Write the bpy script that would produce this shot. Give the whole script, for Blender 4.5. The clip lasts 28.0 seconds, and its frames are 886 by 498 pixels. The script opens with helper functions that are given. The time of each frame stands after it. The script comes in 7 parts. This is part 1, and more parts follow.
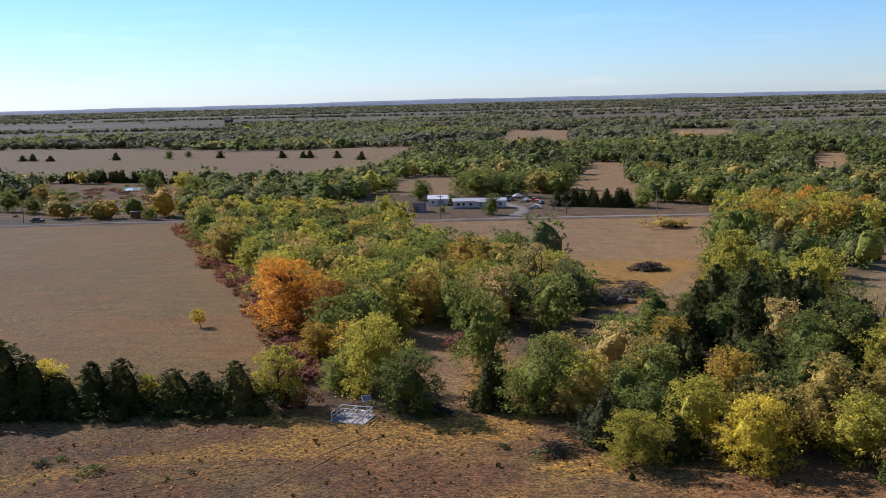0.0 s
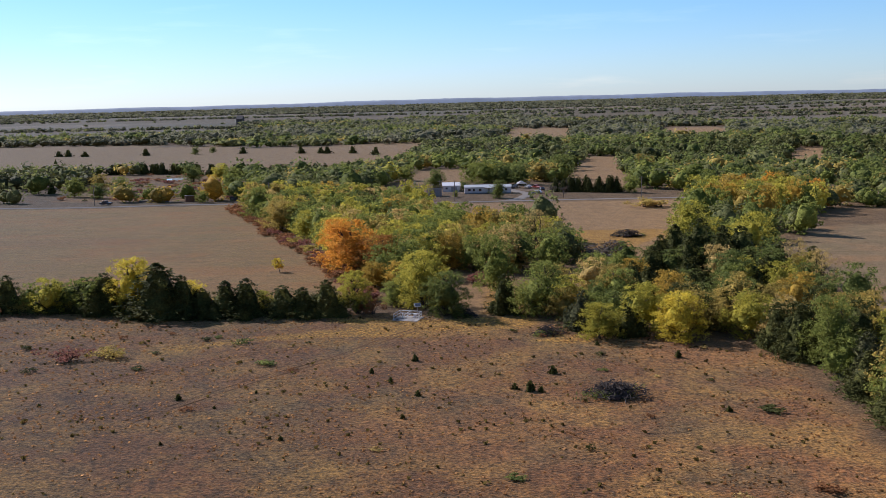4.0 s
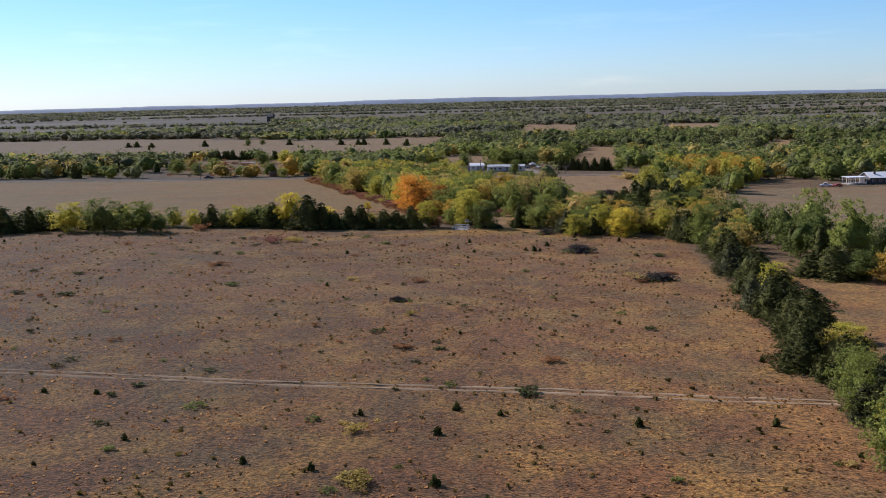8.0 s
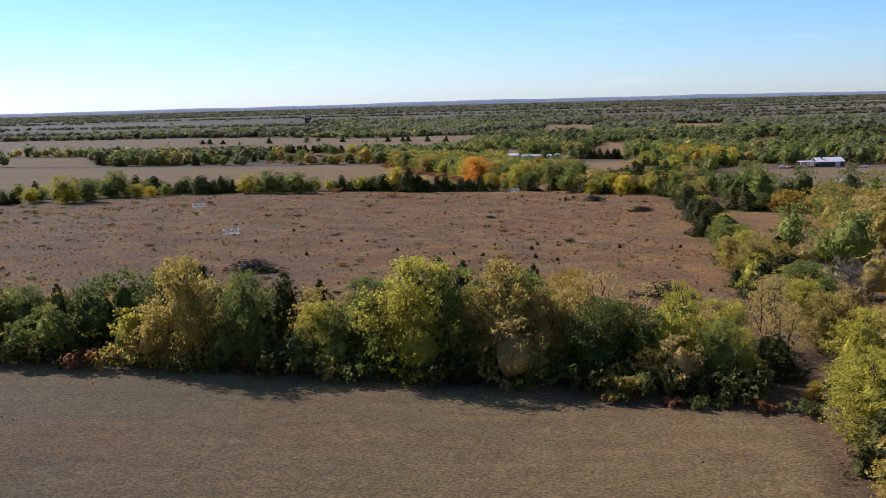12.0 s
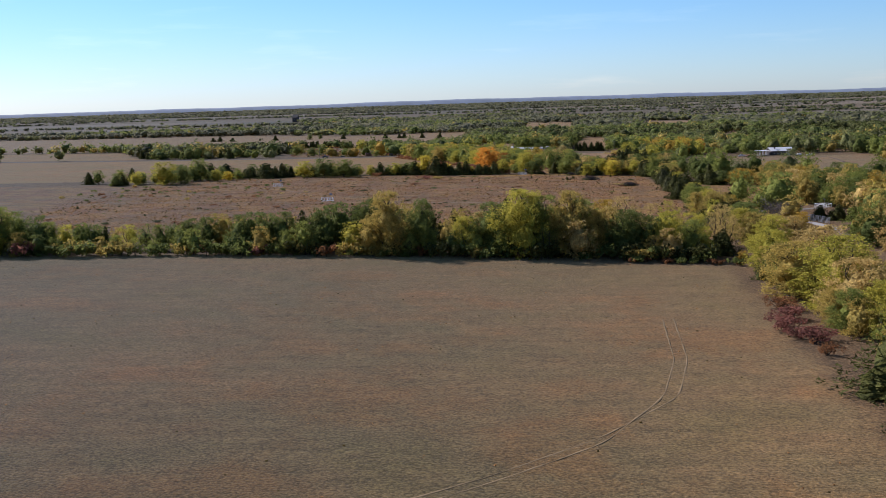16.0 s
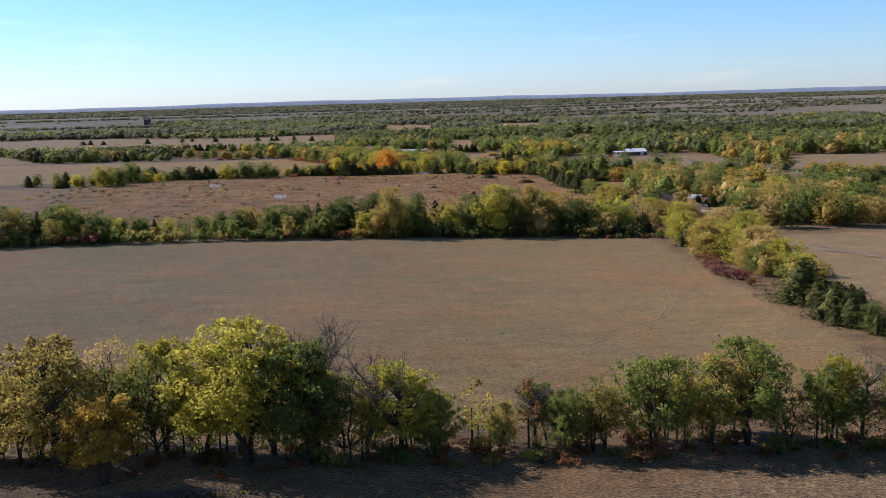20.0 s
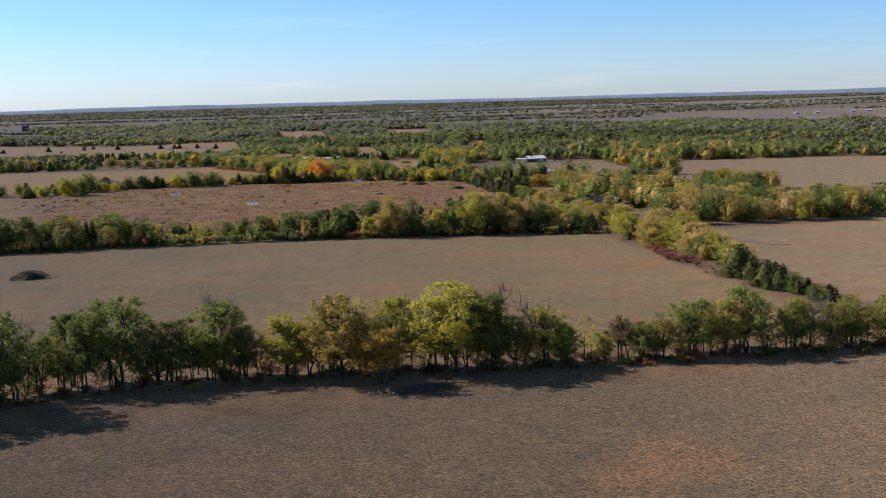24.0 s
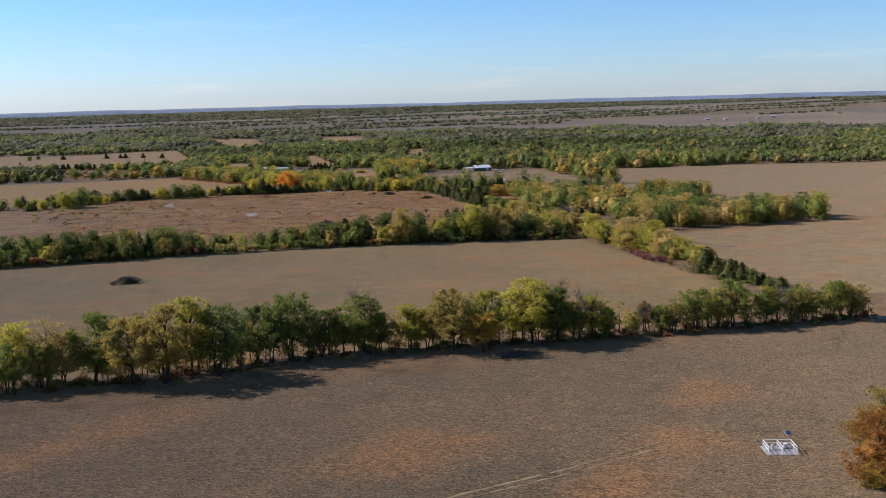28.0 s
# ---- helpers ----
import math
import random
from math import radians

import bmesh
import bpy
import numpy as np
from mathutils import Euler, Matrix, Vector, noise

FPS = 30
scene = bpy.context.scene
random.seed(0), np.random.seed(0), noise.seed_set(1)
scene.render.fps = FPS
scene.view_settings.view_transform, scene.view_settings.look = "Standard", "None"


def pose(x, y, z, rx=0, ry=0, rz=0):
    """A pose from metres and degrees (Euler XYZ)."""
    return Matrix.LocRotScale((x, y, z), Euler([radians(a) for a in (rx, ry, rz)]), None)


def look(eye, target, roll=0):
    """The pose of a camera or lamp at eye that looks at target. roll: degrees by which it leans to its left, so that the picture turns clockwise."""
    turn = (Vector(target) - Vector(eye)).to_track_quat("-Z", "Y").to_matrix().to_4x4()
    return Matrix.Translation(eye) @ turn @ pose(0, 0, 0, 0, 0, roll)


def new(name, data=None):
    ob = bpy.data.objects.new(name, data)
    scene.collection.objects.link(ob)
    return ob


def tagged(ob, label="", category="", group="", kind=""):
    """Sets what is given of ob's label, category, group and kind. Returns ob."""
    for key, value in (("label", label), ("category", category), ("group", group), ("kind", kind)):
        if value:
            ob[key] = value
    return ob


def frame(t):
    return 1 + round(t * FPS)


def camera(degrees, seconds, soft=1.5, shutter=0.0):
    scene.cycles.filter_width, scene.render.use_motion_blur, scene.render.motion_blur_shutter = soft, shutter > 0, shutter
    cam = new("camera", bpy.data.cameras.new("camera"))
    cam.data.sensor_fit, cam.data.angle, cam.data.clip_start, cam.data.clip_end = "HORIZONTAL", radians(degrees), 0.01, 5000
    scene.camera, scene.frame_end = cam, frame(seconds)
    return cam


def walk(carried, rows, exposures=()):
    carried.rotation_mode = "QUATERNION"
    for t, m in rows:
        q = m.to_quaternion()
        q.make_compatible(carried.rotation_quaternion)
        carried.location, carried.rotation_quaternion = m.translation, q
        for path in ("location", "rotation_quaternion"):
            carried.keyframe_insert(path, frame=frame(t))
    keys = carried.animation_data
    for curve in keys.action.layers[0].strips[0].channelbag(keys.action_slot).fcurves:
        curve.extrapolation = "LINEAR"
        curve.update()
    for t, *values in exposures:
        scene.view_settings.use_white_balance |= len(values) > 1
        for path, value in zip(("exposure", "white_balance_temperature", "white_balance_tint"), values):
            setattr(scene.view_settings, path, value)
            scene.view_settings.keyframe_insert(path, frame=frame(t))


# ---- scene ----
# Camera: a drone that backs away over pastures, then swings to the right and climbs.
cam = camera(47.5, 28.0, soft=0.5)
METRES, EYE, TILT, LEAN, TURN = 644.07, 38.0, -1.15, 0.95, 0.0
ROWS = [
    (0.0, 0.0, 0.0, 0.0, -0.03, -7.47, 0.26),
    (0.5, -0.0006, -0.0092, -0.0001, -0.04, -7.47, 0.25),
    (1.0, -0.0012, -0.0183, -0.0002, -0.01, -7.46, 0.24),
    (1.5, -0.0019, -0.0275, -0.0004, 0.01, -7.46, 0.26),
    (2.0, -0.0026, -0.0373, -0.0005, 0.04, -7.47, 0.27),
    (2.5, -0.0035, -0.0478, -0.0008, 0.06, -7.48, 0.26),
    (3.0, -0.0045, -0.0594, -0.0011, 0.07, -7.48, 0.26),
    (3.5, -0.0057, -0.0731, -0.0014, 0.09, -7.5, 0.29),
    (5.5, -0.0116, -0.1455, -0.0037, 0.26, -7.5, 0.36),
    (6.0, -0.0128, -0.1685, -0.0044, 0.37, -7.53, 0.37),
    (6.5, -0.0141, -0.1928, -0.005, 0.48, -7.52, 0.35),
    (7.0, -0.0154, -0.2189, -0.0056, 0.61, -7.51, 0.36),
    (7.5, -0.0169, -0.2454, -0.0061, 0.76, -7.52, 0.36),
    (8.0, -0.0187, -0.2724, -0.0065, 0.91, -7.53, 0.23),
    (8.5, -0.0214, -0.2997, -0.0071, 1.04, -7.52, 0.2),
    (9.0, -0.025, -0.327, -0.0076, 1.22, -7.5, 0.24),
    (9.5, -0.0289, -0.3548, -0.0079, 1.32, -7.47, 0.22),
    (10.0, -0.0321, -0.3827, -0.0082, 1.41, -7.45, 0.25),
    (10.5, -0.0349, -0.4109, -0.0084, 1.49, -7.44, 0.3),
    (11.0, -0.0375, -0.439, -0.0086, 1.6, -7.44, 0.32),
    (11.5, -0.0405, -0.4664, -0.0088, 1.74, -7.42, 0.31),
    (12.0, -0.0436, -0.4935, -0.0089, 1.86, -7.41, 0.31),
    (12.5, -0.0467, -0.5187, -0.0094, 1.97, -7.42, 0.33),
    (13.0, -0.0501, -0.5432, -0.0096, 2.04, -7.43, 0.35),
    (13.5, -0.054, -0.566, -0.0098, 2.1, -7.45, 0.38),
    (15.5, -0.0751, -0.6338, -0.0107, 0.91, -7.44, 0.56),
    (16.0, -0.0812, -0.6479, -0.0108, 0.16, -7.45, 0.58),
    (16.5, -0.0878, -0.6611, -0.0106, -0.9, -7.44, 0.61),
    (17.0, -0.0952, -0.6741, -0.01, -2.11, -7.47, 0.6),
    (17.5, -0.1028, -0.6859, -0.0093, -3.3, -7.48, 0.6),
    (18.0, -0.1116, -0.698, -0.0086, -4.45, -7.46, 0.57),
    (18.5, -0.1208, -0.7097, -0.0078, -5.63, -7.47, 0.61),
    (19.0, -0.1304, -0.7213, -0.0071, -6.85, -7.48, 0.59),
    (19.5, -0.1403, -0.7329, -0.0062, -8.02, -7.48, 0.58),
    (20.0, -0.1502, -0.7441, -0.0053, -9.14, -7.49, 0.59),
    (20.5, -0.1603, -0.7555, -0.0044, -10.3, -7.48, 0.63),
    (22.5, -0.2007, -0.7975, 0.0002, -14.06, -7.41, 0.62),
    (23.0, -0.2108, -0.8075, 0.0017, -14.98, -7.41, 0.64),
    (23.5, -0.221, -0.8175, 0.0033, -15.89, -7.4, 0.65),
    (24.0, -0.2311, -0.8273, 0.0049, -16.7, -7.4, 0.66),
    (24.5, -0.2411, -0.8365, 0.0064, -17.39, -7.39, 0.68),
    (25.0, -0.2514, -0.8459, 0.008, -18.0, -7.38, 0.69),
    (25.5, -0.2617, -0.8552, 0.0096, -18.59, -7.38, 0.71),
    (26.0, -0.272, -0.8645, 0.0113, -19.16, -7.36, 0.74),
    (26.5, -0.2822, -0.8735, 0.0132, -19.78, -7.34, 0.77),
    (27.0, -0.2925, -0.8821, 0.0151, -20.46, -7.33, 0.77),
    (27.5, -0.3023, -0.8902, 0.0169, -21.08, -7.33, 0.79),
    (28.0, -0.3126, -0.8985, 0.0189, -21.7, -7.3, 0.78),
]
EXPOSURES = [(0.0, 1.05, 5400, 20), (3.5, 1.04, 5400, 20), (9.0, 0.98, 5400, 20), (12.0, 1.08, 5400, 20), (17.0, 0.95, 5400, 20), (20.0, 1.14, 5400, 20), (24.0, 1.05, 5400, 20), (28.0, 1.03, 5400, 20)]
walk(cam, [(t, pose(0, 0, EYE, TILT, LEAN, TURN) @ pose(METRES * x, METRES * y, METRES * z, 90 + pitch, roll, yaw)) for t, x, y, z, yaw, pitch, roll in ROWS], EXPOSURES)

# ---------------------------------------------------------------- world and sun
SUN_AZ, SUN_EL = -52.0, 36.0
world = bpy.data.worlds.new("sky")
scene.world = world
world.use_nodes = True
wn = world.node_tree.nodes
sky = wn.new("ShaderNodeTexSky")
sky.sky_type = "NISHITA"
sky.sun_disc = False
sky.sun_elevation, sky.sun_rotation = radians(SUN_EL), radians(SUN_AZ)
sky.altitude, sky.air_density, sky.dust_density, sky.ozone_density = 400, 1.0, 0.25, 1.5
wn["Background"].inputs["Strength"].default_value = 0.050
# the clear autumn sky: deeper blue overhead than the model gives, paler towards the horizon
wl = world.node_tree.links
up = wn.new("ShaderNodeSeparateXYZ")
wl.new(wn.new("ShaderNodeTexCoord").outputs["Generated"], up.inputs[0])
tone = wn.new("ShaderNodeValToRGB")
for el, (p, c) in zip((tone.color_ramp.elements[0], tone.color_ramp.elements[1], tone.color_ramp.elements.new(0.13)), ((0.0, (0.84, 0.99, 1.21)), (0.30, (0.66, 0.92, 1.06)), (0.13, (0.72, 1.0, 1.13)))):
    el.position, el.color = p, (*c, 1)
wl.new(up.outputs["Z"], tone.inputs[0])
tint = wn.new("ShaderNodeMix")
tint.data_type, tint.blend_type = "RGBA", "MULTIPLY"
tint.inputs[0].default_value = 1.0
wl.new(sky.outputs[0], tint.inputs[6])
wl.new(tone.outputs[0], tint.inputs[7])
# a few faint wisps of high cloud
drift = wn.new("ShaderNodeMapping")
drift.inputs["Scale"].default_value = (2.2, 2.2, 20.0)
wl.new(wn["Texture Coordinate"].outputs["Generated"], drift.inputs["Vector"])
wisp = wn.new("ShaderNodeTexNoise")
wisp.inputs["Scale"].default_value, wisp.inputs["Detail"].default_value, wisp.inputs["Roughness"].default_value = 2.4, 5, 0.6
wl.new(drift.outputs[0], wisp.inputs["Vector"])
veil = wn.new("ShaderNodeValToRGB")
veil.color_ramp.elements[0].position, veil.color_ramp.elements[1].position = 0.56, 0.80
wl.new(wisp.outputs[0], veil.inputs[0])
cloud = wn.new("ShaderNodeMix")
cloud.data_type, cloud.blend_type = "RGBA", "MULTIPLY"
wl.new(veil.outputs[0], cloud.inputs[0])
wl.new(tint.outputs[2], cloud.inputs[6])
cloud.inputs[7].default_value = (1.22, 1.10, 1.03, 1)
wl.new(cloud.outputs[2], wn["Background"].inputs["Color"])

sun = new("sun", bpy.data.lights.new("sun", "SUN"))
sun.data.energy, sun.data.angle, sun.data.color = 5.0, radians(0.6), (1.0, 0.895, 0.755)
_a, _e = radians(SUN_AZ), radians(SUN_EL)
SUN_DIR = Vector((math.sin(_a) * math.cos(_e), math.cos(_a) * math.cos(_e), math.sin(_e)))
sun.matrix_world = look(SUN_DIR * 500, (0, 0, 0))

# ---------------------------------------------------------------- materials
def material(name):
    m = bpy.data.materials.new(name)
    m.use_nodes = True
    return m, m.node_tree.nodes, m.node_tree.links, m.node_tree.nodes["Principled BSDF"]


def ramp(nodes, stops):
    r = nodes.new("ShaderNodeValToRGB")
    while len(r.color_ramp.elements) < len(stops):
        r.color_ramp.elements.new(0.5)
    for el, (p, c) in zip(r.color_ramp.elements, stops):
        el.position, el.color = p, (*c, 1)
    return r


def noise_node(nodes, links, scale, detail=4, coords=None, rough=0.6):
    n = nodes.new("ShaderNodeTexNoise")
    n.inputs["Scale"].default_value, n.inputs["Detail"].default_value, n.inputs["Roughness"].default_value = scale, detail, rough
    if coords is not None:
        links.new(coords, n.inputs["Vector"])
    return n


def mix_rgb(nodes, links, fac, a, b, blend="MIX"):
    m = nodes.new("ShaderNodeMix")
    m.data_type, m.blend_type = "RGBA", blend
    for sock, val in ((m.inputs[0], fac), (m.inputs[6], a), (m.inputs[7], b)):
        if isinstance(val, (int, float)):
            sock.default_value = val
        elif isinstance(val, tuple):
            sock.default_value = (*val, 1)
        else:
            links.new(val, sock)
    return m.outputs[2]


def math_node(nodes, links, op, a, b=0.0, clamp=False):
    m = nodes.new("ShaderNodeMath")
    m.operation, m.use_clamp = op, clamp
    for sock, val in ((m.inputs[0], a), (m.inputs[1], b)):
        if isinstance(val, (int, float)):
            sock.default_value = val
        else:
            links.new(val, sock)
    return m.outputs[0]


LEAF_TONE = (1.54, 1.29, 1.00)


def leaf_material(name, dark, light, through_light=0.41, island=0.5):
    """Foliage: each tree has its own tint, each leaf clump a little more."""
    dark, light = (tuple(c * k for c, k in zip(q, LEAF_TONE)) for q in (dark, light))
    m, n, l, b = material(name)
    info, geo = n.new("ShaderNodeObjectInfo"), n.new("ShaderNodeNewGeometry")
    own = n.new("ShaderNodeAttribute")
    own.attribute_name = "tree_tone"
    each = math_node(n, l, "FRACT", math_node(n, l, "ADD", info.outputs["Random"], own.outputs["Fac"]))
    f = math_node(n, l, "ADD", math_node(n, l, "MULTIPLY", each, 1 - island), math_node(n, l, "MULTIPLY", geo.outputs["Random Per Island"], island))
    f = math_node(n, l, "ADD", math_node(n, l, "MULTIPLY", f, 0.90), 0.05)
    col = mix_rgb(n, l, f, dark, light)
    # single leaves and the gaps between them
    nz = noise_node(n, l, 2.6, 3.5, geo.outputs["Position"], 0.75)
    grain = ramp(n, [(0.36, (0.62, 0.64, 0.64)), (0.50, (1.0, 1.0, 1.0)), (0.64, (1.36, 1.33, 1.26))])
    l.new(nz.outputs[0], grain.inputs[0])
    col = mix_rgb(n, l, 1.0, col, grain.outputs[0], "MULTIPLY")
    nb = noise_node(n, l, 0.55, 2.5, geo.outputs["Position"], 0.65)
    spray = ramp(n, [(0.38, (0.74, 0.77, 0.78)), (0.62, (1.24, 1.20, 1.14))])
    l.new(nb.outputs[0], spray.inputs[0])
    col = mix_rgb(n, l, 1.0, col, spray.outputs[0], "MULTIPLY")
    l.new(col, b.inputs["Base Color"])
    bump = n.new("ShaderNodeBump")
    bump.inputs["Strength"].default_value, bump.inputs["Distance"].default_value = 0.9, 0.35
    l.new(math_node(n, l, "ADD", nz.outputs[0], math_node(n, l, "MULTIPLY", nb.outputs[0], 3.0)), bump.inputs["Height"])
    l.new(bump.outputs[0], b.inputs["Normal"])
    b.inputs["Roughness"].default_value = 0.7
    b.inputs["Diffuse Roughness"].default_value = 0.1
    b.inputs["Specular IOR Level"].default_value = 0.04
    tr = n.new("ShaderNodeBsdfTranslucent")
    l.new(mix_rgb(n, l, 0.3, col, light), tr.inputs["Color"])
    mx = n.new("ShaderNodeMixShader")
    mx.inputs[0].default_value = through_light
    l.new(b.outputs[0], mx.inputs[1])
    l.new(tr.outputs[0], mx.inputs[2])
    l.new(mx.outputs[0], n["Material Output"].inputs["Surface"])
    return m


LEAF = {
    "green": leaf_material("leaf_green", (0.062, 0.090, 0.023), (0.168, 0.212, 0.058)),
    "deep": leaf_material("leaf_deep_green", (0.042, 0.066, 0.022), (0.118, 0.156, 0.050)),
    "lime": leaf_material("leaf_yellow_green", (0.124, 0.142, 0.024), (0.335, 0.345, 0.062)),
    "olive": leaf_material("leaf_olive", (0.115, 0.110, 0.032), (0.30, 0.265, 0.082)),
    "yellow": leaf_material("leaf_yellow", (0.23, 0.225, 0.028), (0.46, 0.43, 0.058)),
    "gold": leaf_material("leaf_gold", (0.150, 0.120, 0.026), (0.325, 0.258, 0.050)),
    "orange": leaf_material("leaf_orange", (0.26, 0.142, 0.024), (0.46, 0.262, 0.040)),
    "rust": leaf_material("leaf_rusty_orange", (0.125, 0.066, 0.020), (0.235, 0.130, 0.034)),
    # next two: aerial haze put into the leaf colour, paler and greyer for far woods
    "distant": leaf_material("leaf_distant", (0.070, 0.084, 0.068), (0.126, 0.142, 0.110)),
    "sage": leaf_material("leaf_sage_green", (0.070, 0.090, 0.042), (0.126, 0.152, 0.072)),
    "grey": leaf_material("leaf_grey_green", (0.165, 0.145, 0.062), (0.375, 0.32, 0.135)),
    "red": leaf_material("leaf_sumac_red", (0.092, 0.046, 0.044), (0.155, 0.080, 0.074)),
    "russet": leaf_material("leaf_russet", (0.098, 0.054, 0.030), (0.170, 0.098, 0.052)),
    "cedar": leaf_material("cedar_needles", (0.020, 0.028, 0.010), (0.062, 0.074, 0.026), 0.18),
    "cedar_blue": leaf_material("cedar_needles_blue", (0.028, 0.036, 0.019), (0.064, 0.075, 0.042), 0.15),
}


def bark_material(name, dark, light):
    m, n, l, b = material(name)
    tc = n.new("ShaderNodeTexCoord")
    nz = noise_node(n, l, 9.0, 5, tc.outputs["Object"])
    r = ramp(n, [(0.3, dark), (0.7, light)])
    l.new(nz.outputs[0], r.inputs[0])
    l.new(r.outputs[0], b.inputs["Base Color"])
    b.inputs["Roughness"].default_value = 0.95
    b.inputs["Specular IOR Level"].default_value = 0.08
    bump = n.new("ShaderNodeBump")
    bump.inputs["Strength"].default_value, bump.inputs["Distance"].default_value = 0.6, 0.05
    l.new(nz.outputs[0], bump.inputs["Height"])
    l.new(bump.outputs[0], b.inputs["Normal"])
    return m


BARK = bark_material("bark", (0.026, 0.021, 0.017), (0.080, 0.064, 0.050))
DEADWOOD = bark_material("dead_wood", (0.026, 0.021, 0.018), (0.075, 0.064, 0.056))
TWIG = bark_material("grey_twigs", (0.060, 0.049, 0.040), (0.135, 0.112, 0.092))


def rough_material(name, a, b_, scale, rough=0.8, metal=0.0, bump_d=0.01, detail=5):
    """A plain surface with two sizes of mottling and a little relief."""
    a, b_ = (tuple(0.68 * c for c in q) for q in (a, b_))
    m, n, l, b = material(name)
    tc = n.new("ShaderNodeTexCoord")
    n1 = noise_node(n, l, scale, detail, tc.outputs["Object"])
    n2 = noise_node(n, l, scale * 0.13, 3, tc.outputs["Object"])
    f = math_node(n, l, "ADD", math_node(n, l, "MULTIPLY", n1.outputs[0], 0.55), math_node(n, l, "MULTIPLY", n2.outputs[0], 0.45))
    r = ramp(n, [(0.35, a), (0.65, b_)])
    l.new(f, r.inputs[0])
    l.new(r.outputs[0], b.inputs["Base Color"])
    b.inputs["Roughness"].default_value, b.inputs["Metallic"].default_value = rough, metal
    b.inputs["Diffuse Roughness"].default_value = 0.9 if rough > 0.9 else 0.2
    b.inputs["Specular IOR Level"].default_value = 0.05 if rough > 0.9 else 0.5
    bump = n.new("ShaderNodeBump")
    bump.inputs["Strength"].default_value, bump.inputs["Distance"].default_value = 0.5, bump_d
    l.new(n1.outputs[0], bump.inputs["Height"])
    l.new(bump.outputs[0], b.inputs["Normal"])
    return m


# ---------------------------------------------------------------- the lie of the land
def gz(x, y):
    """Height of the ground: a slope down to the creek valley, then a slow rise to the far ridge."""
    x, y = np.asarray(x, float), np.asarray(y, float)
    p = -0.0201 * y - 0.0166 * x
    z = np.where(p > 0, 40 * np.tanh(p / 40), -8 * (1 - np.exp(np.minimum(p, 0) / 8)))
    s = np.clip((np.hypot(x, y) - 1200) / 3200, 0, 1)
    az = np.clip(np.degrees(np.arctan2(x, y)), -60, 60)
    return z + s * s * (3 - 2 * s) * (13 + 0.3 * az)


def soft_poly(x, y, pts, soft):
    """1 inside a polygon, 0 outside, with an edge of that softness."""
    inside = np.zeros(x.shape, bool)
    d = np.full(x.shape, 1e9)
    for (ax, ay), (bx, by) in zip(pts, pts[1:] + pts[:1]):
        if ay != by:
            inside ^= ((ay > y) != (by > y)) & (x < (bx - ax) * (y - ay) / (by - ay) + ax)
        t = np.clip(((x - ax) * (bx - ax) + (y - ay) * (by - ay)) / ((bx - ax) ** 2 + (by - ay) ** 2), 0, 1)
        d = np.minimum(d, np.hypot(x - ax - t * (bx - ax), y - ay - t * (by - ay)))
    return np.clip(0.5 + np.where(inside, d, -d) / soft, 0, 1)


FIELDS_HAY = [
    [(-420, 345), (-150, 343), (-88, 350), (-63, 273), (-45, 226), (-31, 184), (-17, 142), (-40, 134), (-100, 136), (-150, 128), (-170, 112), (-420, 60)],
    [(-520, 372), (-290, 366), (-352, 520), (-600, 530)],
]
FIELDS_MOWN = [
    [(-330, -190), (-200, -190), (-114, -184), (-59, -195), (5, -212), (-4, -272), (-13, -345), (-22, -372), (-110, -374), (-330, -366)],
]
FIELDS_PALE = [
    [(268, 224), (402, 205), (600, 120), (600, -330), (205, -205), (165, -190), (158, -150), (185, -75), (200, -50), (185, 10), (190, 60), (230, 140)],
    [(34, -210), (60, -212), (148, -202), (205, -200), (600, -330), (500, -420), (40, -390), (2, -350), (10, -320), (16, -282), (26, -236)],
    [(75, 200), (77, 165), (77, 140), (70, 118), (72, 92), (112, 40), (140, -5), (155, -15), (172, 30), (195, 80), (205, 150), (230, 262), (110, 256), (98, 230)],
]
FIELDS_TAN = [
    [(-14, 342), (90, 348), (92, 300), (75, 262), (64, 246), (55, 216), (44, 187), (35, 169), (29, 162), (27, 185), (29, 210), (25, 231), (17, 238), (5, 244), (-2, 266), (-9, 283), (-15, 326)],
    [(-28, 448), (-26, 540), (14, 548), (14, 446)],
    [(46, 395), (78, 395), (118, 664), (91, 648)],
    [(-900, 560), (-302, 548), (-228, 547), (-199, 575), (-113, 520), (-64, 530), (-39, 595), (-18, 930), (-189, 909), (-320, 1005), (-508, 1010), (-900, 1010)],
    [(-8, 128), (-7, 176), (8, 174), (11, 150), (9, 128), (2, 124)],
    [(182, 504), (205, 498), (286, 715), (263, 716)],
]
FIELDS_ROUGH = [
    [(-330, 60), (-193, 70), (-160, 124), (-100, 130), (-20, 128), (8, 122), (46, 92), (40, 0), (28, -85), (15, -168), (-60, -168), (-115, -160), (-330, -165)],
    [(-175, 372), (-96, 374), (-92, 400), (-125, 520), (-165, 545), (-215, 545), (-180, 430)],
    [(40, -150), (52, -150), (44, -180), (38, -205), (30, -235), (28, -205), (34, -180)],
    [(52, 60), (80, 36), (110, 10), (80, -60), (50, -100), (40, -60), (44, 0)],
]
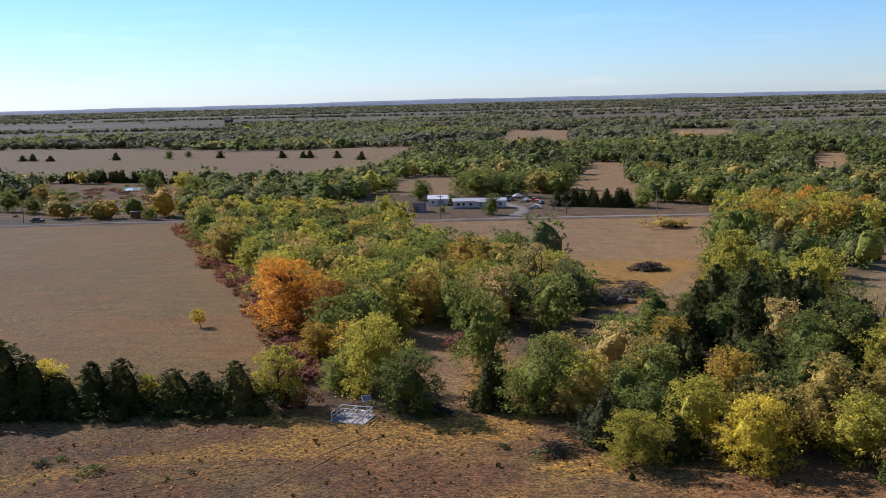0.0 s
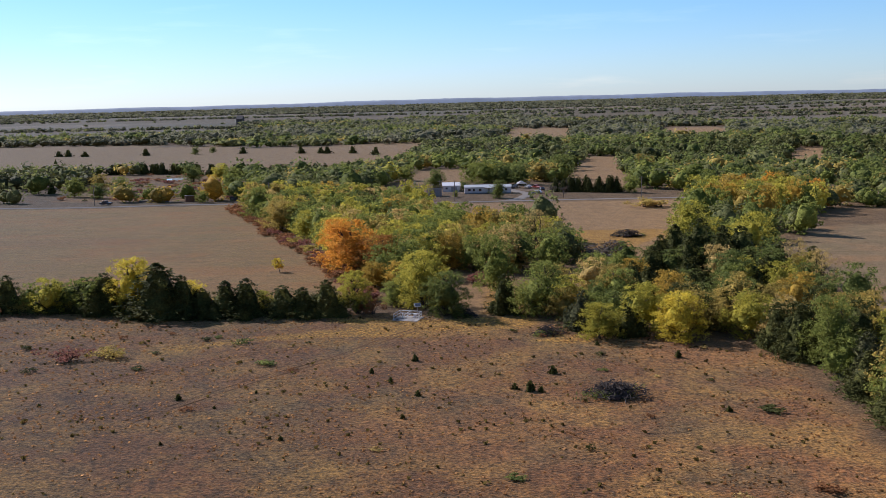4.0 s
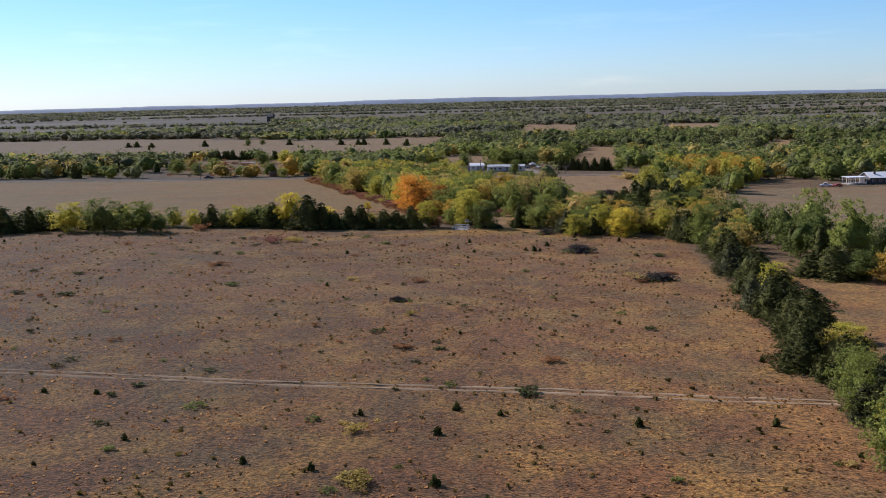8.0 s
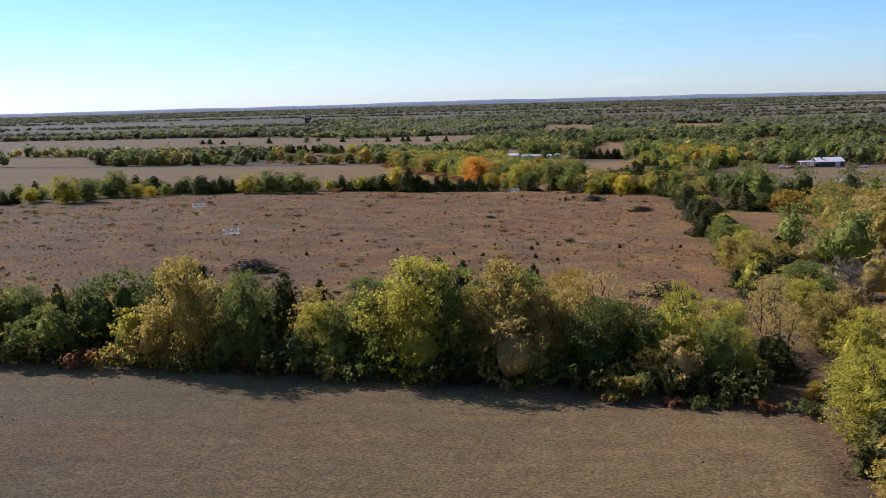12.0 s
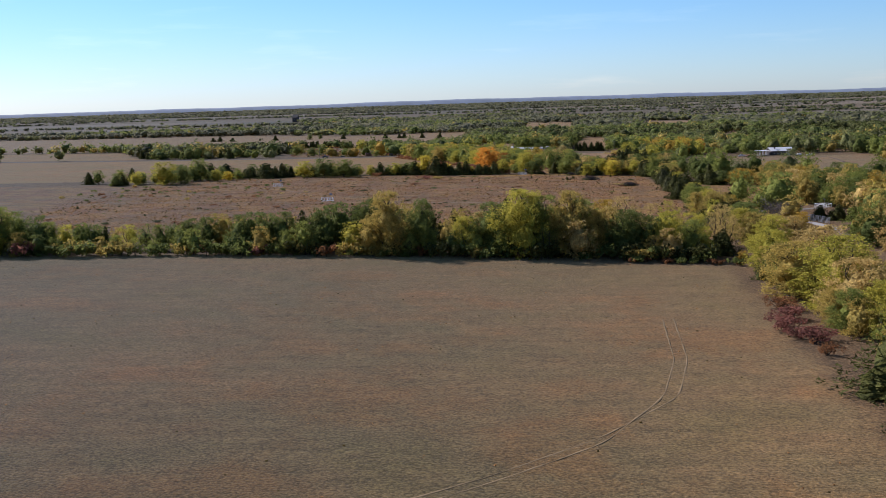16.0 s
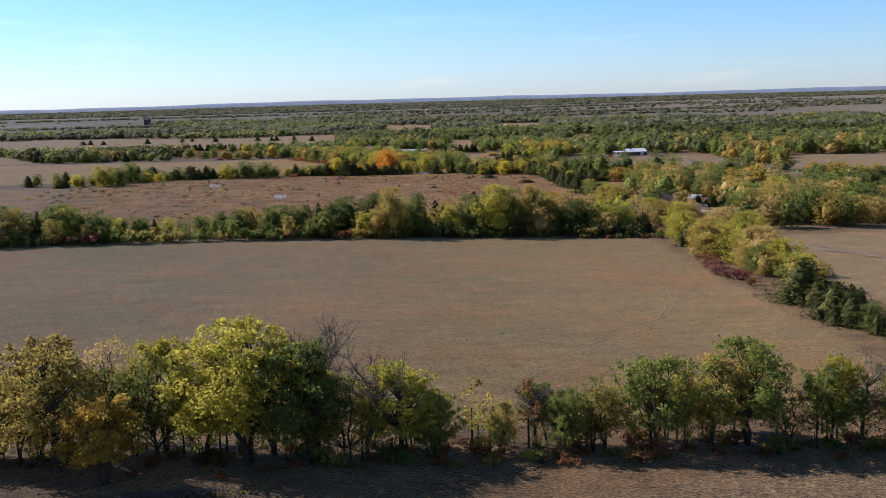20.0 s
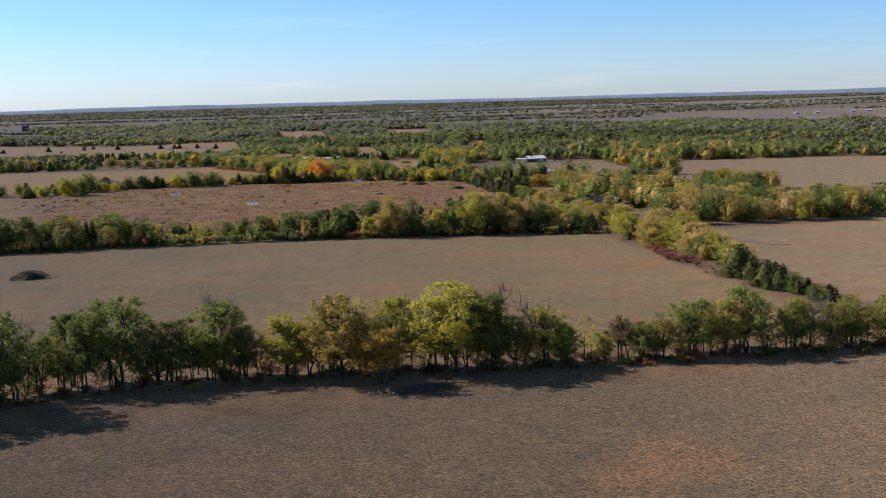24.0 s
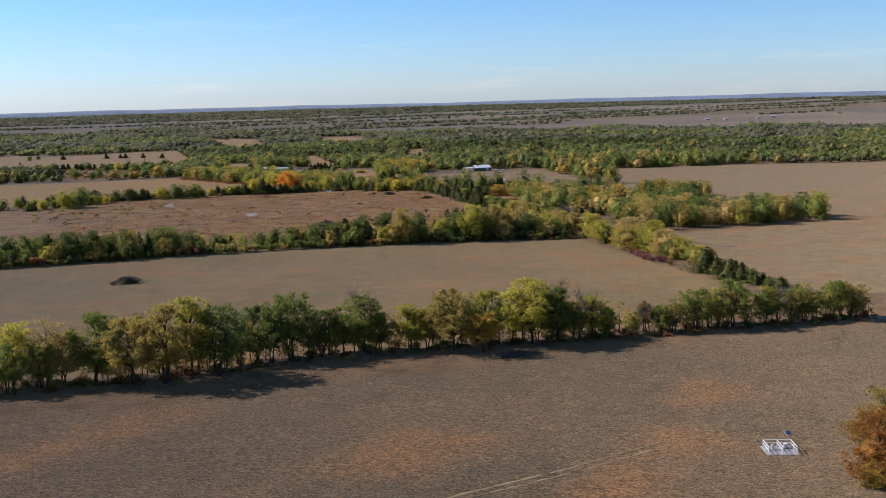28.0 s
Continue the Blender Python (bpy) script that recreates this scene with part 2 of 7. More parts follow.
WOODS = [
    [(-88, 345), (-18, 338), (-11, 284), (-4, 266), (2, 243), (15, 236), (22, 229), (26, 210), (23, 185), (20, 166), (8, 174), (-6, 176), (-10, 150), (-8, 132), (-18, 142), (-31, 187), (-45, 226), (-63, 273)],
    [(14, 150), (21, 148), (29, 161), (35, 171), (44, 189), (55, 218), (64, 246), (70, 250), (73, 220), (72, 191), (75, 165), (75, 144), (67, 121), (66, 89), (60, 86), (56, 45), (48, 85), (46, 102), (20, 112), (10, 126), (10, 140)],
    [(66, 252), (80, 254), (92, 262), (112, 275), (130, 300), (124, 340), (100, 344), (86, 306), (76, 274)],
]

def grid_axis(lo, fine_lo, fine_hi, hi, step):
    a = list(np.arange(fine_lo, fine_hi + 0.1, step))
    s = step
    while a[-1] < hi:
        s *= 1.13
        a.append(min(a[-1] + s, hi))
    s = step
    while a[0] > lo:
        s *= 1.13
        a.insert(0, max(a[0] - s, lo))
    return np.array(a)


def ground_material():
    m, n, l, b = material("pasture_ground")
    geo = n.new("ShaderNodeNewGeometry")
    pos = geo.outputs["Position"]
    big = noise_node(n, l, 0.022, 4, pos)
    mid = noise_node(n, l, 0.16, 4, pos)
    fine = noise_node(n, l, 2.7, 2.5, pos, 0.6)
    tiny = noise_node(n, l, 5.0, 3, pos, 0.65)
    far = noise_node(n, l, 0.0035, 4, pos)

    def attr(name):
        a = n.new("ShaderNodeAttribute")
        a.attribute_name = name
        wob = math_node(n, l, "MULTIPLY", math_node(n, l, "SUBTRACT", mid.outputs[0], 0.5), 1.1)
        e = math_node(n, l, "ADD", a.outputs["Fac"], math_node(n, l, "MULTIPLY", wob, math_node(n, l, "MULTIPLY", math_node(n, l, "MULTIPLY", a.outputs["Fac"], 4.0), math_node(n, l, "SUBTRACT", 1.0, a.outputs["Fac"]))))
        return math_node(n, l, "MULTIPLY", math_node(n, l, "SUBTRACT", e, 0.2), 1.7, True)

    def two(c1, c2, source, tone=(0.97, 0.94, 0.87), lo=0.35, hi=0.65):
        c1, c2 = (tuple(c * k for c, k in zip(q, tone)) for q in (c1, c2))
        r = ramp(n, [(lo, c1), (hi, c2)])
        l.new(source, r.inputs[0])
        return r.outputs[0]

    rough = mix_rgb(n, l, 0.5, two((0.146, 0.072, 0.028), (0.222, 0.115, 0.042), mid.outputs[0], (0.86, 0.72, 0.66)), two((0.112, 0.065, 0.027), (0.248, 0.121, 0.040), big.outputs[0], (0.86, 0.72, 0.66)))
    patch = noise_node(n, l, 0.055, 3, pos)
    green = ramp(n, [(0.47, (0, 0, 0)), (0.63, (0.8, 0.8, 0.8))])
    l.new(patch.outputs[0], green.inputs[0])
    rough = mix_rgb(n, l, green.outputs[0], rough, (0.122, 0.078, 0.029))
    patch2 = noise_node(n, l, 0.085, 4, pos)
    golden = ramp(n, [(0.45, (0, 0, 0)), (0.63, (0.8, 0.8, 0.8))])
    l.new(patch2.outputs[0], golden.inputs[0])
    rough = mix_rgb(n, l, golden.outputs[0], rough, (0.250, 0.134, 0.030))
    mown = mix_rgb(n, l, 0.5, two((0.136, 0.088, 0.040), (0.180, 0.116, 0.052), mid.outputs[0], (0.96, 0.97, 0.86)), two((0.114, 0.088, 0.040), (0.214, 0.117, 0.050), big.outputs[0], (0.96, 0.97, 0.86)))
    hay = mix_rgb(n, l, 0.5, two((0.214, 0.135, 0.046), (0.274, 0.175, 0.060), mid.outputs[0], (0.96, 0.83, 0.63)), two((0.190, 0.145, 0.046), (0.330, 0.180, 0.060), big.outputs[0], (0.96, 0.83, 0.63)))
    dry = mix_rgb(n, l, 0.5, two((0.114, 0.074, 0.038), (0.156, 0.100, 0.052), mid.outputs[0], (0.73, 0.76, 0.75)), two((0.096, 0.070, 0.037), (0.184, 0.104, 0.050), big.outputs[0], (0.73, 0.76, 0.75)))
    pale = two((0.172, 0.110, 0.053), (0.232, 0.148, 0.074), mid.outputs[0], (0.77, 0.80, 0.77))
    tan = two((0.222, 0.130, 0.054), (0.290, 0.174, 0.073), mid.outputs[0])
    litter = two((0.066, 0.040, 0.019), (0.132, 0.076, 0.034), mid.outputs[0])
    # far plain: tan greyed and blued, so the haze sits in the ground colour
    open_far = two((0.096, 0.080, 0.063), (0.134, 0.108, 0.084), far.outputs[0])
    plots = n.new("ShaderNodeMapping")
    plots.inputs["Scale"].default_value = (0.0021, 0.0042, 0.0)
    plots.inputs["Rotation"].default_value = (0, 0, 0.04)
    l.new(pos, plots.inputs["Vector"])
    cell = n.new("ShaderNodeTexVoronoi")
    cell.distance, cell.inputs["Scale"].default_value, cell.inputs["Randomness"].default_value = "CHEBYCHEV", 1.0, 0.85
    l.new(plots.outputs[0], cell.inputs["Vector"])
    pick_ = n.new("ShaderNodeSeparateColor")
    l.new(cell.outputs["Color"], pick_.inputs[0])
    crop = ramp(n, [(0.0, (0.62, 0.68, 0.60)), (0.35, (0.92, 0.88, 0.84)), (0.7, (1.12, 1.0, 0.94)), (1.0, (1.45, 1.30, 1.14))])
    l.new(pick_.outputs[0], crop.inputs[0])
    open_far = mix_rgb(n, l, 1.0, open_far, crop.outputs[0], "MULTIPLY")
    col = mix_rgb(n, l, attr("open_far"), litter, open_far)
    for name, c in (("tan", tan), ("pale", pale), ("mown", mown), ("hay", hay), ("dry", dry), ("rough", rough)):
        col = mix_rgb(n, l, attr(name), col, c)
    rst = n.new("ShaderNodeAttribute")
    rst.attribute_name = "rusty"
    col = mix_rgb(n, l, math_node(n, l, "MULTIPLY", rst.outputs["Fac"], math_node(n, l, "MULTIPLY", mid.outputs[0], 1.1)), col, (0.215, 0.098, 0.030))
    gold = two((0.24, 0.118, 0.022), (0.36, 0.200, 0.028), fine.outputs[0])
    gy = n.new("ShaderNodeAttribute")
    gy.attribute_name = "gold"
    gfac = math_node(n, l, "MULTIPLY", math_node(n, l, "SUBTRACT", math_node(n, l, "ADD", math_node(n, l, "MULTIPLY", gy.outputs["Fac"], 0.95), math_node(n, l, "ADD", math_node(n, l, "MULTIPLY", fine.outputs[0], 0.6), math_node(n, l, "MULTIPLY", mid.outputs[0], 0.9))), 1.08), 2.6, True)
    col = mix_rgb(n, l, gfac, col, gold)
    # tufts: light and dark flecks of dry grass
    fleck = ramp(n, [(0.36, (0.42, 0.41, 0.39)), (0.50, (1, 1, 1)), (0.64, (1.48, 1.45, 1.36))])
    l.new(fine.outputs[0], fleck.inputs[0])
    # mown ground is smoother than tufted pasture
    cut = n.new("ShaderNodeAttribute")
    cut.attribute_name = "smooth_cut"
    tufty = math_node(n, l, "SUBTRACT", 0.9, math_node(n, l, "MULTIPLY", cut.outputs["Fac"], 0.22))
    col = mix_rgb(n, l, tufty, col, fleck.outputs[0], "MULTIPLY")
    # mowing rows
    rows = n.new("ShaderNodeMapping")
    rows.inputs["Scale"].default_value = (0.07, 0.42, 0.0)
    rows.inputs["Rotation"].default_value = (0, 0, 0.06)
    l.new(pos, rows.inputs["Vector"])
    row = noise_node(n, l, 1.0, 3, rows.outputs[0], 0.6)
    swath = ramp(n, [(0.36, (0.86, 0.88, 0.84)), (0.64, (1.13, 1.12, 1.10))])
    l.new(row.outputs[0], swath.inputs[0])
    col = mix_rgb(n, l, math_node(n, l, "MULTIPLY", cut.outputs["Fac"], 0.75), col, swath.outputs[0], "MULTIPLY")
    # thin regrowth and bare rusty places, tens of metres wide
    worn = noise_node(n, l, 0.045, 5, pos, 0.65)
    mottle = ramp(n, [(0.38, (1.16, 0.96, 0.82)), (0.47, (1.03, 0.99, 0.96)), (0.53, (0.99, 1.0, 1.0)), (0.66, (0.91, 0.98, 0.88))])
    l.new(worn.outputs[0], mottle.inputs[0])
    col = mix_rgb(n, l, cut.outputs["Fac"], col, mottle.outputs[0], "MULTIPLY")
    clump = noise_node(n, l, 0.55, 3, pos, 0.6)
    fl3 = ramp(n, [(0.34, (1.22, 1.20, 1.16)), (0.55, (1, 1, 1)), (0.70, (0.74, 0.75, 0.73))])
    l.new(clump.outputs[0], fl3.inputs[0])
    col = mix_rgb(n, l, tufty, col, fl3.outputs[0], "MULTIPLY")
    # tussocks of the rough pasture, with dark gaps between them
    tuss = noise_node(n, l, 1.3, 2, pos, 0.5)
    gap = ramp(n, [(0.36, (0.46, 0.46, 0.44)), (0.48, (0.98, 0.98, 0.98)), (0.62, (1.30, 1.26, 1.14))])
    l.new(tuss.outputs[0], gap.inputs[0])
    rg = n.new("ShaderNodeAttribute")
    rg.attribute_name = "rough"
    dg = n.new("ShaderNodeAttribute")
    dg.attribute_name = "dry"
    tussocky = math_node(n, l, "ADD", math_node(n, l, "MULTIPLY", rg.outputs["Fac"], 0.85), math_node(n, l, "MULTIPLY", dg.outputs["Fac"], 0.6), True)
    col = mix_rgb(n, l, tussocky, col, gap.outputs[0], "MULTIPLY")
    fl2 = ramp(n, [(0.32, (0.48, 0.48, 0.48)), (0.68, (1.5, 1.5, 1.5))])
    l.new(tiny.outputs[0], fl2.inputs[0])
    col = mix_rgb(n, l, 0.8, col, fl2.outputs[0], "MULTIPLY")
    l.new(col, b.inputs["Base Color"])
    b.inputs["Roughness"].default_value = 0.95
    b.inputs["Diffuse Roughness"].default_value = 1.0
    b.inputs["Sheen Weight"].default_value, b.inputs["Sheen Roughness"].default_value = 0.21, 0.26
    b.inputs["Sheen Tint"].default_value = (1.0, 0.74, 0.42, 1)
    b.inputs["Specular IOR Level"].default_value = 0.1
    bump = n.new("ShaderNodeBump")
    bump.inputs["Distance"].default_value = 0.3
    l.new(tufty, bump.inputs["Strength"])
    l.new(math_node(n, l, "ADD", fine.outputs[0], math_node(n, l, "MULTIPLY", tiny.outputs[0], 0.3)), bump.inputs["Height"])
    l.new(bump.outputs[0], b.inputs["Normal"])
    return m


def zone(x, y, polys, soft=7.0):
    v = np.zeros(x.shape)
    for p in polys:
        v = np.maximum(v, soft_poly(x, y, p, soft))
    return v


FAR_STRIPS = [
    [(-1500, 1150), (-580, 1173), (-411, 1345), (-288, 1337), (-390, 1865), (-929, 1960), (-1700, 1960)],
    [(47, 885), (107, 854), (161, 1277), (83, 1283)],
    [(204, 924), (264, 919), (356, 1237), (275, 1247)],
]


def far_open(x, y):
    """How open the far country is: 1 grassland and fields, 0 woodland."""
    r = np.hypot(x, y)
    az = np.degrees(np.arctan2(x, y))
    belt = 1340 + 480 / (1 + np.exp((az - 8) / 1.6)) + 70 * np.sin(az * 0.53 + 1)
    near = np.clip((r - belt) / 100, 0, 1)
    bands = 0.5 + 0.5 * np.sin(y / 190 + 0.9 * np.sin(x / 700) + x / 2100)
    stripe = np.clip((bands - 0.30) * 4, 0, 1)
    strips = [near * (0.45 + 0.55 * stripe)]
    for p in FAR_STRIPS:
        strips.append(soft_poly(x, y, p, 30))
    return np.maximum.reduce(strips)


def outside(x, y):
    """Open grassland to either side of and behind the stretch of country that was flown over."""
    az = np.degrees(np.arctan2(x + 100, y + 640))
    return np.clip((np.abs(az - 9.5) - 43) / 3, 0, 1)


def in_poly(x, y, pts):
    return soft_poly(np.array([x], float), np.array([y], float), pts, 0.01)[0] > 0.5


def build_ground():
    xs, ys = grid_axis(-5200, -260, 200, 5200, 4.2), grid_axis(-1600, -610, 420, 5200, 4.2)
    gx, gy = np.meshgrid(xs, ys)
    keep_x, keep_y = gx.ravel(), gy.ravel()
    verts = np.column_stack([keep_x, keep_y, gz(keep_x, keep_y)])
    nx, ny = len(xs), len(ys)
    i = np.arange(nx * ny).reshape(ny, nx)
    faces = np.stack([i[:-1, :-1], i[:-1, 1:], i[1:, 1:], i[1:, :-1]], -1).reshape(-1, 4)
    me = quick_mesh("ground", verts, faces)
    layers = {
        "rough": zone(keep_x, keep_y, FIELDS_ROUGH),
        "mown": zone(keep_x, keep_y, FIELDS_MOWN),
        "dry": np.clip((-389 - keep_y + 2.5 * np.sin(keep_x / 9)) / 8, 0, 1) * np.clip((900 - keep_x) / 60, 0, 1),
        "hay": zone(keep_x, keep_y, FIELDS_HAY),
        "pale": zone(keep_x, keep_y, FIELDS_PALE),
        "tan": zone(keep_x, keep_y, FIELDS_TAN + FAR_STRIPS[1:]),
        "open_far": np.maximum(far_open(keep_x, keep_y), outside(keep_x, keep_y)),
        "smooth_cut": np.maximum(zone(keep_x, keep_y, FIELDS_MOWN + FIELDS_HAY), zone(keep_x, keep_y, FIELDS_PALE)),
        "gold": zone(keep_x, keep_y, GOLD_PATCHES, 5.0),
        "rusty": zone(keep_x, keep_y, RUSTY_PATCHES, 8.0),
    }
    for name, v in layers.items():
        a = me.attributes.new(name, "FLOAT", "POINT")
        a.data.foreach_set("value", v.astype(np.float32))
    me.materials.append(ground_material())
    me.shade_smooth()
    ob = new("ground", me)
    tagged(ob, "dry autumn pastures and mown hay fields rolling to the horizon", "ground", kind="structure")


def quick_mesh(name, verts, faces):
    me = bpy.data.meshes.new(name)
    verts, faces = np.asarray(verts, np.float32), np.asarray(faces, np.int32)
    k = faces.shape[1]
    me.vertices.add(len(verts))
    me.vertices.foreach_set("co", verts.ravel())
    me.loops.add(faces.size)
    me.loops.foreach_set("vertex_index", faces.ravel())
    me.polygons.add(len(faces))
    me.polygons.foreach_set("loop_start", np.arange(0, faces.size, k, dtype=np.int32))
    me.update(calc_edges=True)
    return me


GOLD_PATCHES = [
    [(-30, 129), (-24, 126), (-19, 123), (-13, 121), (-6, 122), (0, 124), (8, 123), (12, 119), (10, 114), (0, 112), (-8, 112), (-18, 114), (-25, 119), (-31, 126)],
    [(-54, 98), (-46, 104), (-38, 108), (-26, 113), (-15, 114), (-4, 112), (-10, 107), (-26, 108), (-40, 103), (-52, 95)],
    [(8, 104), (15, 108), (21, 105), (15, 101)],
    [(2, 128), (4, 165), (9, 165), (9, 128)],
    [(25, 205), (24, 232), (8, 246), (30, 252), (62, 254), (64, 246), (50, 222), (36, 190), (28, 190)],
    [(-88, -31), (-78, -31), (-77, -26), (-86, -26)],
    [(-131, 33), (-123, 33), (-122, 26), (-130, 25)],
    [(-34, -113), (-29, -113), (-24, -114), (-25, -117), (-33, -117)],
]
RUSTY_PATCHES = [
    [(24, -62), (32, -60), (29, -90), (24, -88)],
    [(-168, -440), (-150, -428), (-136, -438), (-155, -450)],
    [(-128, -456), (-108, -444), (-104, -456)],
    [(-102, -431), (-85, -422), (-82, -432), (-98, -437)],
    [(-218, -430), (-195, -416), (-176, -402), (-186, -398), (-214, -414)],
    [(-150, -470), (-126, -456), (-122, -464), (-140, -476)],
    [(-68, 167), (-58, 164), (-53, 158), (-62, 159)],
    [(22, 99), (50, 100), (46, 84), (24, 90)],
    [(-140, 240), (-110, 250), (-90, 235), (-120, 225)],
    [(-20, 60), (0, 66), (10, 50), (-10, 44)],
    [(-70, 20), (-40, 30), (-30, 10), (-60, 5)],
]
build_ground()

# ---------------------------------------------------------------- building blocks
def part(name, data, mat, parent, label=""):
    """One mesh object under a thing or a part. data: a bmesh or a mesh."""
    if isinstance(data, bmesh.types.BMesh):
        me = bpy.data.meshes.new(name)
        data.to_mesh(me)
        data.free()
    else:
        me = data
    if mat is not None and not me.materials:
        me.materials.append(mat)
    ob = new(name, me)
    ob.parent = parent
    if label:
        ob["label"] = label
    return ob


def tubes(paths, sides=5):
    """Tapered tubes along paths of (x, y, z, radius) points, as vertices and quads."""
    vs, fs, base = [], [], 0
    ang = np.arange(sides) * 2 * math.pi / sides
    for pts in paths:
        pts = np.asarray(pts, float)
        for i, p in enumerate(pts):
            d = pts[min(i + 1, len(pts) - 1), :3] - pts[max(i - 1, 0), :3]
            d /= np.linalg.norm(d) + 1e-9
            u = np.cross(d, (0.31, 0.9, 0.2) if abs(d[1]) < 0.8 else (1, 0, 0.1))
            u /= np.linalg.norm(u)
            w = np.cross(d, u)
            vs.append(p[:3] + p[3] * (np.cos(ang)[:, None] * u + np.sin(ang)[:, None] * w))
        for i in range(len(pts) - 1):
            for k in range(sides):
                a, b_ = base + i * sides + k, base + i * sides + (k + 1) % sides
                fs.append((a, b_, b_ + sides, a + sides))
        base += len(pts) * sides
    return np.vstack(vs), np.array(fs)


def leaf_cloud(rng, centres, radii, per, size, lift=0.35, scatter=0.75, shell=0.55, slim=0.62, middle=None, reach=1.0):
    """Pointed leaf sprays round many centres, facing mostly outward."""
    c = np.repeat(np.asarray(centres, float), per, 0)
    r = np.repeat(np.asarray(radii, float).reshape(len(centres), -1), per, 0)
    k = len(c)
    d = rng.normal(size=(k, 3))
    d /= np.linalg.norm(d, axis=1)[:, None]
    if middle is not None:
        out = c - np.asarray(middle)
        d *= np.where((d * out).sum(1) < 0, -1.0, 1.0)[:, None]
    p = c + d * r * (shell + (reach - shell) * rng.random((k, 1)))
    nrm = d * 0.8 + (0, 0, lift) + rng.normal(size=(k, 3)) * scatter
    nrm /= np.linalg.norm(nrm, axis=1)[:, None]
    t = np.cross(nrm, rng.normal(size=(k, 3)))
    t /= np.linalg.norm(t, axis=1)[:, None] + 1e-9
    w = np.cross(nrm, t)
    s = size * (0.6 + 0.8 * rng.random((k, 1)))
    v = np.stack([p - t * s * 0.8 - w * s * slim, p - t * s * 0.8 + w * s * slim, p + t * s * 1.2], 1).reshape(-1, 3)
    return v, np.arange(3 * k).reshape(k, 3)


def halves(quads):
    """Quads as triangles."""
    q = np.asarray(quads)
    return np.vstack([q[:, (0, 1, 2)], q[:, (0, 2, 3)]])


def solid(kind):
    """Corners and triangles of a unit octahedron or icosahedron."""
    if kind == 8:
        v = np.array([(1, 0, 0), (0, 1, 0), (-1, 0, 0), (0, -1, 0), (0, 0, 1), (0, 0, -1)], float)
        return v, np.array([(0, 1, 4), (1, 2, 4), (2, 3, 4), (3, 0, 4), (1, 0, 5), (2, 1, 5), (3, 2, 5), (0, 3, 5)])
    p = (1 + 5 ** 0.5) / 2
    v = np.array([(-1, p, 0), (1, p, 0), (-1, -p, 0), (1, -p, 0), (0, -1, p), (0, 1, p), (0, -1, -p), (0, 1, -p), (p, 0, -1), (p, 0, 1), (-p, 0, -1), (-p, 0, 1)], float)
    f = [(0, 11, 5), (0, 5, 1), (0, 1, 7), (0, 7, 10), (0, 10, 11), (1, 5, 9), (5, 11, 4), (11, 10, 2), (10, 7, 6), (7, 1, 8), (3, 9, 4), (3, 4, 2), (3, 2, 6), (3, 6, 8), (3, 8, 9), (4, 9, 5), (2, 4, 11), (6, 2, 10), (8, 6, 7), (9, 8, 1)]
    return v / np.linalg.norm(v[0]), np.array(f)


def clumps(rng, centres, radii, kind=20, uneven=0.22):
    """Uneven rounded clumps of foliage, each turned its own way."""
    u, f = solid(kind)
    c, r = np.asarray(centres, float), np.asarray(radii, float)
    k = len(c)
    a = rng.normal(size=(k, 3, 3))
    turn = np.linalg.qr(a)[0]
    q = np.einsum("kij,nj->kni", turn, u) * (1 + uneven * rng.normal(size=(k, len(u), 1)))
    v = c[:, None, :] + q * r[:, None, :]
    return v.reshape(-1, 3), (f[None] + (np.arange(k) * len(u))[:, None, None]).reshape(-1, 3)


def branch(rng, a, b_, r0, r1, steps=4, wob=0.08):
    a, b_ = np.asarray(a, float), np.asarray(b_, float)
    ln = np.linalg.norm(b_ - a)
    out = []
    for i in range(steps + 1):
        f = i / steps
        p = a + (b_ - a) * f + rng.normal(size=3) * wob * ln * math.sin(math.pi * f) * 0.7
        p[2] += 0.10 * ln * math.sin(math.pi * f)
        out.append((*p, r0 + (r1 - r0) * f))
    return out


def ball(times):
    """Corners and triangles of a unit sphere, from an icosahedron split that many times."""
    v, f = solid(20)
    v = [tuple(p) for p in v]
    for _ in range(times):
        mid, out = {}, []
        for a, b_, c in f:
            m = []
            for p, q in ((a, b_), (b_, c), (c, a)):
                key = (min(p, q), max(p, q))
                if key not in mid:
                    w = np.add(v[p], v[q])
                    mid[key] = len(v)
                    v.append(tuple(w / np.linalg.norm(w)))
                m.append(mid[key])
            out += [(a, m[0], m[2]), (b_, m[1], m[0]), (c, m[2], m[1]), tuple(m)]
        f = out
    return np.array(v), np.array(f)


BALLS = {k: ball(k) for k in (0, 1, 2)}


def girth(s):
    """Share of the widest radius of a crown at the share s of its height."""
    return max(0.0, math.sin(math.pi * min(1.0, max(0.0, s)) ** 0.80)) ** 0.62


def crown_body(rng, times, base, wide, share, lean, uneven):
    """The leafy inside of a crown: an egg with bulges of several sizes."""
    u, f = BALLS[times]
    waves = [(rng.normal(size=3) * k, rng.random() * 6.283, uneven / k ** 0.6) for k in (1.6, 2.6, 4.5, 4.5, 7.0)]
    k = 1 + sum(amp * np.sin(u @ w + ph) for w, ph, amp in waves) + 0.11 * rng.normal(size=len(u))
    z = base + (1 - base) * (0.5 + 0.5 * u[:, 2] * share * np.clip(k, 0.6, 1.2))
    r = wide * share * k * np.array([girth(0.5 + 0.5 * q) / max(1e-3, math.sqrt(1 - q * q)) if abs(q) < 0.98 else 0.5 for q in u[:, 2]])
    v = np.column_stack([u[:, 0] * r + lean[0] * z, u[:, 1] * r + lean[1] * z, np.maximum(z, 0.01)])
    return v, f


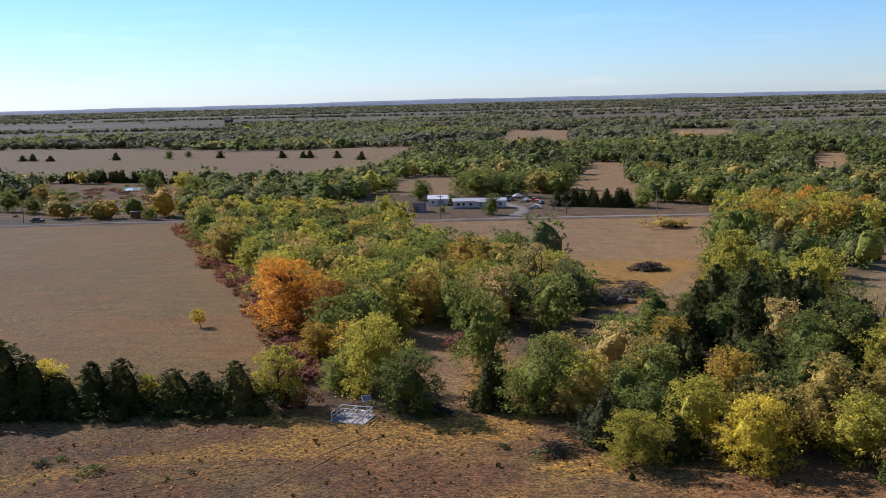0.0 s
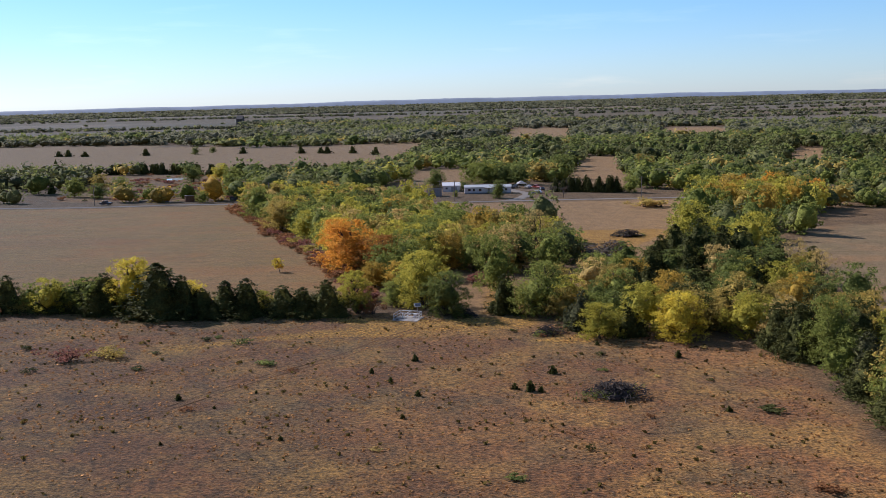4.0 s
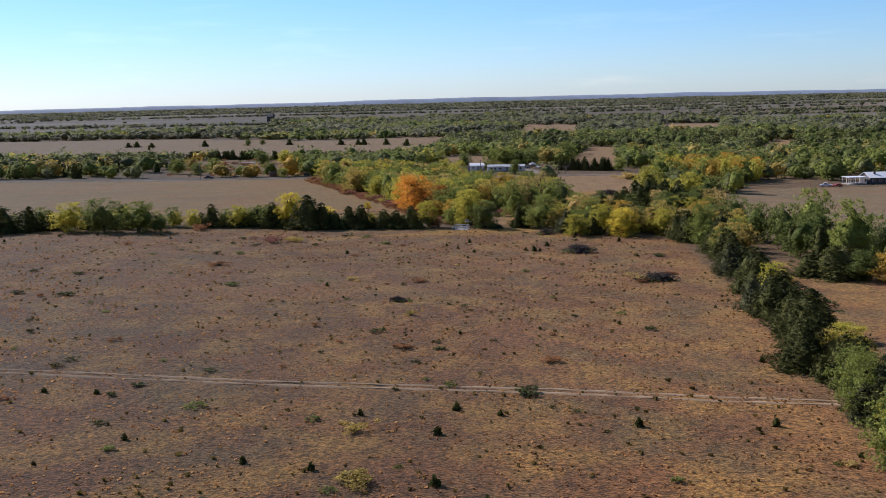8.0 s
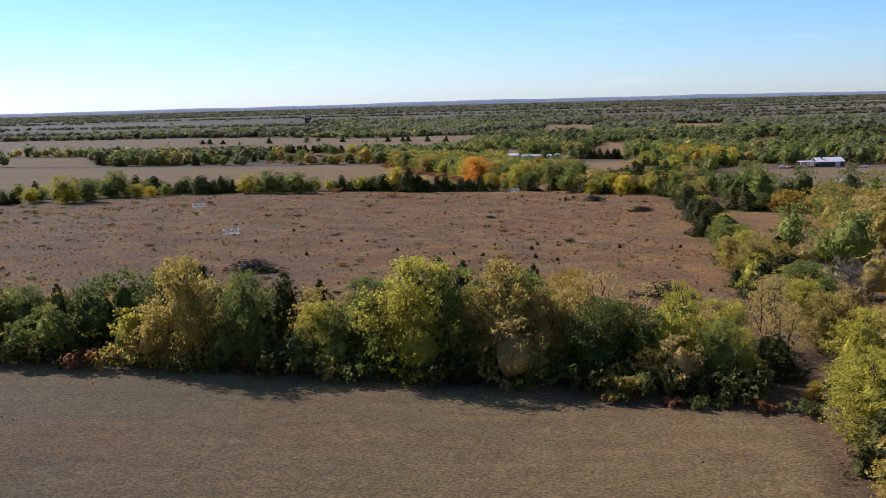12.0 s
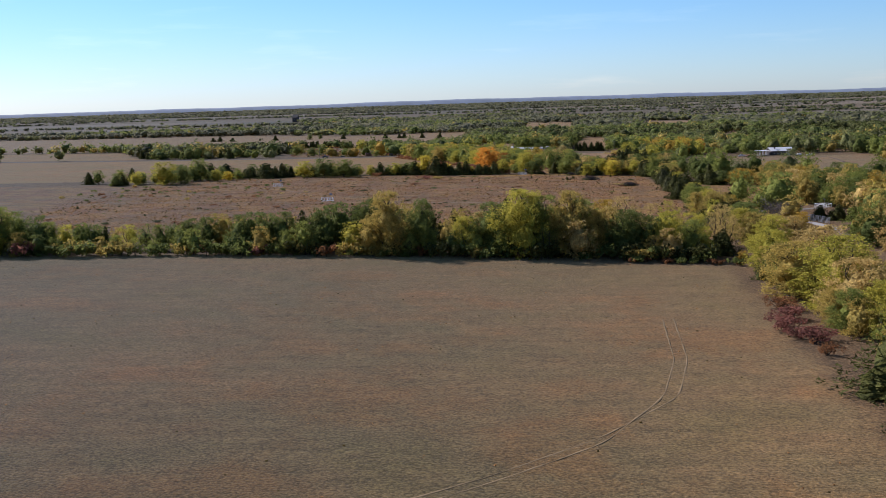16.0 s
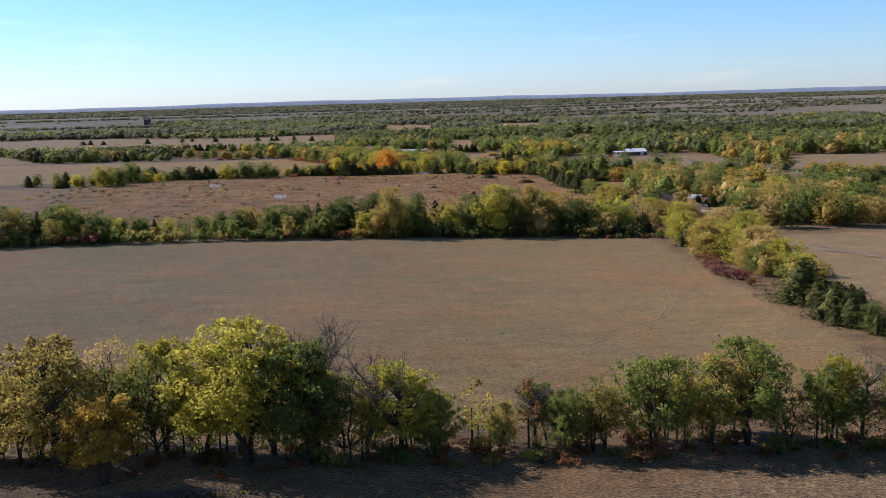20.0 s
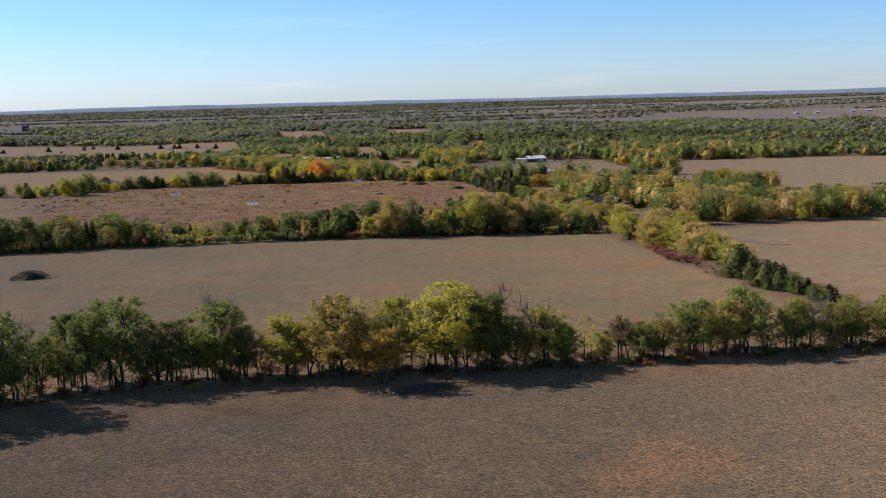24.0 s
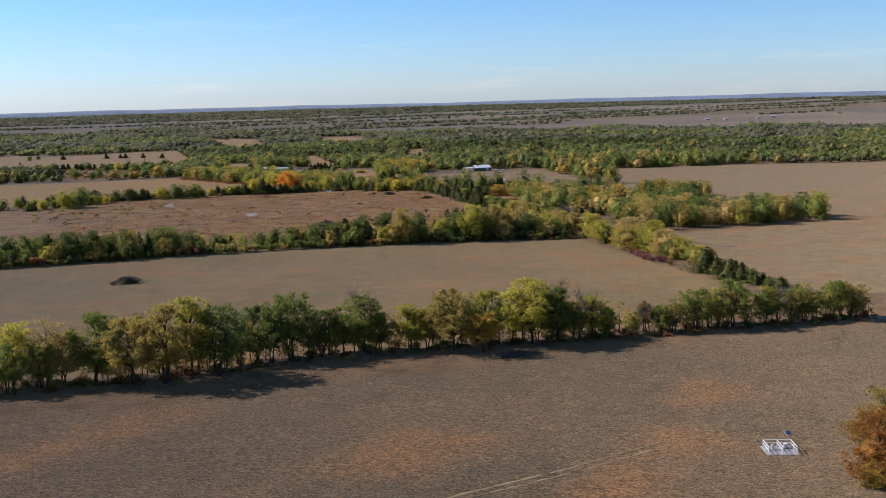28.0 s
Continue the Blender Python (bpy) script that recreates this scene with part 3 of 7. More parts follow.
def broadleaf(seed, leaves, size, base=0.2, wide=0.36, limbs=18, subs=4, stems=1, body=None, spread=0.075, sides=5, thick=1.0, uneven=0.36, flat=0.75):
    """A broad-leaved tree one metre high: limbs reach out from the stems and carry sprays of leaves. (trunk mesh, crown mesh)"""
    rng = np.random.default_rng(seed)
    lean = rng.normal(size=2) * 0.05
    r0 = thick * (0.019 / math.sqrt(stems) + 0.003)
    low = max(0.06, base)
    paths, trunks, cs, rs = [], [], [], []
    for k in range(stems):
        a = 6.283 * (k + 0.4 * rng.random()) / stems
        off = 0.0 if stems == 1 else 1.0
        foot = np.array([math.cos(a) * 0.022 * off, math.sin(a) * 0.022 * off, -0.012])
        head = np.array([math.cos(a) * wide * 0.36 * off + lean[0], math.sin(a) * wide * 0.36 * off + lean[1], 0.70 + 0.14 * rng.random()])
        trunks.append(branch(rng, foot, head, r0, r0 * 0.30, 7, 0.05))
        paths.append(trunks[-1])
    order = rng.permutation(limbs)
    for i in range(limbs):
        s = 0.06 + 0.92 * (order[i] + rng.random()) / limbs
        az = i * 2.39996 + rng.normal() * 0.35
        reach = wide * girth(s) * (1 - uneven * 0.8 + uneven * 1.25 * rng.random())
        z = base + (1 - base) * s
        tip = np.array([math.cos(az) * reach + lean[0] * z, math.sin(az) * reach + lean[1] * z, z - 0.03 * rng.random()])
        trunk = min(trunks, key=lambda q: math.hypot(q[-1][0] - tip[0], q[-1][1] - tip[1]) + rng.random() * 0.08)
        want = max(low, tip[2] - 0.10 - reach * (0.5 + 0.5 * rng.random()))
        start = np.array(min(trunk, key=lambda q: abs(q[2] - want))[:3])
        limb = branch(rng, start, tip, r0 * 0.42, r0 * 0.08, 4, 0.09)
        if tip[2] > 0.03 and (sides > 3 or i < 9):
            paths.append(limb)
        for k in range(subs):
            p = np.array(limb[4 - (k % 3)][:3])
            d = rng.normal(size=3) * (1, 1, 0.8) + (math.cos(az) * 0.5, math.sin(az) * 0.5, 0.35)
            q = p + d / np.linalg.norm(d) * spread * (0.7 + 0.9 * rng.random())
            q[2] = min(max(q[2], 0.03), 0.965)
            cs.append(q)
            r = spread * (0.55 + 0.55 * rng.random())
            rs.append((r, r, r * flat))
    v, f = leaf_cloud(rng, cs, rs, max(3, leaves // len(cs)), size, lift=0.45, scatter=0.85, shell=0.15, reach=1.05)
    v[:, 2] = np.clip(v[:, 2], 0.005, 1.0)
    if body:
        cv, cf = crown_body(rng, body[0], base, wide, body[1], lean, 0.16)
        v, f = np.vstack([cv, v]), np.vstack([cf, f + len(cv)])
    tv, tf = tubes(paths, sides)
    return quick_mesh("trunk", tv, tf), quick_mesh("crown", v, f)


def conifer(seed, sprays, wide=0.30, size=0.030, round_top=0.0, core_sides=6):
    """A red cedar one metre high: a few ragged spires of needles, dense down to the ground."""
    rng = np.random.default_rng(seed)
    spires = [(0.0, 0.0, 1.0, wide * 0.92)]
    for k in range(4):
        a = 1.57 * k + rng.random()
        r = wide * (0.30 + 0.34 * rng.random())
        spires.append((r * math.cos(a), r * math.sin(a), 0.28 + (0.24 + 0.26 * round_top) * rng.random(), wide * (0.40 + 0.20 * rng.random())))
    share = np.array([s[2] * s[3] for s in spires])
    share /= share.sum()
    power = 0.80 - 0.42 * round_top
    cs, rs = [], []
    for i in range(max(30, sprays // 7)):
        x, y, top, w = spires[int(rng.choice(5, p=share))]
        h = rng.random() ** 1.25
        a = rng.random() * 2 * math.pi
        ragged = 1 + 0.28 * math.sin(3 * a + 9 * h + x * 40)
        rad = w * (1 - h) ** power * (0.74 + 0.44 * rng.random()) * ragged * min(1.0, 0.72 + 3 * h)
        cs.append((x + rad * math.cos(a), y + rad * math.sin(a), top * (0.02 + 0.95 * h)))
        r = 0.022 + 0.026 * (1 - h)
        rs.append((r, r, r * 1.5))
    v, f = leaf_cloud(rng, cs, rs, 7, size, lift=0.3, scatter=0.7, slim=0.40, shell=0.2)
    v[:, 2] = np.clip(v[:, 2], 0, 1)
    verts, faces = [v], [f]
    base = len(v)
    for x, y, top, w in spires:
        for_ = []
        for k in range(5):
            h = 0.02 + 0.80 * k / 4
            a = np.arange(core_sides) * 2 * math.pi / core_sides + k * 0.5
            r = w * 0.74 * (1 - h) ** power * (0.82 + 0.3 * rng.random(core_sides)) * min(1.0, 0.72 + 3 * h)
            for_.append(np.column_stack([x + np.cos(a) * r, y + np.sin(a) * r, np.full(core_sides, h * top)]))
        i = np.arange(5 * core_sides).reshape(5, core_sides)
        q = np.stack([i[:-1], np.roll(i, -1, 1)[:-1], np.roll(i, -1, 1)[1:], i[1:]], -1).reshape(-1, 4)
        verts.append(np.vstack(for_))
        faces.append(halves(q) + base)
        base += 5 * core_sides
    tv, tf = tubes([branch(rng, (0, 0, -0.01), (0, 0, 0.70), 0.022, 0.006, 4, 0.02)], 5)
    return quick_mesh("trunk", tv, tf), quick_mesh("crown", np.vstack(verts), np.vstack(faces))


def bare(seed, limbs=10, twigs=6):
    """A leafless tree one metre high: (trunk mesh, mesh of fine twigs)."""
    rng = np.random.default_rng(seed)
    trunk = branch(rng, (0, 0, -0.01), (rng.normal() * 0.05, rng.normal() * 0.05, 0.62), 0.020, 0.008, 6, 0.05)
    paths, fine = [trunk], []
    for i in range(limbs):
        start = np.array(trunk[int(rng.integers(2, 7))][:3])
        a = rng.random() * 2 * math.pi
        ln = 0.16 + 0.24 * rng.random()
        end = start + np.array([math.cos(a) * ln * 0.75, math.sin(a) * ln * 0.75, ln * (0.6 + 0.5 * rng.random())])
        end[2] = min(end[2], 0.98)
        limb = branch(rng, start, end, 0.0062, 0.0018, 4, 0.10)
        paths.append(limb)
        for k in range(twigs):
            s = np.array(limb[int(rng.integers(1, 5))][:3])
            d = rng.normal(size=3) * 0.075 + (0, 0, 0.065)
            fine.append(branch(rng, s, s + d, 0.0024, 0.0010, 2, 0.1))
    tv, tf = tubes(paths, 5)
    v, f = tubes(fine, 3)
    return quick_mesh("trunk", tv, tf), quick_mesh("crown", v, f)


def shrub(seed, leaves, size=0.07):
    """A bush one metre high and about two wide, many stems from one foot."""
    rng = np.random.default_rng(seed)
    cs = [(rng.normal() * 0.42, rng.normal() * 0.42, 0.30 + 0.42 * rng.random()) for _ in range(14)]
    v, f = leaf_cloud(rng, cs, [(0.26, 0.26, 0.24)] * 14, leaves // 14, size)
    v[:, 2] = np.clip(v[:, 2], 0.0, 1.0)
    tv, tf = tubes([branch(rng, (rng.normal() * 0.08, rng.normal() * 0.08, -0.02), c, 0.020, 0.006, 3, 0.06) for c in cs], 4)
    return quick_mesh("stem", tv, tf), quick_mesh("foliage", v, f)


# prototypes: fine ones for what the camera passes near, plainer ones further off
TREES = {
    "tall": [broadleaf(10 + i, 9600, 0.0134, 0.25, 0.34, 34, 7, stems=1 + i % 3, spread=0.084, thick=1.1, uneven=0.32) for i in range(8)],
    "full": [broadleaf(20 + i, 9600, 0.0132, -0.04, 0.37, 44, 7, stems=1 + i % 3, body=(2, 0.53), spread=0.100, uneven=0.30) for i in range(8)],
    "thin": [broadleaf(30 + i, 3600, 0.0112, 0.10, 0.36, 28, 7, stems=2 + i % 2, spread=0.085, uneven=0.38) for i in range(6)],
    "mid": [broadleaf(40 + i, 5400, 0.0162, -0.04, 0.39, 36, 6, stems=1 + i % 2, body=(2, 0.54), spread=0.105, sides=3, uneven=0.28) for i in range(8)],
    "grove": [broadleaf(140 + i, 2300, 0.0225, -0.05, 0.39, 34, 5, stems=1 + i % 2, body=(1, 0.62), spread=0.105, sides=3, uneven=0.28) for i in range(8)],
    "wood": [broadleaf(47 + i, 1300, 0.0275, -0.05, 0.40, 32, 4, body=(1, 0.68), spread=0.105, sides=3, uneven=0.28) for i in range(8)],
    "copse": [broadleaf(150 + i, 460, 0.042, -0.06, 0.41, 30, 3, body=(1, 0.66), spread=0.105, sides=3, uneven=0.28) for i in range(8)],
    "far": [broadleaf(55 + i, 190, 0.050, -0.08, 0.43, 30, 2, body=(1, 0.68), spread=0.100, sides=3, uneven=0.26) for i in range(8)],
    "cedar": [conifer(62 + i, 2900, 0.33 + 0.05 * (i % 3), 0.0215, (0.05, 0.45, 0.2)[i % 3]) for i in range(6)],
    "cedar_far": [conifer(70 + i, 210, 0.38, 0.050, 0.3, 5) for i in range(4)],
    "whip": [broadleaf(120 + i, 420, 0.024, 0.24, 0.20, 9, 4, stems=3, spread=0.08, sides=4, thick=0.6) for i in range(4)],
    "sapling": [conifer(76 + i, 130, 0.40, 0.075, 0.9, 4) for i in range(3)],
    "bare": [bare(80 + i, 22, 20) for i in range(4)],
    "shrub": [shrub(90 + i, 800, 0.055) for i in range(4)],
    "shrub_far": [shrub(95 + i, 240, 0.11) for i in range(3)],
}
COUNT = {k: 0 for k in TREES}


def crown_width(me):
    """Width of a crown one metre high, but for its outermost sprays."""
    v = np.empty(len(me.vertices) * 3, np.float32)
    me.vertices.foreach_get("co", v)
    v = v.reshape(-1, 3)
    return float(np.quantile(v[:, 0], 0.98) - np.quantile(v[:, 0], 0.02) + np.quantile(v[:, 1], 0.98) - np.quantile(v[:, 1], 0.02)) / 2


WIDTHS = {k: [crown_width(c) for _, c in v] for k, v in TREES.items()}


def plant(kind, x, y, h, tint, label, wide=1.0, group="", category="tree", name="tree"):
    """One tree or bush: an Empty at its foot with a trunk and a crown."""
    protos = TREES[kind]
    i = COUNT[kind]
    COUNT[kind] += 1
    trunk_me, crown_me = protos[i % len(protos)]
    root = new(name)
    root.empty_display_size = 0.5
    turn = (i * 2.39996) % (2 * math.pi)
    root.matrix_basis = Matrix.LocRotScale((x, y, float(gz(x, y))), Euler((0, 0, turn)), (h * wide, h * wide, h))
    for me, mat, nm in ((trunk_me, BARK if kind not in ("bare",) else TWIG, trunk_me.name.split(".")[0]), (crown_me, TWIG if kind == "bare" else LEAF[tint], crown_me.name.split(".")[0])):
        if not me.materials:
            me.materials.append(None)
        ob = new(nm, me)
        ob.parent = root
        ob.material_slots[0].link = "OBJECT"
        ob.material_slots[0].material = mat
    tagged(root, label, category, group)
    return root


WORDS = {"distant": "grey-green", "sage": "hazed green", "green": "green", "deep": "deep green", "lime": "yellow-green", "olive": "olive-green", "yellow": "bright yellow", "gold": "golden autumn",
         "orange": "orange autumn", "rust": "rusty orange autumn", "grey": "grey-green thinning", "red": "dark red", "russet": "russet brown", "cedar": "dark green", "cedar_blue": "bluish dark green"}


def along(pts, step, jitter, rng):
    """Points along a line of corners, with sideways scatter."""
    out = []
    for (ax, ay), (bx, by) in zip(pts, pts[1:]):
        ln = math.hypot(bx - ax, by - ay)
        k = max(1, int(ln / step))
        for i in range(k):
            f = (i + rng.random() * 0.7) / k
            out.append((ax + (bx - ax) * f + rng.normal() * jitter, ay + (by - ay) * f + rng.normal() * jitter))
    return out


def pick(rng, weights):
    keys = list(weights)
    w = np.array([weights[k] for k in keys], float)
    return keys[int(rng.choice(len(keys), p=w / w.sum()))]


def fill_wood(poly, step, rng):
    """Jittered grid of places inside a polygon."""
    xs, ys = [p[0] for p in poly], [p[1] for p in poly]
    out = []
    y = min(ys)
    while y < max(ys):
        x = min(xs)
        while x < max(xs):
            px, py = x + rng.normal() * step * 0.28, y + rng.normal() * step * 0.28
            if in_poly(px, py, poly):
                out.append((px, py))
            x += step
        y += step
    return out

# ---------------------------------------------------------------- single trees: x, y, height, width, kind, tint
CEDAR_HEDGE_TREES = [
    (-80.4, 133.5, 5.7, 8.2, "cedar", "cedar"),
    (-74.3, 132.4, 6.7, 6.7, "cedar", "cedar"),
    (-70.0, 130.6, 8.0, 7.0, "cedar", "cedar"),
    (-64.2, 129.6, 10.8, 8.0, "full", "yellow"),
    (-58.4, 125.8, 10.4, 9.6, "cedar", "cedar"),
    (-54.0, 125.4, 8.1, 5.6, "cedar", "cedar"),
    (-52.0, 128.4, 6.6, 4.4, "full", "yellow"),
    (-50.4, 126.2, 5.5, 5.4, "cedar", "cedar"),
    (-46.0, 126.0, 6.9, 6.0, "cedar", "cedar"),
    (-42.2, 125.9, 7.3, 6.4, "cedar", "cedar"),
    (-38.9, 127.4, 4.6, 3.6, "full", "lime"),
    (-35.4, 125.7, 6.1, 6.0, "cedar", "cedar"),
    (-31.7, 125.6, 5.6, 5.4, "cedar", "cedar"),
    (-27.2, 125.4, 7.0, 5.8, "cedar", "cedar"),
    (-22.0, 128.0, 8.1, 6.2, "tall", "lime"),
    (-15.3, 135.5, 4.8, 5.4, "full", "green"),
    (-9.4, 131.6, 11.4, 8.6, "full", "lime"),
    (-5.4, 124.6, 8.4, 8.0, "full", "deep"),
]
CREEK_WOOD_EDGE = [
    (5.7, 127.0, 7.6, 5.7, "cedar", "cedar"),
    (5.3, 144.8, 12.7, 8.2, "mid", "green"),
    (11.0, 125.0, 9.9, 9.7, "full", "green"),
    (16.3, 120.8, 5.8, 5.6, "mid", "olive"),
    (18.2, 111.7, 7.1, 6.5, "cedar", "cedar_blue"),
    (20.2, 104.9, 6.2, 7.1, "full", "lime"),
    (25.1, 106.7, 5.1, 5.5, "cedar", "cedar"),
    (28.7, 110.0, 8.7, 8.1, "mid", "lime"),
    (33.2, 103.6, 8.0, 7.8, "full", "yellow"),
    (36.5, 124.9, 8.4, 7.4, "mid", "gold"),
    (41.8, 109.5, 7.3, 6.8, "mid", "olive"),
    (44.7, 105.3, 7.8, 8.1, "mid", "lime"),
    (46.6, 96.6, 7.6, 6.2, "cedar", "cedar"),
    (48.1, 90.5, 8.6, 7.4, "cedar", "cedar"),
]
CREEK_WOOD_INNER = [
    (48.0, 160.0, 10.0, 8.0, "cedar", "cedar"),
    (55.0, 161.0, 10.5, 8.5, "cedar", "cedar"),
    (62.5, 169.0, 11.0, 8.5, "cedar", "cedar"),
    (50.0, 183.0, 10.0, 8.0, "cedar", "cedar"),
    (64.0, 178.0, 10.0, 8.0, "cedar", "cedar"),
    (58.0, 150.0, 8.5, 7.5, "cedar", "cedar"),
    (66.0, 156.0, 8.5, 7.5, "cedar", "cedar"),
    (40.0, 160.0, 8.0, 7.0, "cedar", "cedar"),
    (51.4, 86.3, 10.6, 8.6, "full", "green"),
    (52.8, 170.6, 12.9, 11.4, "cedar", "cedar"),
    (58.0, 170.3, 11.1, 8.7, "cedar", "cedar"),
    (68.1, 185.3, 12.6, 10.7, "mid", "lime"),
    (45.0, 175.9, 8.3, 7.0, "cedar", "cedar"),
    (71.9, 164.2, 8.7, 16.0, "thin", "grey"),
    (58.4, 202.4, 13.8, 11.3, "mid", "lime"),
    (25.9, 143.9, 9.0, 8.5, "mid", "green"),
    (26.5, 129.6, 8.8, 7.9, "mid", "olive"),
    (69.9, 141.7, 9.4, 10.0, "thin", "grey"),
    (52.6, 142.6, 9.5, 8.7, "mid", "deep"),
]
HAY_FIELD_WOOD = [
    (-26.8, 175.0, 13.0, 13.2, "full", "orange"),
    (-31.0, 186.0, 10.5, 9.5, "full", "orange"),
    (-19.6, 168.7, 10.0, 11.0, "full", "rust"),
    (-20.3, 154.8, 6.0, 6.0, "mid", "gold"),
    (-9.8, 168.9, 9.6, 9.5, "mid", "lime"),
    (-5.1, 178.9, 8.8, 7.9, "mid", "gold"),
    (-13.9, 194.8, 9.4, 8.0, "mid", "lime"),
    (17.5, 196.8, 12.8, 14.0, "thin", "grey"),
    (8.0, 181.8, 10.8, 10.1, "mid", "green"),
    (-27.9, 264.1, 7.9, 10.3, "mid", "gold"),
    (-45.9, 240.8, 8.8, 11.2, "mid", "lime"),
    (-71.5, 298.0, 11.4, 11.6, "mid", "green"),
    (-57.2, 260.1, 10.2, 12.0, "mid", "olive"),
    (0.8, 198.0, 8.2, 8.1, "mid", "green"),
]
PASTURE_HEDGE_TREES = [
    (52.0, 70.0, 6.0, 8.1, "cedar", "cedar"),
    (51.0, 58.0, 6.5, 8.5, "cedar", "cedar"),
    (48.5, 42.0, 5.4, 8.5, "cedar", "cedar"),
    (47.5, 27.0, 7.2, 10.0, "cedar", "cedar"),
    (46.0, 13.0, 5.9, 7.6, "cedar", "cedar_blue"),
    (44.5, 1.0, 6.5, 8.5, "cedar", "cedar"),
    (42.5, -12.0, 6.2, 8.1, "cedar", "cedar"),
    (41.0, -24.0, 7.7, 10.0, "cedar", "cedar"),
    (38.5, -43.5, 6.2, 8.2, "full", "lime"),
    (36.5, -54.5, 7.0, 6.3, "cedar", "cedar"),
    (34.8, -66.0, 7.4, 6.6, "cedar", "cedar_blue"),
    (33.5, -75.0, 6.4, 6.4, "full", "lime"),
    (31.8, -83.0, 7.6, 8.0, "full", "green"),
    (31.5, -95.0, 7.4, 8.2, "full", "lime"),
    (30.8, -106.0, 8.6, 8.5, "thin", "grey"),
    (33.0, -114.0, 7.0, 7.5, "full", "gold"),
    (27.8, -123.0, 8.6, 9.8, "full", "olive"),
    (31.6, -127.0, 6.4, 8.6, "cedar", "cedar"),
    (24.4, -138.5, 7.0, 9.4, "cedar", "cedar"),
    (27.2, -149.5, 7.8, 10.0, "full", "deep"),
    (17.4, -166.0, 8.1, 11.5, "thin", "grey"),
    (3.2, -197.2, 6.8, 5.4, "full", "lime"),
    (9.0, -189.6, 4.2, 5.9, "cedar", "cedar"),
]
BEYOND_HEDGE = [
    (61.7, 35.0, 5.0, 9.3, "cedar", "cedar"),
    (65.1, 31.5, 6.7, 11.1, "cedar", "cedar"),
    (69.2, 27.9, 6.5, 9.2, "mid", "deep"),
    (74.5, 24.4, 7.6, 11.7, "mid", "gold"),
    (79.2, 24.1, 7.2, 9.2, "mid", "gold"),
    (84.3, 47.8, 8.3, 7.9, "cedar", "cedar"),
    (85.6, 11.5, 11.2, 19.5, "mid", "olive"),
    (73.6, -35.7, 8.4, 9.0, "mid", "olive"),
    (82.8, 22.3, 6.0, 11.0, "mid", "olive"),
]
SECOND_HEDGEROW_TREES = [
    (-36.9, -194.7, 15.1, 11.5, "full", "lime"),
    (-26.5, -194.6, 14.6, 9.6, "full", "olive"),
    (-31.8, -193.2, 13.7, 8.1, "full", "green"),
    (-58.1, -191.1, 13.0, 6.4, "full", "deep"),
    (-57.7, -191.9, 7.2, 6.4, "full", "green"),
    (-48.1, -191.8, 9.1, 5.6, "full", "lime"),
    (-65.9, -192.0, 15.1, 8.3, "full", "olive"),
    (-77.2, -145.1, 7.3, 8.8, "cedar", "cedar"),
    (-15.9, -181.0, 11.6, 7.5, "full", "gold"),
    (-13.5, -193.7, 13.2, 9.2, "thin", "grey"),
    (-19.7, -193.0, 11.3, 5.4, "thin", "grey"),
    (-3.1, -194.3, 12.4, 5.2, "thin", "lime"),
    (3.3, -188.0, 9.0, 5.9, "bare", "grey"),
    (-43.0, -191.0, 12.0, 9.0, "full", "deep"),
    (-23.0, -190.0, 12.5, 8.5, "full", "green"),
    (-8.0, -192.0, 11.5, 8.5, "thin", "grey"),
    (-16.0, -193.0, 11.0, 8.0, "thin", "olive"),
    (-38.0, -171.0, 11.5, 6.5, "cedar", "cedar"),
    (-34.0, -172.0, 12.5, 6.5, "cedar", "cedar"),
    (-30.5, -171.0, 11.5, 6.0, "cedar", "cedar"),
    (-20.2, -174.0, 11.3, 6.0, "cedar", "cedar"),
    (-57.0, -172.0, 10.0, 8.0, "cedar", "cedar"),
    (-51.0, -176.0, 9.5, 5.0, "cedar", "cedar"),
    (0.0, -180.0, 8.6, 6.0, "full", "lime"),
]
FIELD_SIDE_TREES = [
    (11.6, -219.5, 8.6, 8.2, "full", "lime"),
    (8.8, -228.6, 6.0, 6.0, "cedar", "cedar"),
    (9.0, -236.0, 7.0, 8.0, "full", "gold"),
    (7.6, -243.3, 7.3, 6.6, "full", "green"),
    (6.1, -249.0, 9.8, 11.8, "full", "olive"),
    (9.3, -258.2, 11.8, 13.4, "full", "lime"),
    (8.8, -268.5, 9.5, 11.2, "full", "grey"),
    (9.2, -280.4, 7.8, 14.0, "full", "lime"),
    (13.0, -265.0, 9.4, 9.2, "thin", "olive"),
    (-2.5, -309.0, 8.6, 10.3, "cedar", "cedar"),
    (-2.5, -314.5, 5.5, 6.1, "cedar", "cedar"),
    (-5.3, -325.0, 6.5, 7.4, "cedar", "cedar"),
    (-5.8, -331.0, 6.0, 6.3, "cedar", "cedar"),
    (-4.8, -334.3, 4.6, 5.7, "full", "deep"),
    (-6.7, -345.4, 3.6, 5.5, "full", "deep"),
    (-5.8, -348.8, 4.2, 6.2, "cedar", "cedar"),
    (-6.9, -355.8, 3.2, 5.5, "full", "deep"),
    (17.2, -248.5, 8.3, 11.5, "full", "olive"),
    (20.0, -226.0, 10.0, 11.5, "full", "grey"),
]
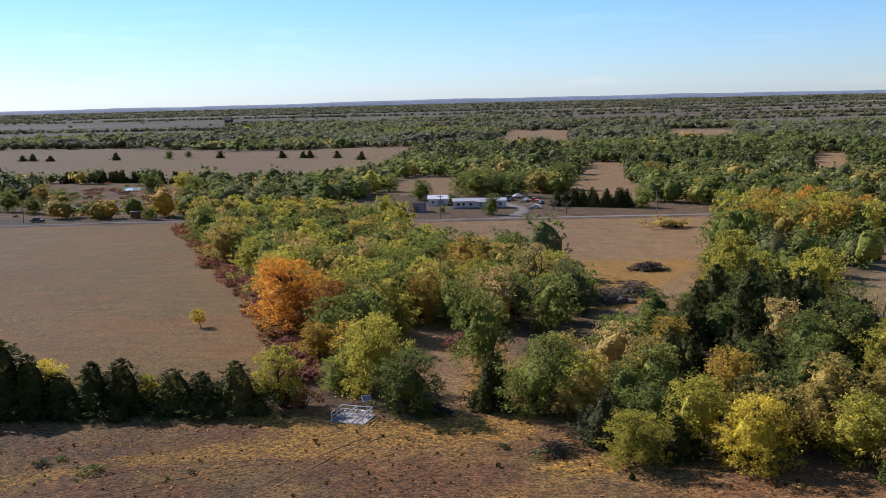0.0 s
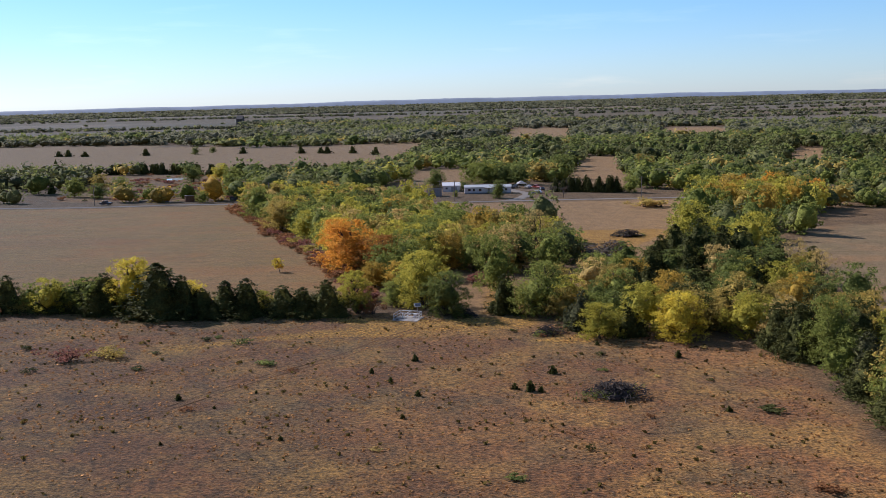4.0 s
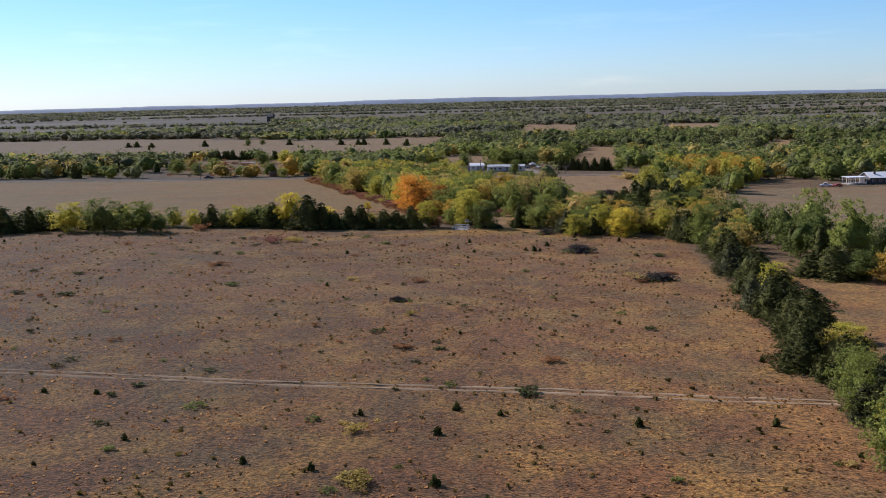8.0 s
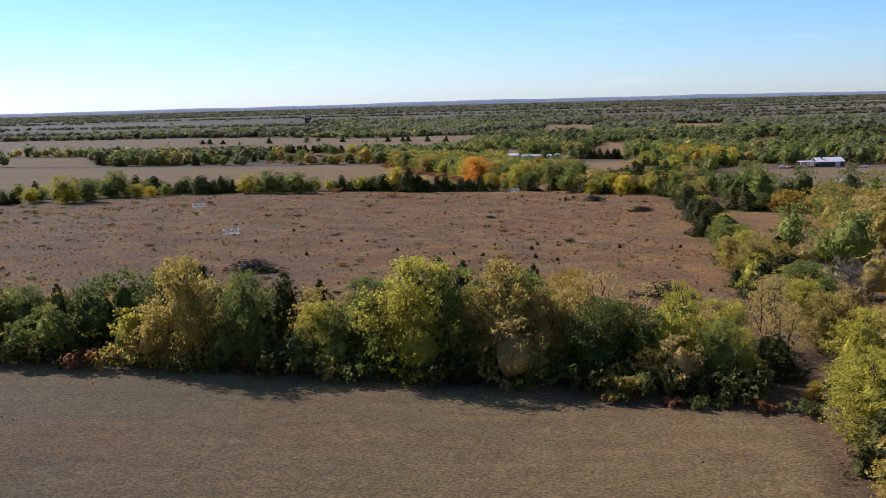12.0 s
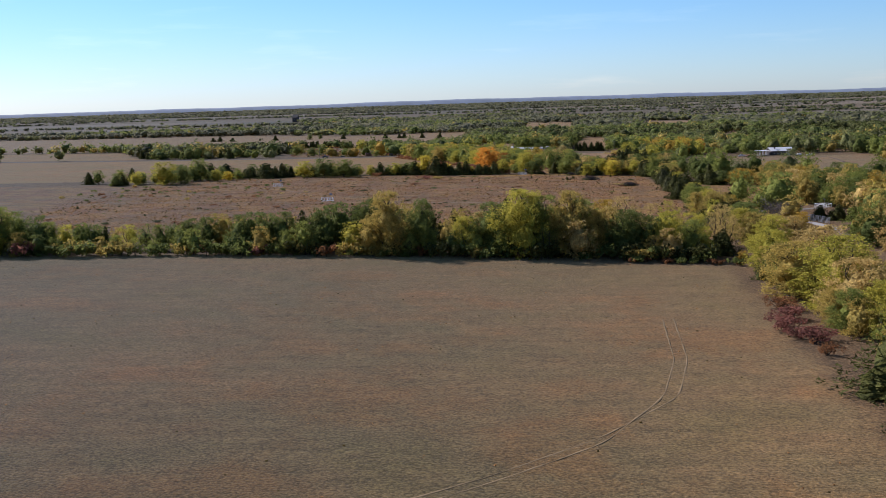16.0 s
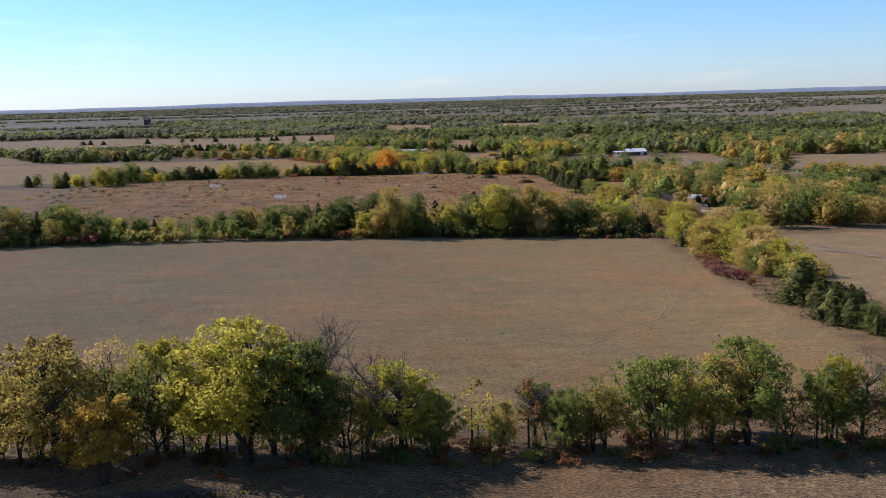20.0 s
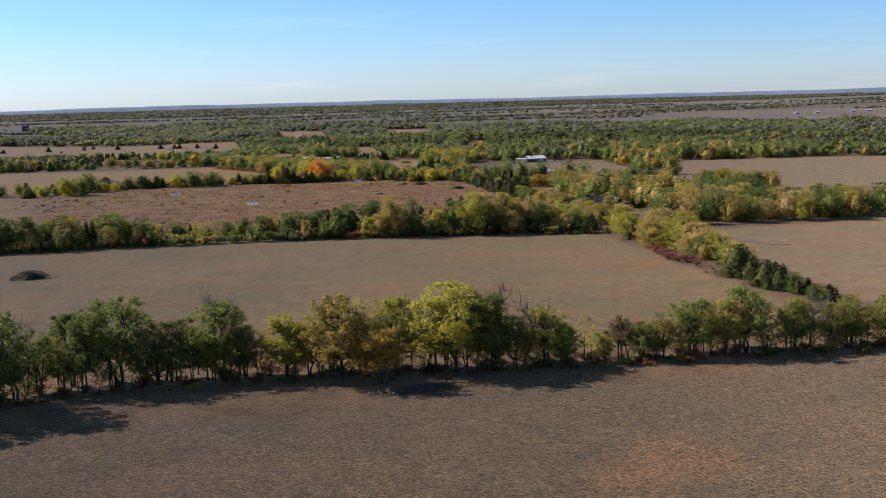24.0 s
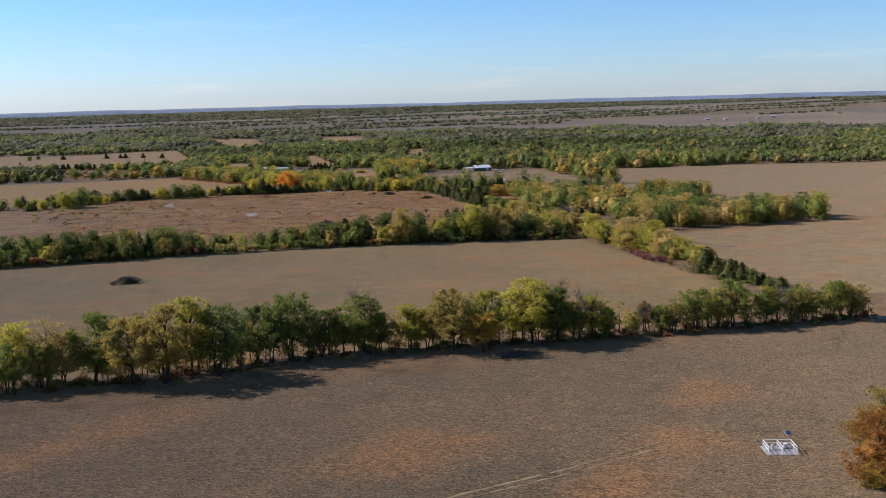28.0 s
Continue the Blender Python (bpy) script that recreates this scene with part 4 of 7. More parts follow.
NEAR_HEDGEROW_TREES = [
    (-154.1, -368.9, 14.2, 14.9, "tall", "green"),
    (-161.2, -368.2, 12.1, 8.0, "tall", "deep"),
    (-147.1, -369.2, 9.7, 8.4, "tall", "deep"),
    (-138.4, -370.6, 12.3, 11.7, "tall", "green"),
    (-134.6, -371.1, 8.4, 7.8, "tall", "olive"),
    (-128.2, -373.1, 10.1, 8.2, "tall", "lime"),
    (-124.6, -374.3, 9.2, 7.2, "tall", "olive"),
    (-120.0, -378.4, 13.8, 9.4, "tall", "olive"),
    (-114.8, -383.0, 9.0, 8.8, "tall", "gold"),
    (-114.5, -371.4, 11.9, 8.3, "thin", "grey"),
    (-110.1, -373.5, 12.4, 7.8, "tall", "lime"),
    (-105.9, -378.2, 12.2, 10.0, "tall", "lime"),
    (-101.4, -379.6, 14.8, 12.8, "tall", "lime"),
    (-95.3, -380.9, 12.8, 9.0, "tall", "deep"),
    (-91.3, -380.8, 9.6, 7.2, "thin", "olive"),
    (-86.0, -379.7, 9.9, 7.3, "tall", "lime"),
    (-82.2, -379.8, 6.6, 7.4, "tall", "green"),
    (-74.6, -379.0, 5.1, 6.5, "thin", "lime"),
    (-67.8, -380.8, 6.3, 8.6, "tall", "green"),
    (-64.6, -381.8, 6.8, 6.6, "tall", "olive"),
    (-59.7, -382.9, 10.2, 10.7, "tall", "green"),
    (-53.6, -383.4, 9.5, 10.4, "tall", "olive"),
    (-49.6, -383.5, 11.5, 12.1, "tall", "green"),
    (-45.0, -383.8, 6.8, 6.9, "thin", "olive"),
    (-40.6, -384.4, 8.4, 9.1, "tall", "deep"),
    (-32.4, -383.9, 8.0, 9.4, "tall", "green"),
    (-27.6, -383.8, 9.4, 7.9, "thin", "olive"),
    (-137.5, -368.9, 13.7, 5.9, "bare", "grey"),
    (-89.3, -380.0, 11.9, 6.8, "bare", "grey"),
    (-93.4, -374.5, 13.4, 5.9, "bare", "grey"),
    (-71.2, -379.6, 7.7, 5.0, "bare", "grey"),
    (-36.8, -384.1, 9.2, 6.0, "bare", "grey"),
    (-21.5, -386.0, 9.6, 8.0, "tall", "green"),
    (-16.5, -387.0, 8.8, 7.0, "tall", "olive"),
    (-209.4, -369.0, 12.3, 9.4, "tall", "lime"),
    (-203.3, -371.8, 13.6, 9.2, "thin", "grey"),
    (-200.3, -373.1, 10.9, 7.9, "tall", "olive"),
    (-194.7, -375.7, 13.9, 12.3, "tall", "green"),
    (-187.7, -378.9, 13.3, 9.6, "tall", "olive"),
    (-181.6, -380.8, 15.8, 14.6, "tall", "olive"),
    (-176.4, -377.7, 16.5, 8.4, "tall", "lime"),
    (-171.4, -379.0, 14.7, 12.2, "tall", "deep"),
]
CEDAR_HEDGE_WEST = [
    (-188.9, 69.8, 11.1, 13.2, "mid", "lime"),
    (-183.5, 76.3, 9.6, 12.2, "mid", "deep"),
    (-179.5, 100.1, 11.3, 11.6, "mid", "green"),
    (-182.5, 100.2, 7.8, 7.5, "mid", "lime"),
    (-178.8, 121.5, 8.3, 8.3, "cedar", "cedar"),
    (-170.6, 121.2, 7.8, 12.1, "cedar", "cedar"),
    (-169.8, 94.7, 5.6, 9.1, "mid", "lime"),
    (-165.0, 99.5, 4.8, 6.0, "mid", "yellow"),
    (-161.1, 107.1, 4.7, 7.5, "mid", "green"),
    (-157.9, 117.9, 5.7, 9.5, "cedar", "cedar"),
    (-148.6, 117.5, 8.4, 13.7, "cedar", "cedar"),
    (-140.6, 120.0, 7.8, 7.6, "cedar", "cedar"),
    (-128.5, 119.4, 8.7, 10.8, "mid", "lime"),
    (-118.0, 118.9, 10.2, 13.5, "mid", "deep"),
    (-107.6, 118.4, 9.5, 13.4, "mid", "green"),
    (-101.1, 118.0, 5.4, 6.9, "mid", "deep"),
]

# ---------------------------------------------------------------- planting
rng = np.random.default_rng(5)
PLANTED = []


def kind_name(kind):
    return {"cedar": "cedar_tree", "cedar_far": "cedar_tree", "sapling": "cedar_sapling", "bare": "bare_tree", "shrub": "bush", "shrub_far": "bush"}.get(kind, "tree")


def put(kind, x, y, h, w, tint, where, group):
    """Plant one tree of that height and crown width, named and labelled by its kind."""
    natural = WIDTHS[kind][COUNT[kind] % len(TREES[kind])]
    PLANTED.append((x, y, w / 2))
    if kind == "cedar":
        w *= 1.12
    if kind in ("full", "mid"):
        w = min(w, 1.08 * h)
    if kind in ("tall", "thin"):
        w = min(w, 0.74 * h)
    nm = kind_name(kind)
    what = {"cedar_tree": f"{WORDS[tint]} red cedar", "cedar_sapling": f"{WORDS[tint]} young cedar", "bare_tree": "leafless grey tree with fine twigs", "bush": f"{WORDS[tint]} bush"}.get(nm, f"{WORDS[tint]} broad-leaved tree")
    return plant(kind, x, y, h, tint, f"{what} {where}", w / (natural * h), group, nm.split("_")[-1], nm)


def clear_of(x, y, share=0.75):
    return all((x - a) ** 2 + (y - b_) ** 2 > (share * r) ** 2 for a, b_, r in PLANTED)


for table, where, group in ((CEDAR_HEDGE_TREES, "in the cedar hedge", "cedar hedge"), (CEDAR_HEDGE_WEST, "in the cedar hedge", "cedar hedge"),
                            (CREEK_WOOD_EDGE, "at the edge of the creek wood", "creek wood edge"), (CREEK_WOOD_INNER, "in the creek wood", "creek wood edge"),
                            (HAY_FIELD_WOOD, "in the wood beside the hay field", "hay field wood"), (PASTURE_HEDGE_TREES, "in the pasture hedge", "pasture hedge"),
                            (BEYOND_HEDGE, "in the hedge across the far pasture", "far pasture hedge"), (SECOND_HEDGEROW_TREES, "in the dense hedgerow", "second hedgerow"),
                            (FIELD_SIDE_TREES, "beside the mown field", "field-side hedge"), (NEAR_HEDGEROW_TREES, "in the open hedgerow", "near hedgerow")):
    for x, y, h, w, kind, tint in table:
        put(kind, x, y, h, w * 1.25 if kind == "cedar" and table is CEDAR_HEDGE_TREES else w, tint, where, group)


def profile(x, pairs):
    return float(np.interp(x, [p[0] for p in pairs], [p[1] for p in pairs]))


H5_HEIGHTS = [(-235, 11.5), (-193, 12), (-176, 14.5), (-154, 14.5), (-145, 12.5), (-133, 10.5), (-120, 13.5), (-103, 14.5), (-90, 10), (-79, 5.5), (-65, 10.5), (-38, 11), (-15, 11)]
H3_HEIGHTS = [(-235, 11), (-162, 12), (-150, 9), (-135, 6.5), (-121, 7.5), (-103, 9.5), (-87, 11), (-73, 14), (-59, 11.5), (-51, 10.5), (-34, 14), (-24, 12.5), (-4, 10.5), (4, 9)]

WHIPS, FOOT, SCRUB, THICKET, BRUSH = [], [], [], [], []
# the near hedgerow: open, tall, with bare trunks, and thin growth under it
NEAR_LINE = [(-238, -371), (-185, -375), (-150, -370), (-120, -373), (-100, -378), (-60, -382), (-12, -387)]
for x, y in along(NEAR_LINE, 3.0, 1.5, rng):
    if not clear_of(x, y, 0.30):
        continue
    kind = pick(rng, {"tall": 5, "thin": 4, "bare": 0.5})
    tint = pick(rng, {"green": 5, "lime": 3.4, "olive": 2.2, "deep": 1.8, "gold": 0.3})
    h = profile(x, H5_HEIGHTS) * (0.58 + 0.26 * rng.random())
    put(kind, x, y, h, h * (0.5 + 0.18 * rng.random()), tint, "in the open hedgerow", "near hedgerow")
for x, y in along(NEAR_LINE, 2.0, 1.8, rng):
    h = 3.5 + 4.5 * rng.random()
    WHIPS.append((x, y, h, h * 0.45, pick(rng, {"lime": 2, "olive": 4, "green": 3, "russet": 1})))
for x, y in along([(x, y - 1.5) for x, y in NEAR_LINE], 2.6, 1.6, rng):
    tint = pick(rng, {"olive": 2, "russet": 4, "deep": 5})
    h = 0.9 + 1.5 * rng.random()
    put("shrub", x, y, h, h * 1.5, tint, "under the hedgerow trees", "hedgerow undergrowth")
for x, y in along([(x, y - 3.4) for x, y in NEAR_LINE], 1.7, 1.3, rng):
    h = 0.6 + 1.1 * rng.random() ** 2
    BRUSH.append((x, y, h, h * 1.8, pick(rng, {"olive": 1, "russet": 5, "deep": 3})))

# the second hedgerow: dense to the ground, two and three deep
HEDGE_BACK = []
for off, step, share, lo in ((0.0, 3.6, 0.33, 0.76), (-6.5, 4.6, 0.28, 0.48), (8.0, 4.4, 0.28, 0.58)):
    for x, y in along([(-238, -184), (-160, -180), (-115, -178), (-60, -185), (2, -198)], step, 1.2, rng):
        y += off
        if not clear_of(x, y, share):
            continue
        kind = pick(rng, {"full": 4, "mid": 3, "thin": 1, "cedar": 0.6}) if off == 0 else pick(rng, {"thin": 1.2, "cedar": 0.5, "mid": 6})
        tint = "cedar" if kind == "cedar" else pick(rng, {"olive": 1.8, "lime": 0.5, "deep": 6.5, "grey": 0.9, "green": 3.2})
        h = profile(x, H3_HEIGHTS) * (lo + 0.25 * rng.random())
        if (off > 0 or (off < 0 and kind == "mid" and rng.random() < 0.6)) and kind != "cedar":
            HEDGE_BACK.append((x, y, h, h * 0.8, tint))
            continue
        if kind == "mid":
            THICKET.append((x, y, h, h * 0.75, tint))
            continue
        put(kind, x, y, h, h * (0.42 if kind == "cedar" else 0.66 + 0.15 * rng.random()), tint, "in the dense hedgerow", "second hedgerow")
for x, y in along([(-238, -195), (-160, -189), (-115, -187), (-60, -193), (4, -206)], 2.6, 0.9, rng):
    tint = pick(rng, {"russet": 0.8, "red": 0.3, "olive": 1.5, "deep": 4, "cedar": 3})
    h = 2.2 + 2.2 * rng.random()
    FOOT.append((x, y, h, h * 1.4, tint))
for x, y in along([(-14, -206.5), (0, -208.5), (9, -212)], 1.5, 0.9, rng):
    h = 1.0 + 0.9 * rng.random()
    FOOT.append((x, y, h, h * 1.6, pick(rng, {"russet": 4, "red": 0.8, "deep": 3})))

# the pasture hedge, mostly cedars
for off, step in ((2.5, 4.2), (8.0, 5.6)):
    for x, y in along([(50, 84), (44, 30), (38, -10), (32, -60), (25, -110), (16, -165)], step, 1.4, rng):
        x += off
        if not clear_of(x, y, 0.45) or (off > 5 and y > -90):
            continue
        kind = pick(rng, {"cedar": 8, "mid": 1.6}) if y > -60 else pick(rng, {"cedar": 3, "full": 2, "mid": 3, "thin": 1})
        tint = pick(rng, {"cedar": 4, "cedar_blue": 1}) if kind == "cedar" else pick(rng, {"lime": 2, "olive": 3, "green": 2, "grey": 1})
        h = (5.6 if y > -30 else 5.4) + 2.0 * rng.random()
        if off > 5 and kind != "cedar":
            HEDGE_BACK.append((x, y, h, h * 0.9, tint))
            continue
        if kind == "mid":
            THICKET.append((x, y, h, h * 0.85, tint))
            continue
        put(kind, x, y, h, h * (0.95 if kind == "cedar" else 0.9), tint, "in the pasture hedge", "pasture hedge")
for x, y, h, w, kind, tint in ((8.5, -196, 6, 6, "cedar", "cedar"), (10, -205, 2.2, 3, "full", "gold"), (14, -208, 7, 7, "full", "lime"), (19, -196, 9, 8, "full", "lime"), (12, -186, 8, 7, "thin", "grey"), (20, -180, 8, 8, "full", "olive"), (26, -190, 8, 8, "full", "grey"), (22, -168, 8, 8, "full", "lime"), (3, -191, 9, 7, "full", "lime"), (12, -179, 10, 8, "thin", "grey"), (28, -144, 7.6, 9, "full", "deep"), (35, -148, 8, 7, "bare", "grey"), (40, -138, 8, 7, "bare", "grey"), (33, -158, 7, 6, "bare", "grey"), (5, -184, 8, 6, "bare", "grey"), (38, -160, 6, 6, "full", "gold"), (58, -120, 4.2, 5, "cedar", "cedar"), (62, -124, 4.8, 6, "cedar", "cedar"), (66, -125, 4.4, 5, "cedar", "cedar")):
    put(kind, x, y, h, w, tint, "where the hedges meet", "pasture hedge")
# the field-side hedge, red sumac at its foot
for x, y in along([(12, -214), (6, -260), (1, -310), (-6, -345), (-12, -366)], 4.4, 1.2, rng) + along([(17, -214), (12, -260), (6, -296)], 5.2, 1.4, rng):
    x += 0.6
    if not clear_of(x, y, 0.55):
        continue
    kind = "cedar" if y < -300 else pick(rng, {"full": 1.4, "mid": 2, "thin": 1})
    tint = "cedar" if kind == "cedar" else pick(rng, {"lime": 2.6, "grey": 1.4, "olive": 3.4, "green": 1.2})
    h = (2.6 if y < -330 else 3.6 if y < -300 else 5.4) + 1.8 * rng.random()
    if kind == "mid":
        THICKET.append((x + 1.0, y, h, h * 0.95, tint))
        continue
    put(kind, x, y, h, h * (0.8 if kind == "cedar" else 0.95), tint, "beside the mown field", "field-side hedge")
for x, y in along([(1.5, -258), (-2.5, -274), (-3.2, -284), (-2.5, -294)], 4.4, 0.7, rng):
    h = 1.5 + 1.3 * rng.random()
    put("shrub", x - 0.5, y, h, h * 2.0, "red" if rng.random() < 0.8 else "russet", "of sumac at the field edge", "sumac thicket")
# cedars and bushes filling the cedar hedge
for x, y in along([(-212, 60), (-190, 88), (-160, 122), (-100, 132), (-62, 130)], 3.4, 1.2, rng) + along([(-230, 78), (-172, 124)], 5.0, 3.0, rng):
    if not clear_of(x, y, 0.55):
        continue
    kind = pick(rng, {"cedar": 3, "mid": 4})
    tint = "cedar" if kind == "cedar" else pick(rng, {"lime": 2, "deep": 2, "green": 2})
    h = 4.5 + 2.8 * rng.random()
    if kind == "mid":
        THICKET.append((x, y, h, h * 0.9, tint))
        continue
    put(kind, x, y, h, h * 0.9, tint, "in the cedar hedge", "cedar hedge")
for x, y in along([(-92, 131), (-60, 129), (-18, 126)], 3.2, 1.0, rng):
    h = 2.0 + 2.2 * rng.random()
    put("shrub", x, y + 1.5, h, h * 1.3, pick(rng, {"deep": 4, "olive": 2, "russet": 1, "lime": 1}), "between the hedge cedars", "cedar hedge undergrowth")
for x, y in along([(-20, 140), (-33, 187), (-47, 226), (-65, 273), (-88, 340)], 4.2, 0.9, rng):
    h = 1.3 + 1.4 * rng.random()
    SCRUB.append((x, y, h, h * 2.2, pick(rng, {"russet": 4, "red": 1.2, "olive": 1})))
    SCRUB.append((x - 2.5, y - 1.5, h * 0.6, h * 1.5, pick(rng, {"russet": 5, "red": 1})))


def crown_arrays(kind):
    out = []
    for _, me in TREES[kind]:
        v = np.empty(len(me.vertices) * 3, np.float32)
        me.vertices.foreach_get("co", v)
        q = np.empty(len(me.loops), np.int32)
        me.loops.foreach_get("vertex_index", q)
        out.append((v.reshape(-1, 3), q.reshape(-1, 3)))
    return out


def wood(name, places, kind, label, category="woodland"):
    """Woodland in one mesh: places are (x, y, height, width, tint)."""
    rng = np.random.default_rng(len(places))
    protos = crown_arrays(kind)
    keys = list(LEAF) + ["bark"]
    vs, fs, mats, base = [], [], [], 0
    for i, (x, y, h, w, tint) in enumerate(places):
        p, f = protos[i % len(protos)]
        a = rng.random() * 2 * math.pi
        c, s = math.cos(a), math.sin(a)
        k = w / WIDTHS[kind][i % len(protos)]
        z = float(gz(x, y))
        r = 0.018 * h
        q = np.array([(-r, -r, -0.2), (r, -r, -0.2), (r * 0.5, 0, h * 0.55), (-r * 0.5, 0, h * 0.55), (0, r, -0.2), (0, -r, -0.2), (0, -r * 0.5, h * 0.55), (0, r * 0.5, h * 0.55)]) + (x, y, z)
        vs += [np.column_stack([(p[:, 0] * c - p[:, 1] * s) * k + x, (p[:, 0] * s + p[:, 1] * c) * k + y, p[:, 2] * h + z]), q]
        fs += [f + base, np.array([(0, 1, 2), (0, 2, 3), (4, 5, 6), (4, 6, 7)]) + base + len(p)]
        mats += [np.full(len(f), keys.index(tint), np.int32), np.full(4, keys.index("bark"), np.int32)]
        base += len(p) + 8
    me = quick_mesh(name, np.vstack(vs), np.vstack(fs))
    for kx in keys:
        me.materials.append(BARK if kx == "bark" else LEAF[kx])
    me.polygons.foreach_set("material_index", np.concatenate(mats))
    tone = me.attributes.new("tree_tone", "FLOAT", "POINT")
    tone.data.foreach_set("value", np.repeat(rng.random(len(places)), [len(q) + 8 for q in vs[::2]]).astype(np.float32))
    return tagged(new(name, me), label, category, kind="stuff")


# woods beside the hay field and along the creek
W8 = [(40, -199), (46, -178), (51, -162), (60, -150), (97, -140), (126, -150), (150, -164), (164, -180), (153, -195), (114, -201), (89, -201), (68, -200)]
W9 = [(147, -29), (160, -47), (172, -65), (198, -55), (178, -22), (155, -15)]
W10 = [(30, -166), (36, -150), (39, -142), (40, -112), (43, -92), (40, -84), (34, -112), (22, -160)]
W11 = [(74, -79), (82, -94), (100, -112), (128, -62), (122, -14), (98, -5), (80, 8), (74, -16), (68, -42), (69, -56), (71, -70)]
places = []
for poly, mix in ((WOODS[0], {"green": 5.6, "lime": 3.8, "olive": 2.2, "deep": 1.3, "gold": 0.6, "grey": 0.7, "cedar": 0.2}),
                  (WOODS[1], {"lime": 1.8, "olive": 3.4, "green": 2.4, "deep": 3.4, "grey": 1.0, "gold": 0.9, "cedar": 4.2}),
                  (WOODS[2], {"lime": 2.4, "olive": 4, "green": 2.5, "gold": 3.2, "orange": 0.6, "grey": 0.8}),
                  (W8, {"lime": 0.4, "olive": 2.4, "grey": 2.0, "gold": 0.5, "green": 2.4, "deep": 4}), (W9, {"lime": 1.4, "olive": 3, "deep": 2, "gold": 0.5, "green": 1}), (W11, {"lime": 0.7, "olive": 3, "deep": 3, "grey": 1.5, "gold": 0.4, "green": 3}),
                  (W10, {"lime": 2, "olive": 4, "grey": 3, "gold": 1})):
    for x, y in fill_wood(poly, 7.8 if poly is W8 else 6.8, rng):
        if clear_of(x, y, 0.62):
            h = (7.0 if poly is WOODS[2] or poly is W8 else 4.2 if poly is WOODS[1] else 3.2 if poly is W10 else 5.2) + (3.6 if poly is WOODS[1] else 2.0 if poly is W10 else 5.0) * rng.random()
            h *= 1.12
            places.append((x, y, h, 3.0 + h * (0.42 + 0.22 * rng.random()), pick(rng, mix)))
front = [p for p in places if 80 < p[1] < 122 and p[0] < 60]
rest = [p for p in places if p not in front]
near_wood = [p for p in rest if p[1] < -76]
deep_wood = [p for p in rest if p[1] > 232]
rest = [p for p in rest if -76 <= p[1] <= 232]
THICKET += front
wood("hedgerow_saplings", WHIPS, "whip", "thin leafy saplings among the hedgerow trunks", "saplings")
wood("hedgerow_undergrowth", FOOT, "shrub_far", "dark undergrowth along the foot of the hedgerow", "undergrowth")
wood("hedgerow_brush", BRUSH, "shrub_far", "low russet brush before the hedgerow trunks", "brush")
wood("field_edge_scrub", SCRUB, "shrub_far", "reddish brown scrub along the hay field edge", "scrub")
wood("hedge_thicket", THICKET, "grove", "olive and green trees filling the hedges and the wood edge")
wood("hedgerow_thicket", HEDGE_BACK, "wood", "dense olive and green growth behind the hedgerow trees")
wood("lane_woodland", near_wood, "grove", "olive, grey-green and gold autumn woodland beside the lane")
wood("roadside_woodland", deep_wood, "wood", "green and golden autumn woodland before the road")
wood("creek_woodland", [p for p in rest if p[4] != "cedar"], "grove", "green, yellow and gold autumn woodland along the creek")
for x, y, h, w, tint in rest:
    if tint == "cedar":
        put("cedar", x, y, h, h * 0.8, tint, "in the creek wood", "creek wood cedars")


# ---------------------------------------------------------------- woods of the valley and the far country
def stand(name, xs, ys, hs, ws, tints, sprays, size, label):
    """Many distant trees in one mesh, each a rounded crown of leafy sprays, coloured tree by tree."""
    k = len(xs)
    r = np.random.default_rng(int(k) + 7)
    c = np.column_stack([xs, ys, gz(xs, ys) + hs * 0.46])
    radii = np.column_stack([ws * 0.5, ws * 0.5, hs * 0.5])
    v, f = leaf_cloud(r, c, radii, sprays, size, lift=0.45, scatter=0.55, shell=0.6, slim=0.7)
    cv, cf = clumps(r, c - (0, 0, 0.1) * radii, radii * 0.60, 20, 0.16)
    me = quick_mesh(name, np.vstack([v, cv]), np.vstack([f, cf + len(v)]))
    keys = list(LEAF)
    for kx in keys:
        me.materials.append(LEAF[kx])
    me.polygons.foreach_set("material_index", np.concatenate([np.repeat(np.array([keys.index(q) for q in tints], np.int32), n) for n in (sprays, 20)]))
    own = r.random(k)
    tone = me.attributes.new("tree_tone", "FLOAT", "POINT")
    tone.data.foreach_set("value", np.concatenate([np.repeat(own, sprays * 3), np.repeat(own, 12)]).astype(np.float32))
    return tagged(new(name, me), label, "woodland", kind="stuff")


OPEN_ALL = FIELDS_HAY + FIELDS_MOWN + FIELDS_PALE + FIELDS_TAN + FIELDS_ROUGH
FARMYARD = [(-45, 345), (90, 345), (96, 372), (84, 392), (60, 408), (44, 446), (-30, 446), (-48, 380)]
NO_TREES = [WOODS[0], WOODS[1], WOODS[2], W8, W9, W10, W11, FARMYARD, [(120, -150), (215, -150), (215, 60), (150, 40), (130, -10)], [(-400, 340), (200, 340), (200, 366), (-400, 366)], [(-400, 340), (-400, -640), (30, -640), (30, -120), (64, 80), (40, 130), (-20, 340)],
            [(150, 255), (225, 255), (225, 292), (150, 292)], [(60, -88), (84, -72), (110, -20), (80, 20), (56, 0)], [(40, -150), (60, -60), (90, -60), (60, -150)]]


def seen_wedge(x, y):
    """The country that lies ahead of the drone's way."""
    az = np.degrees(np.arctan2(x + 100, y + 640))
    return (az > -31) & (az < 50)


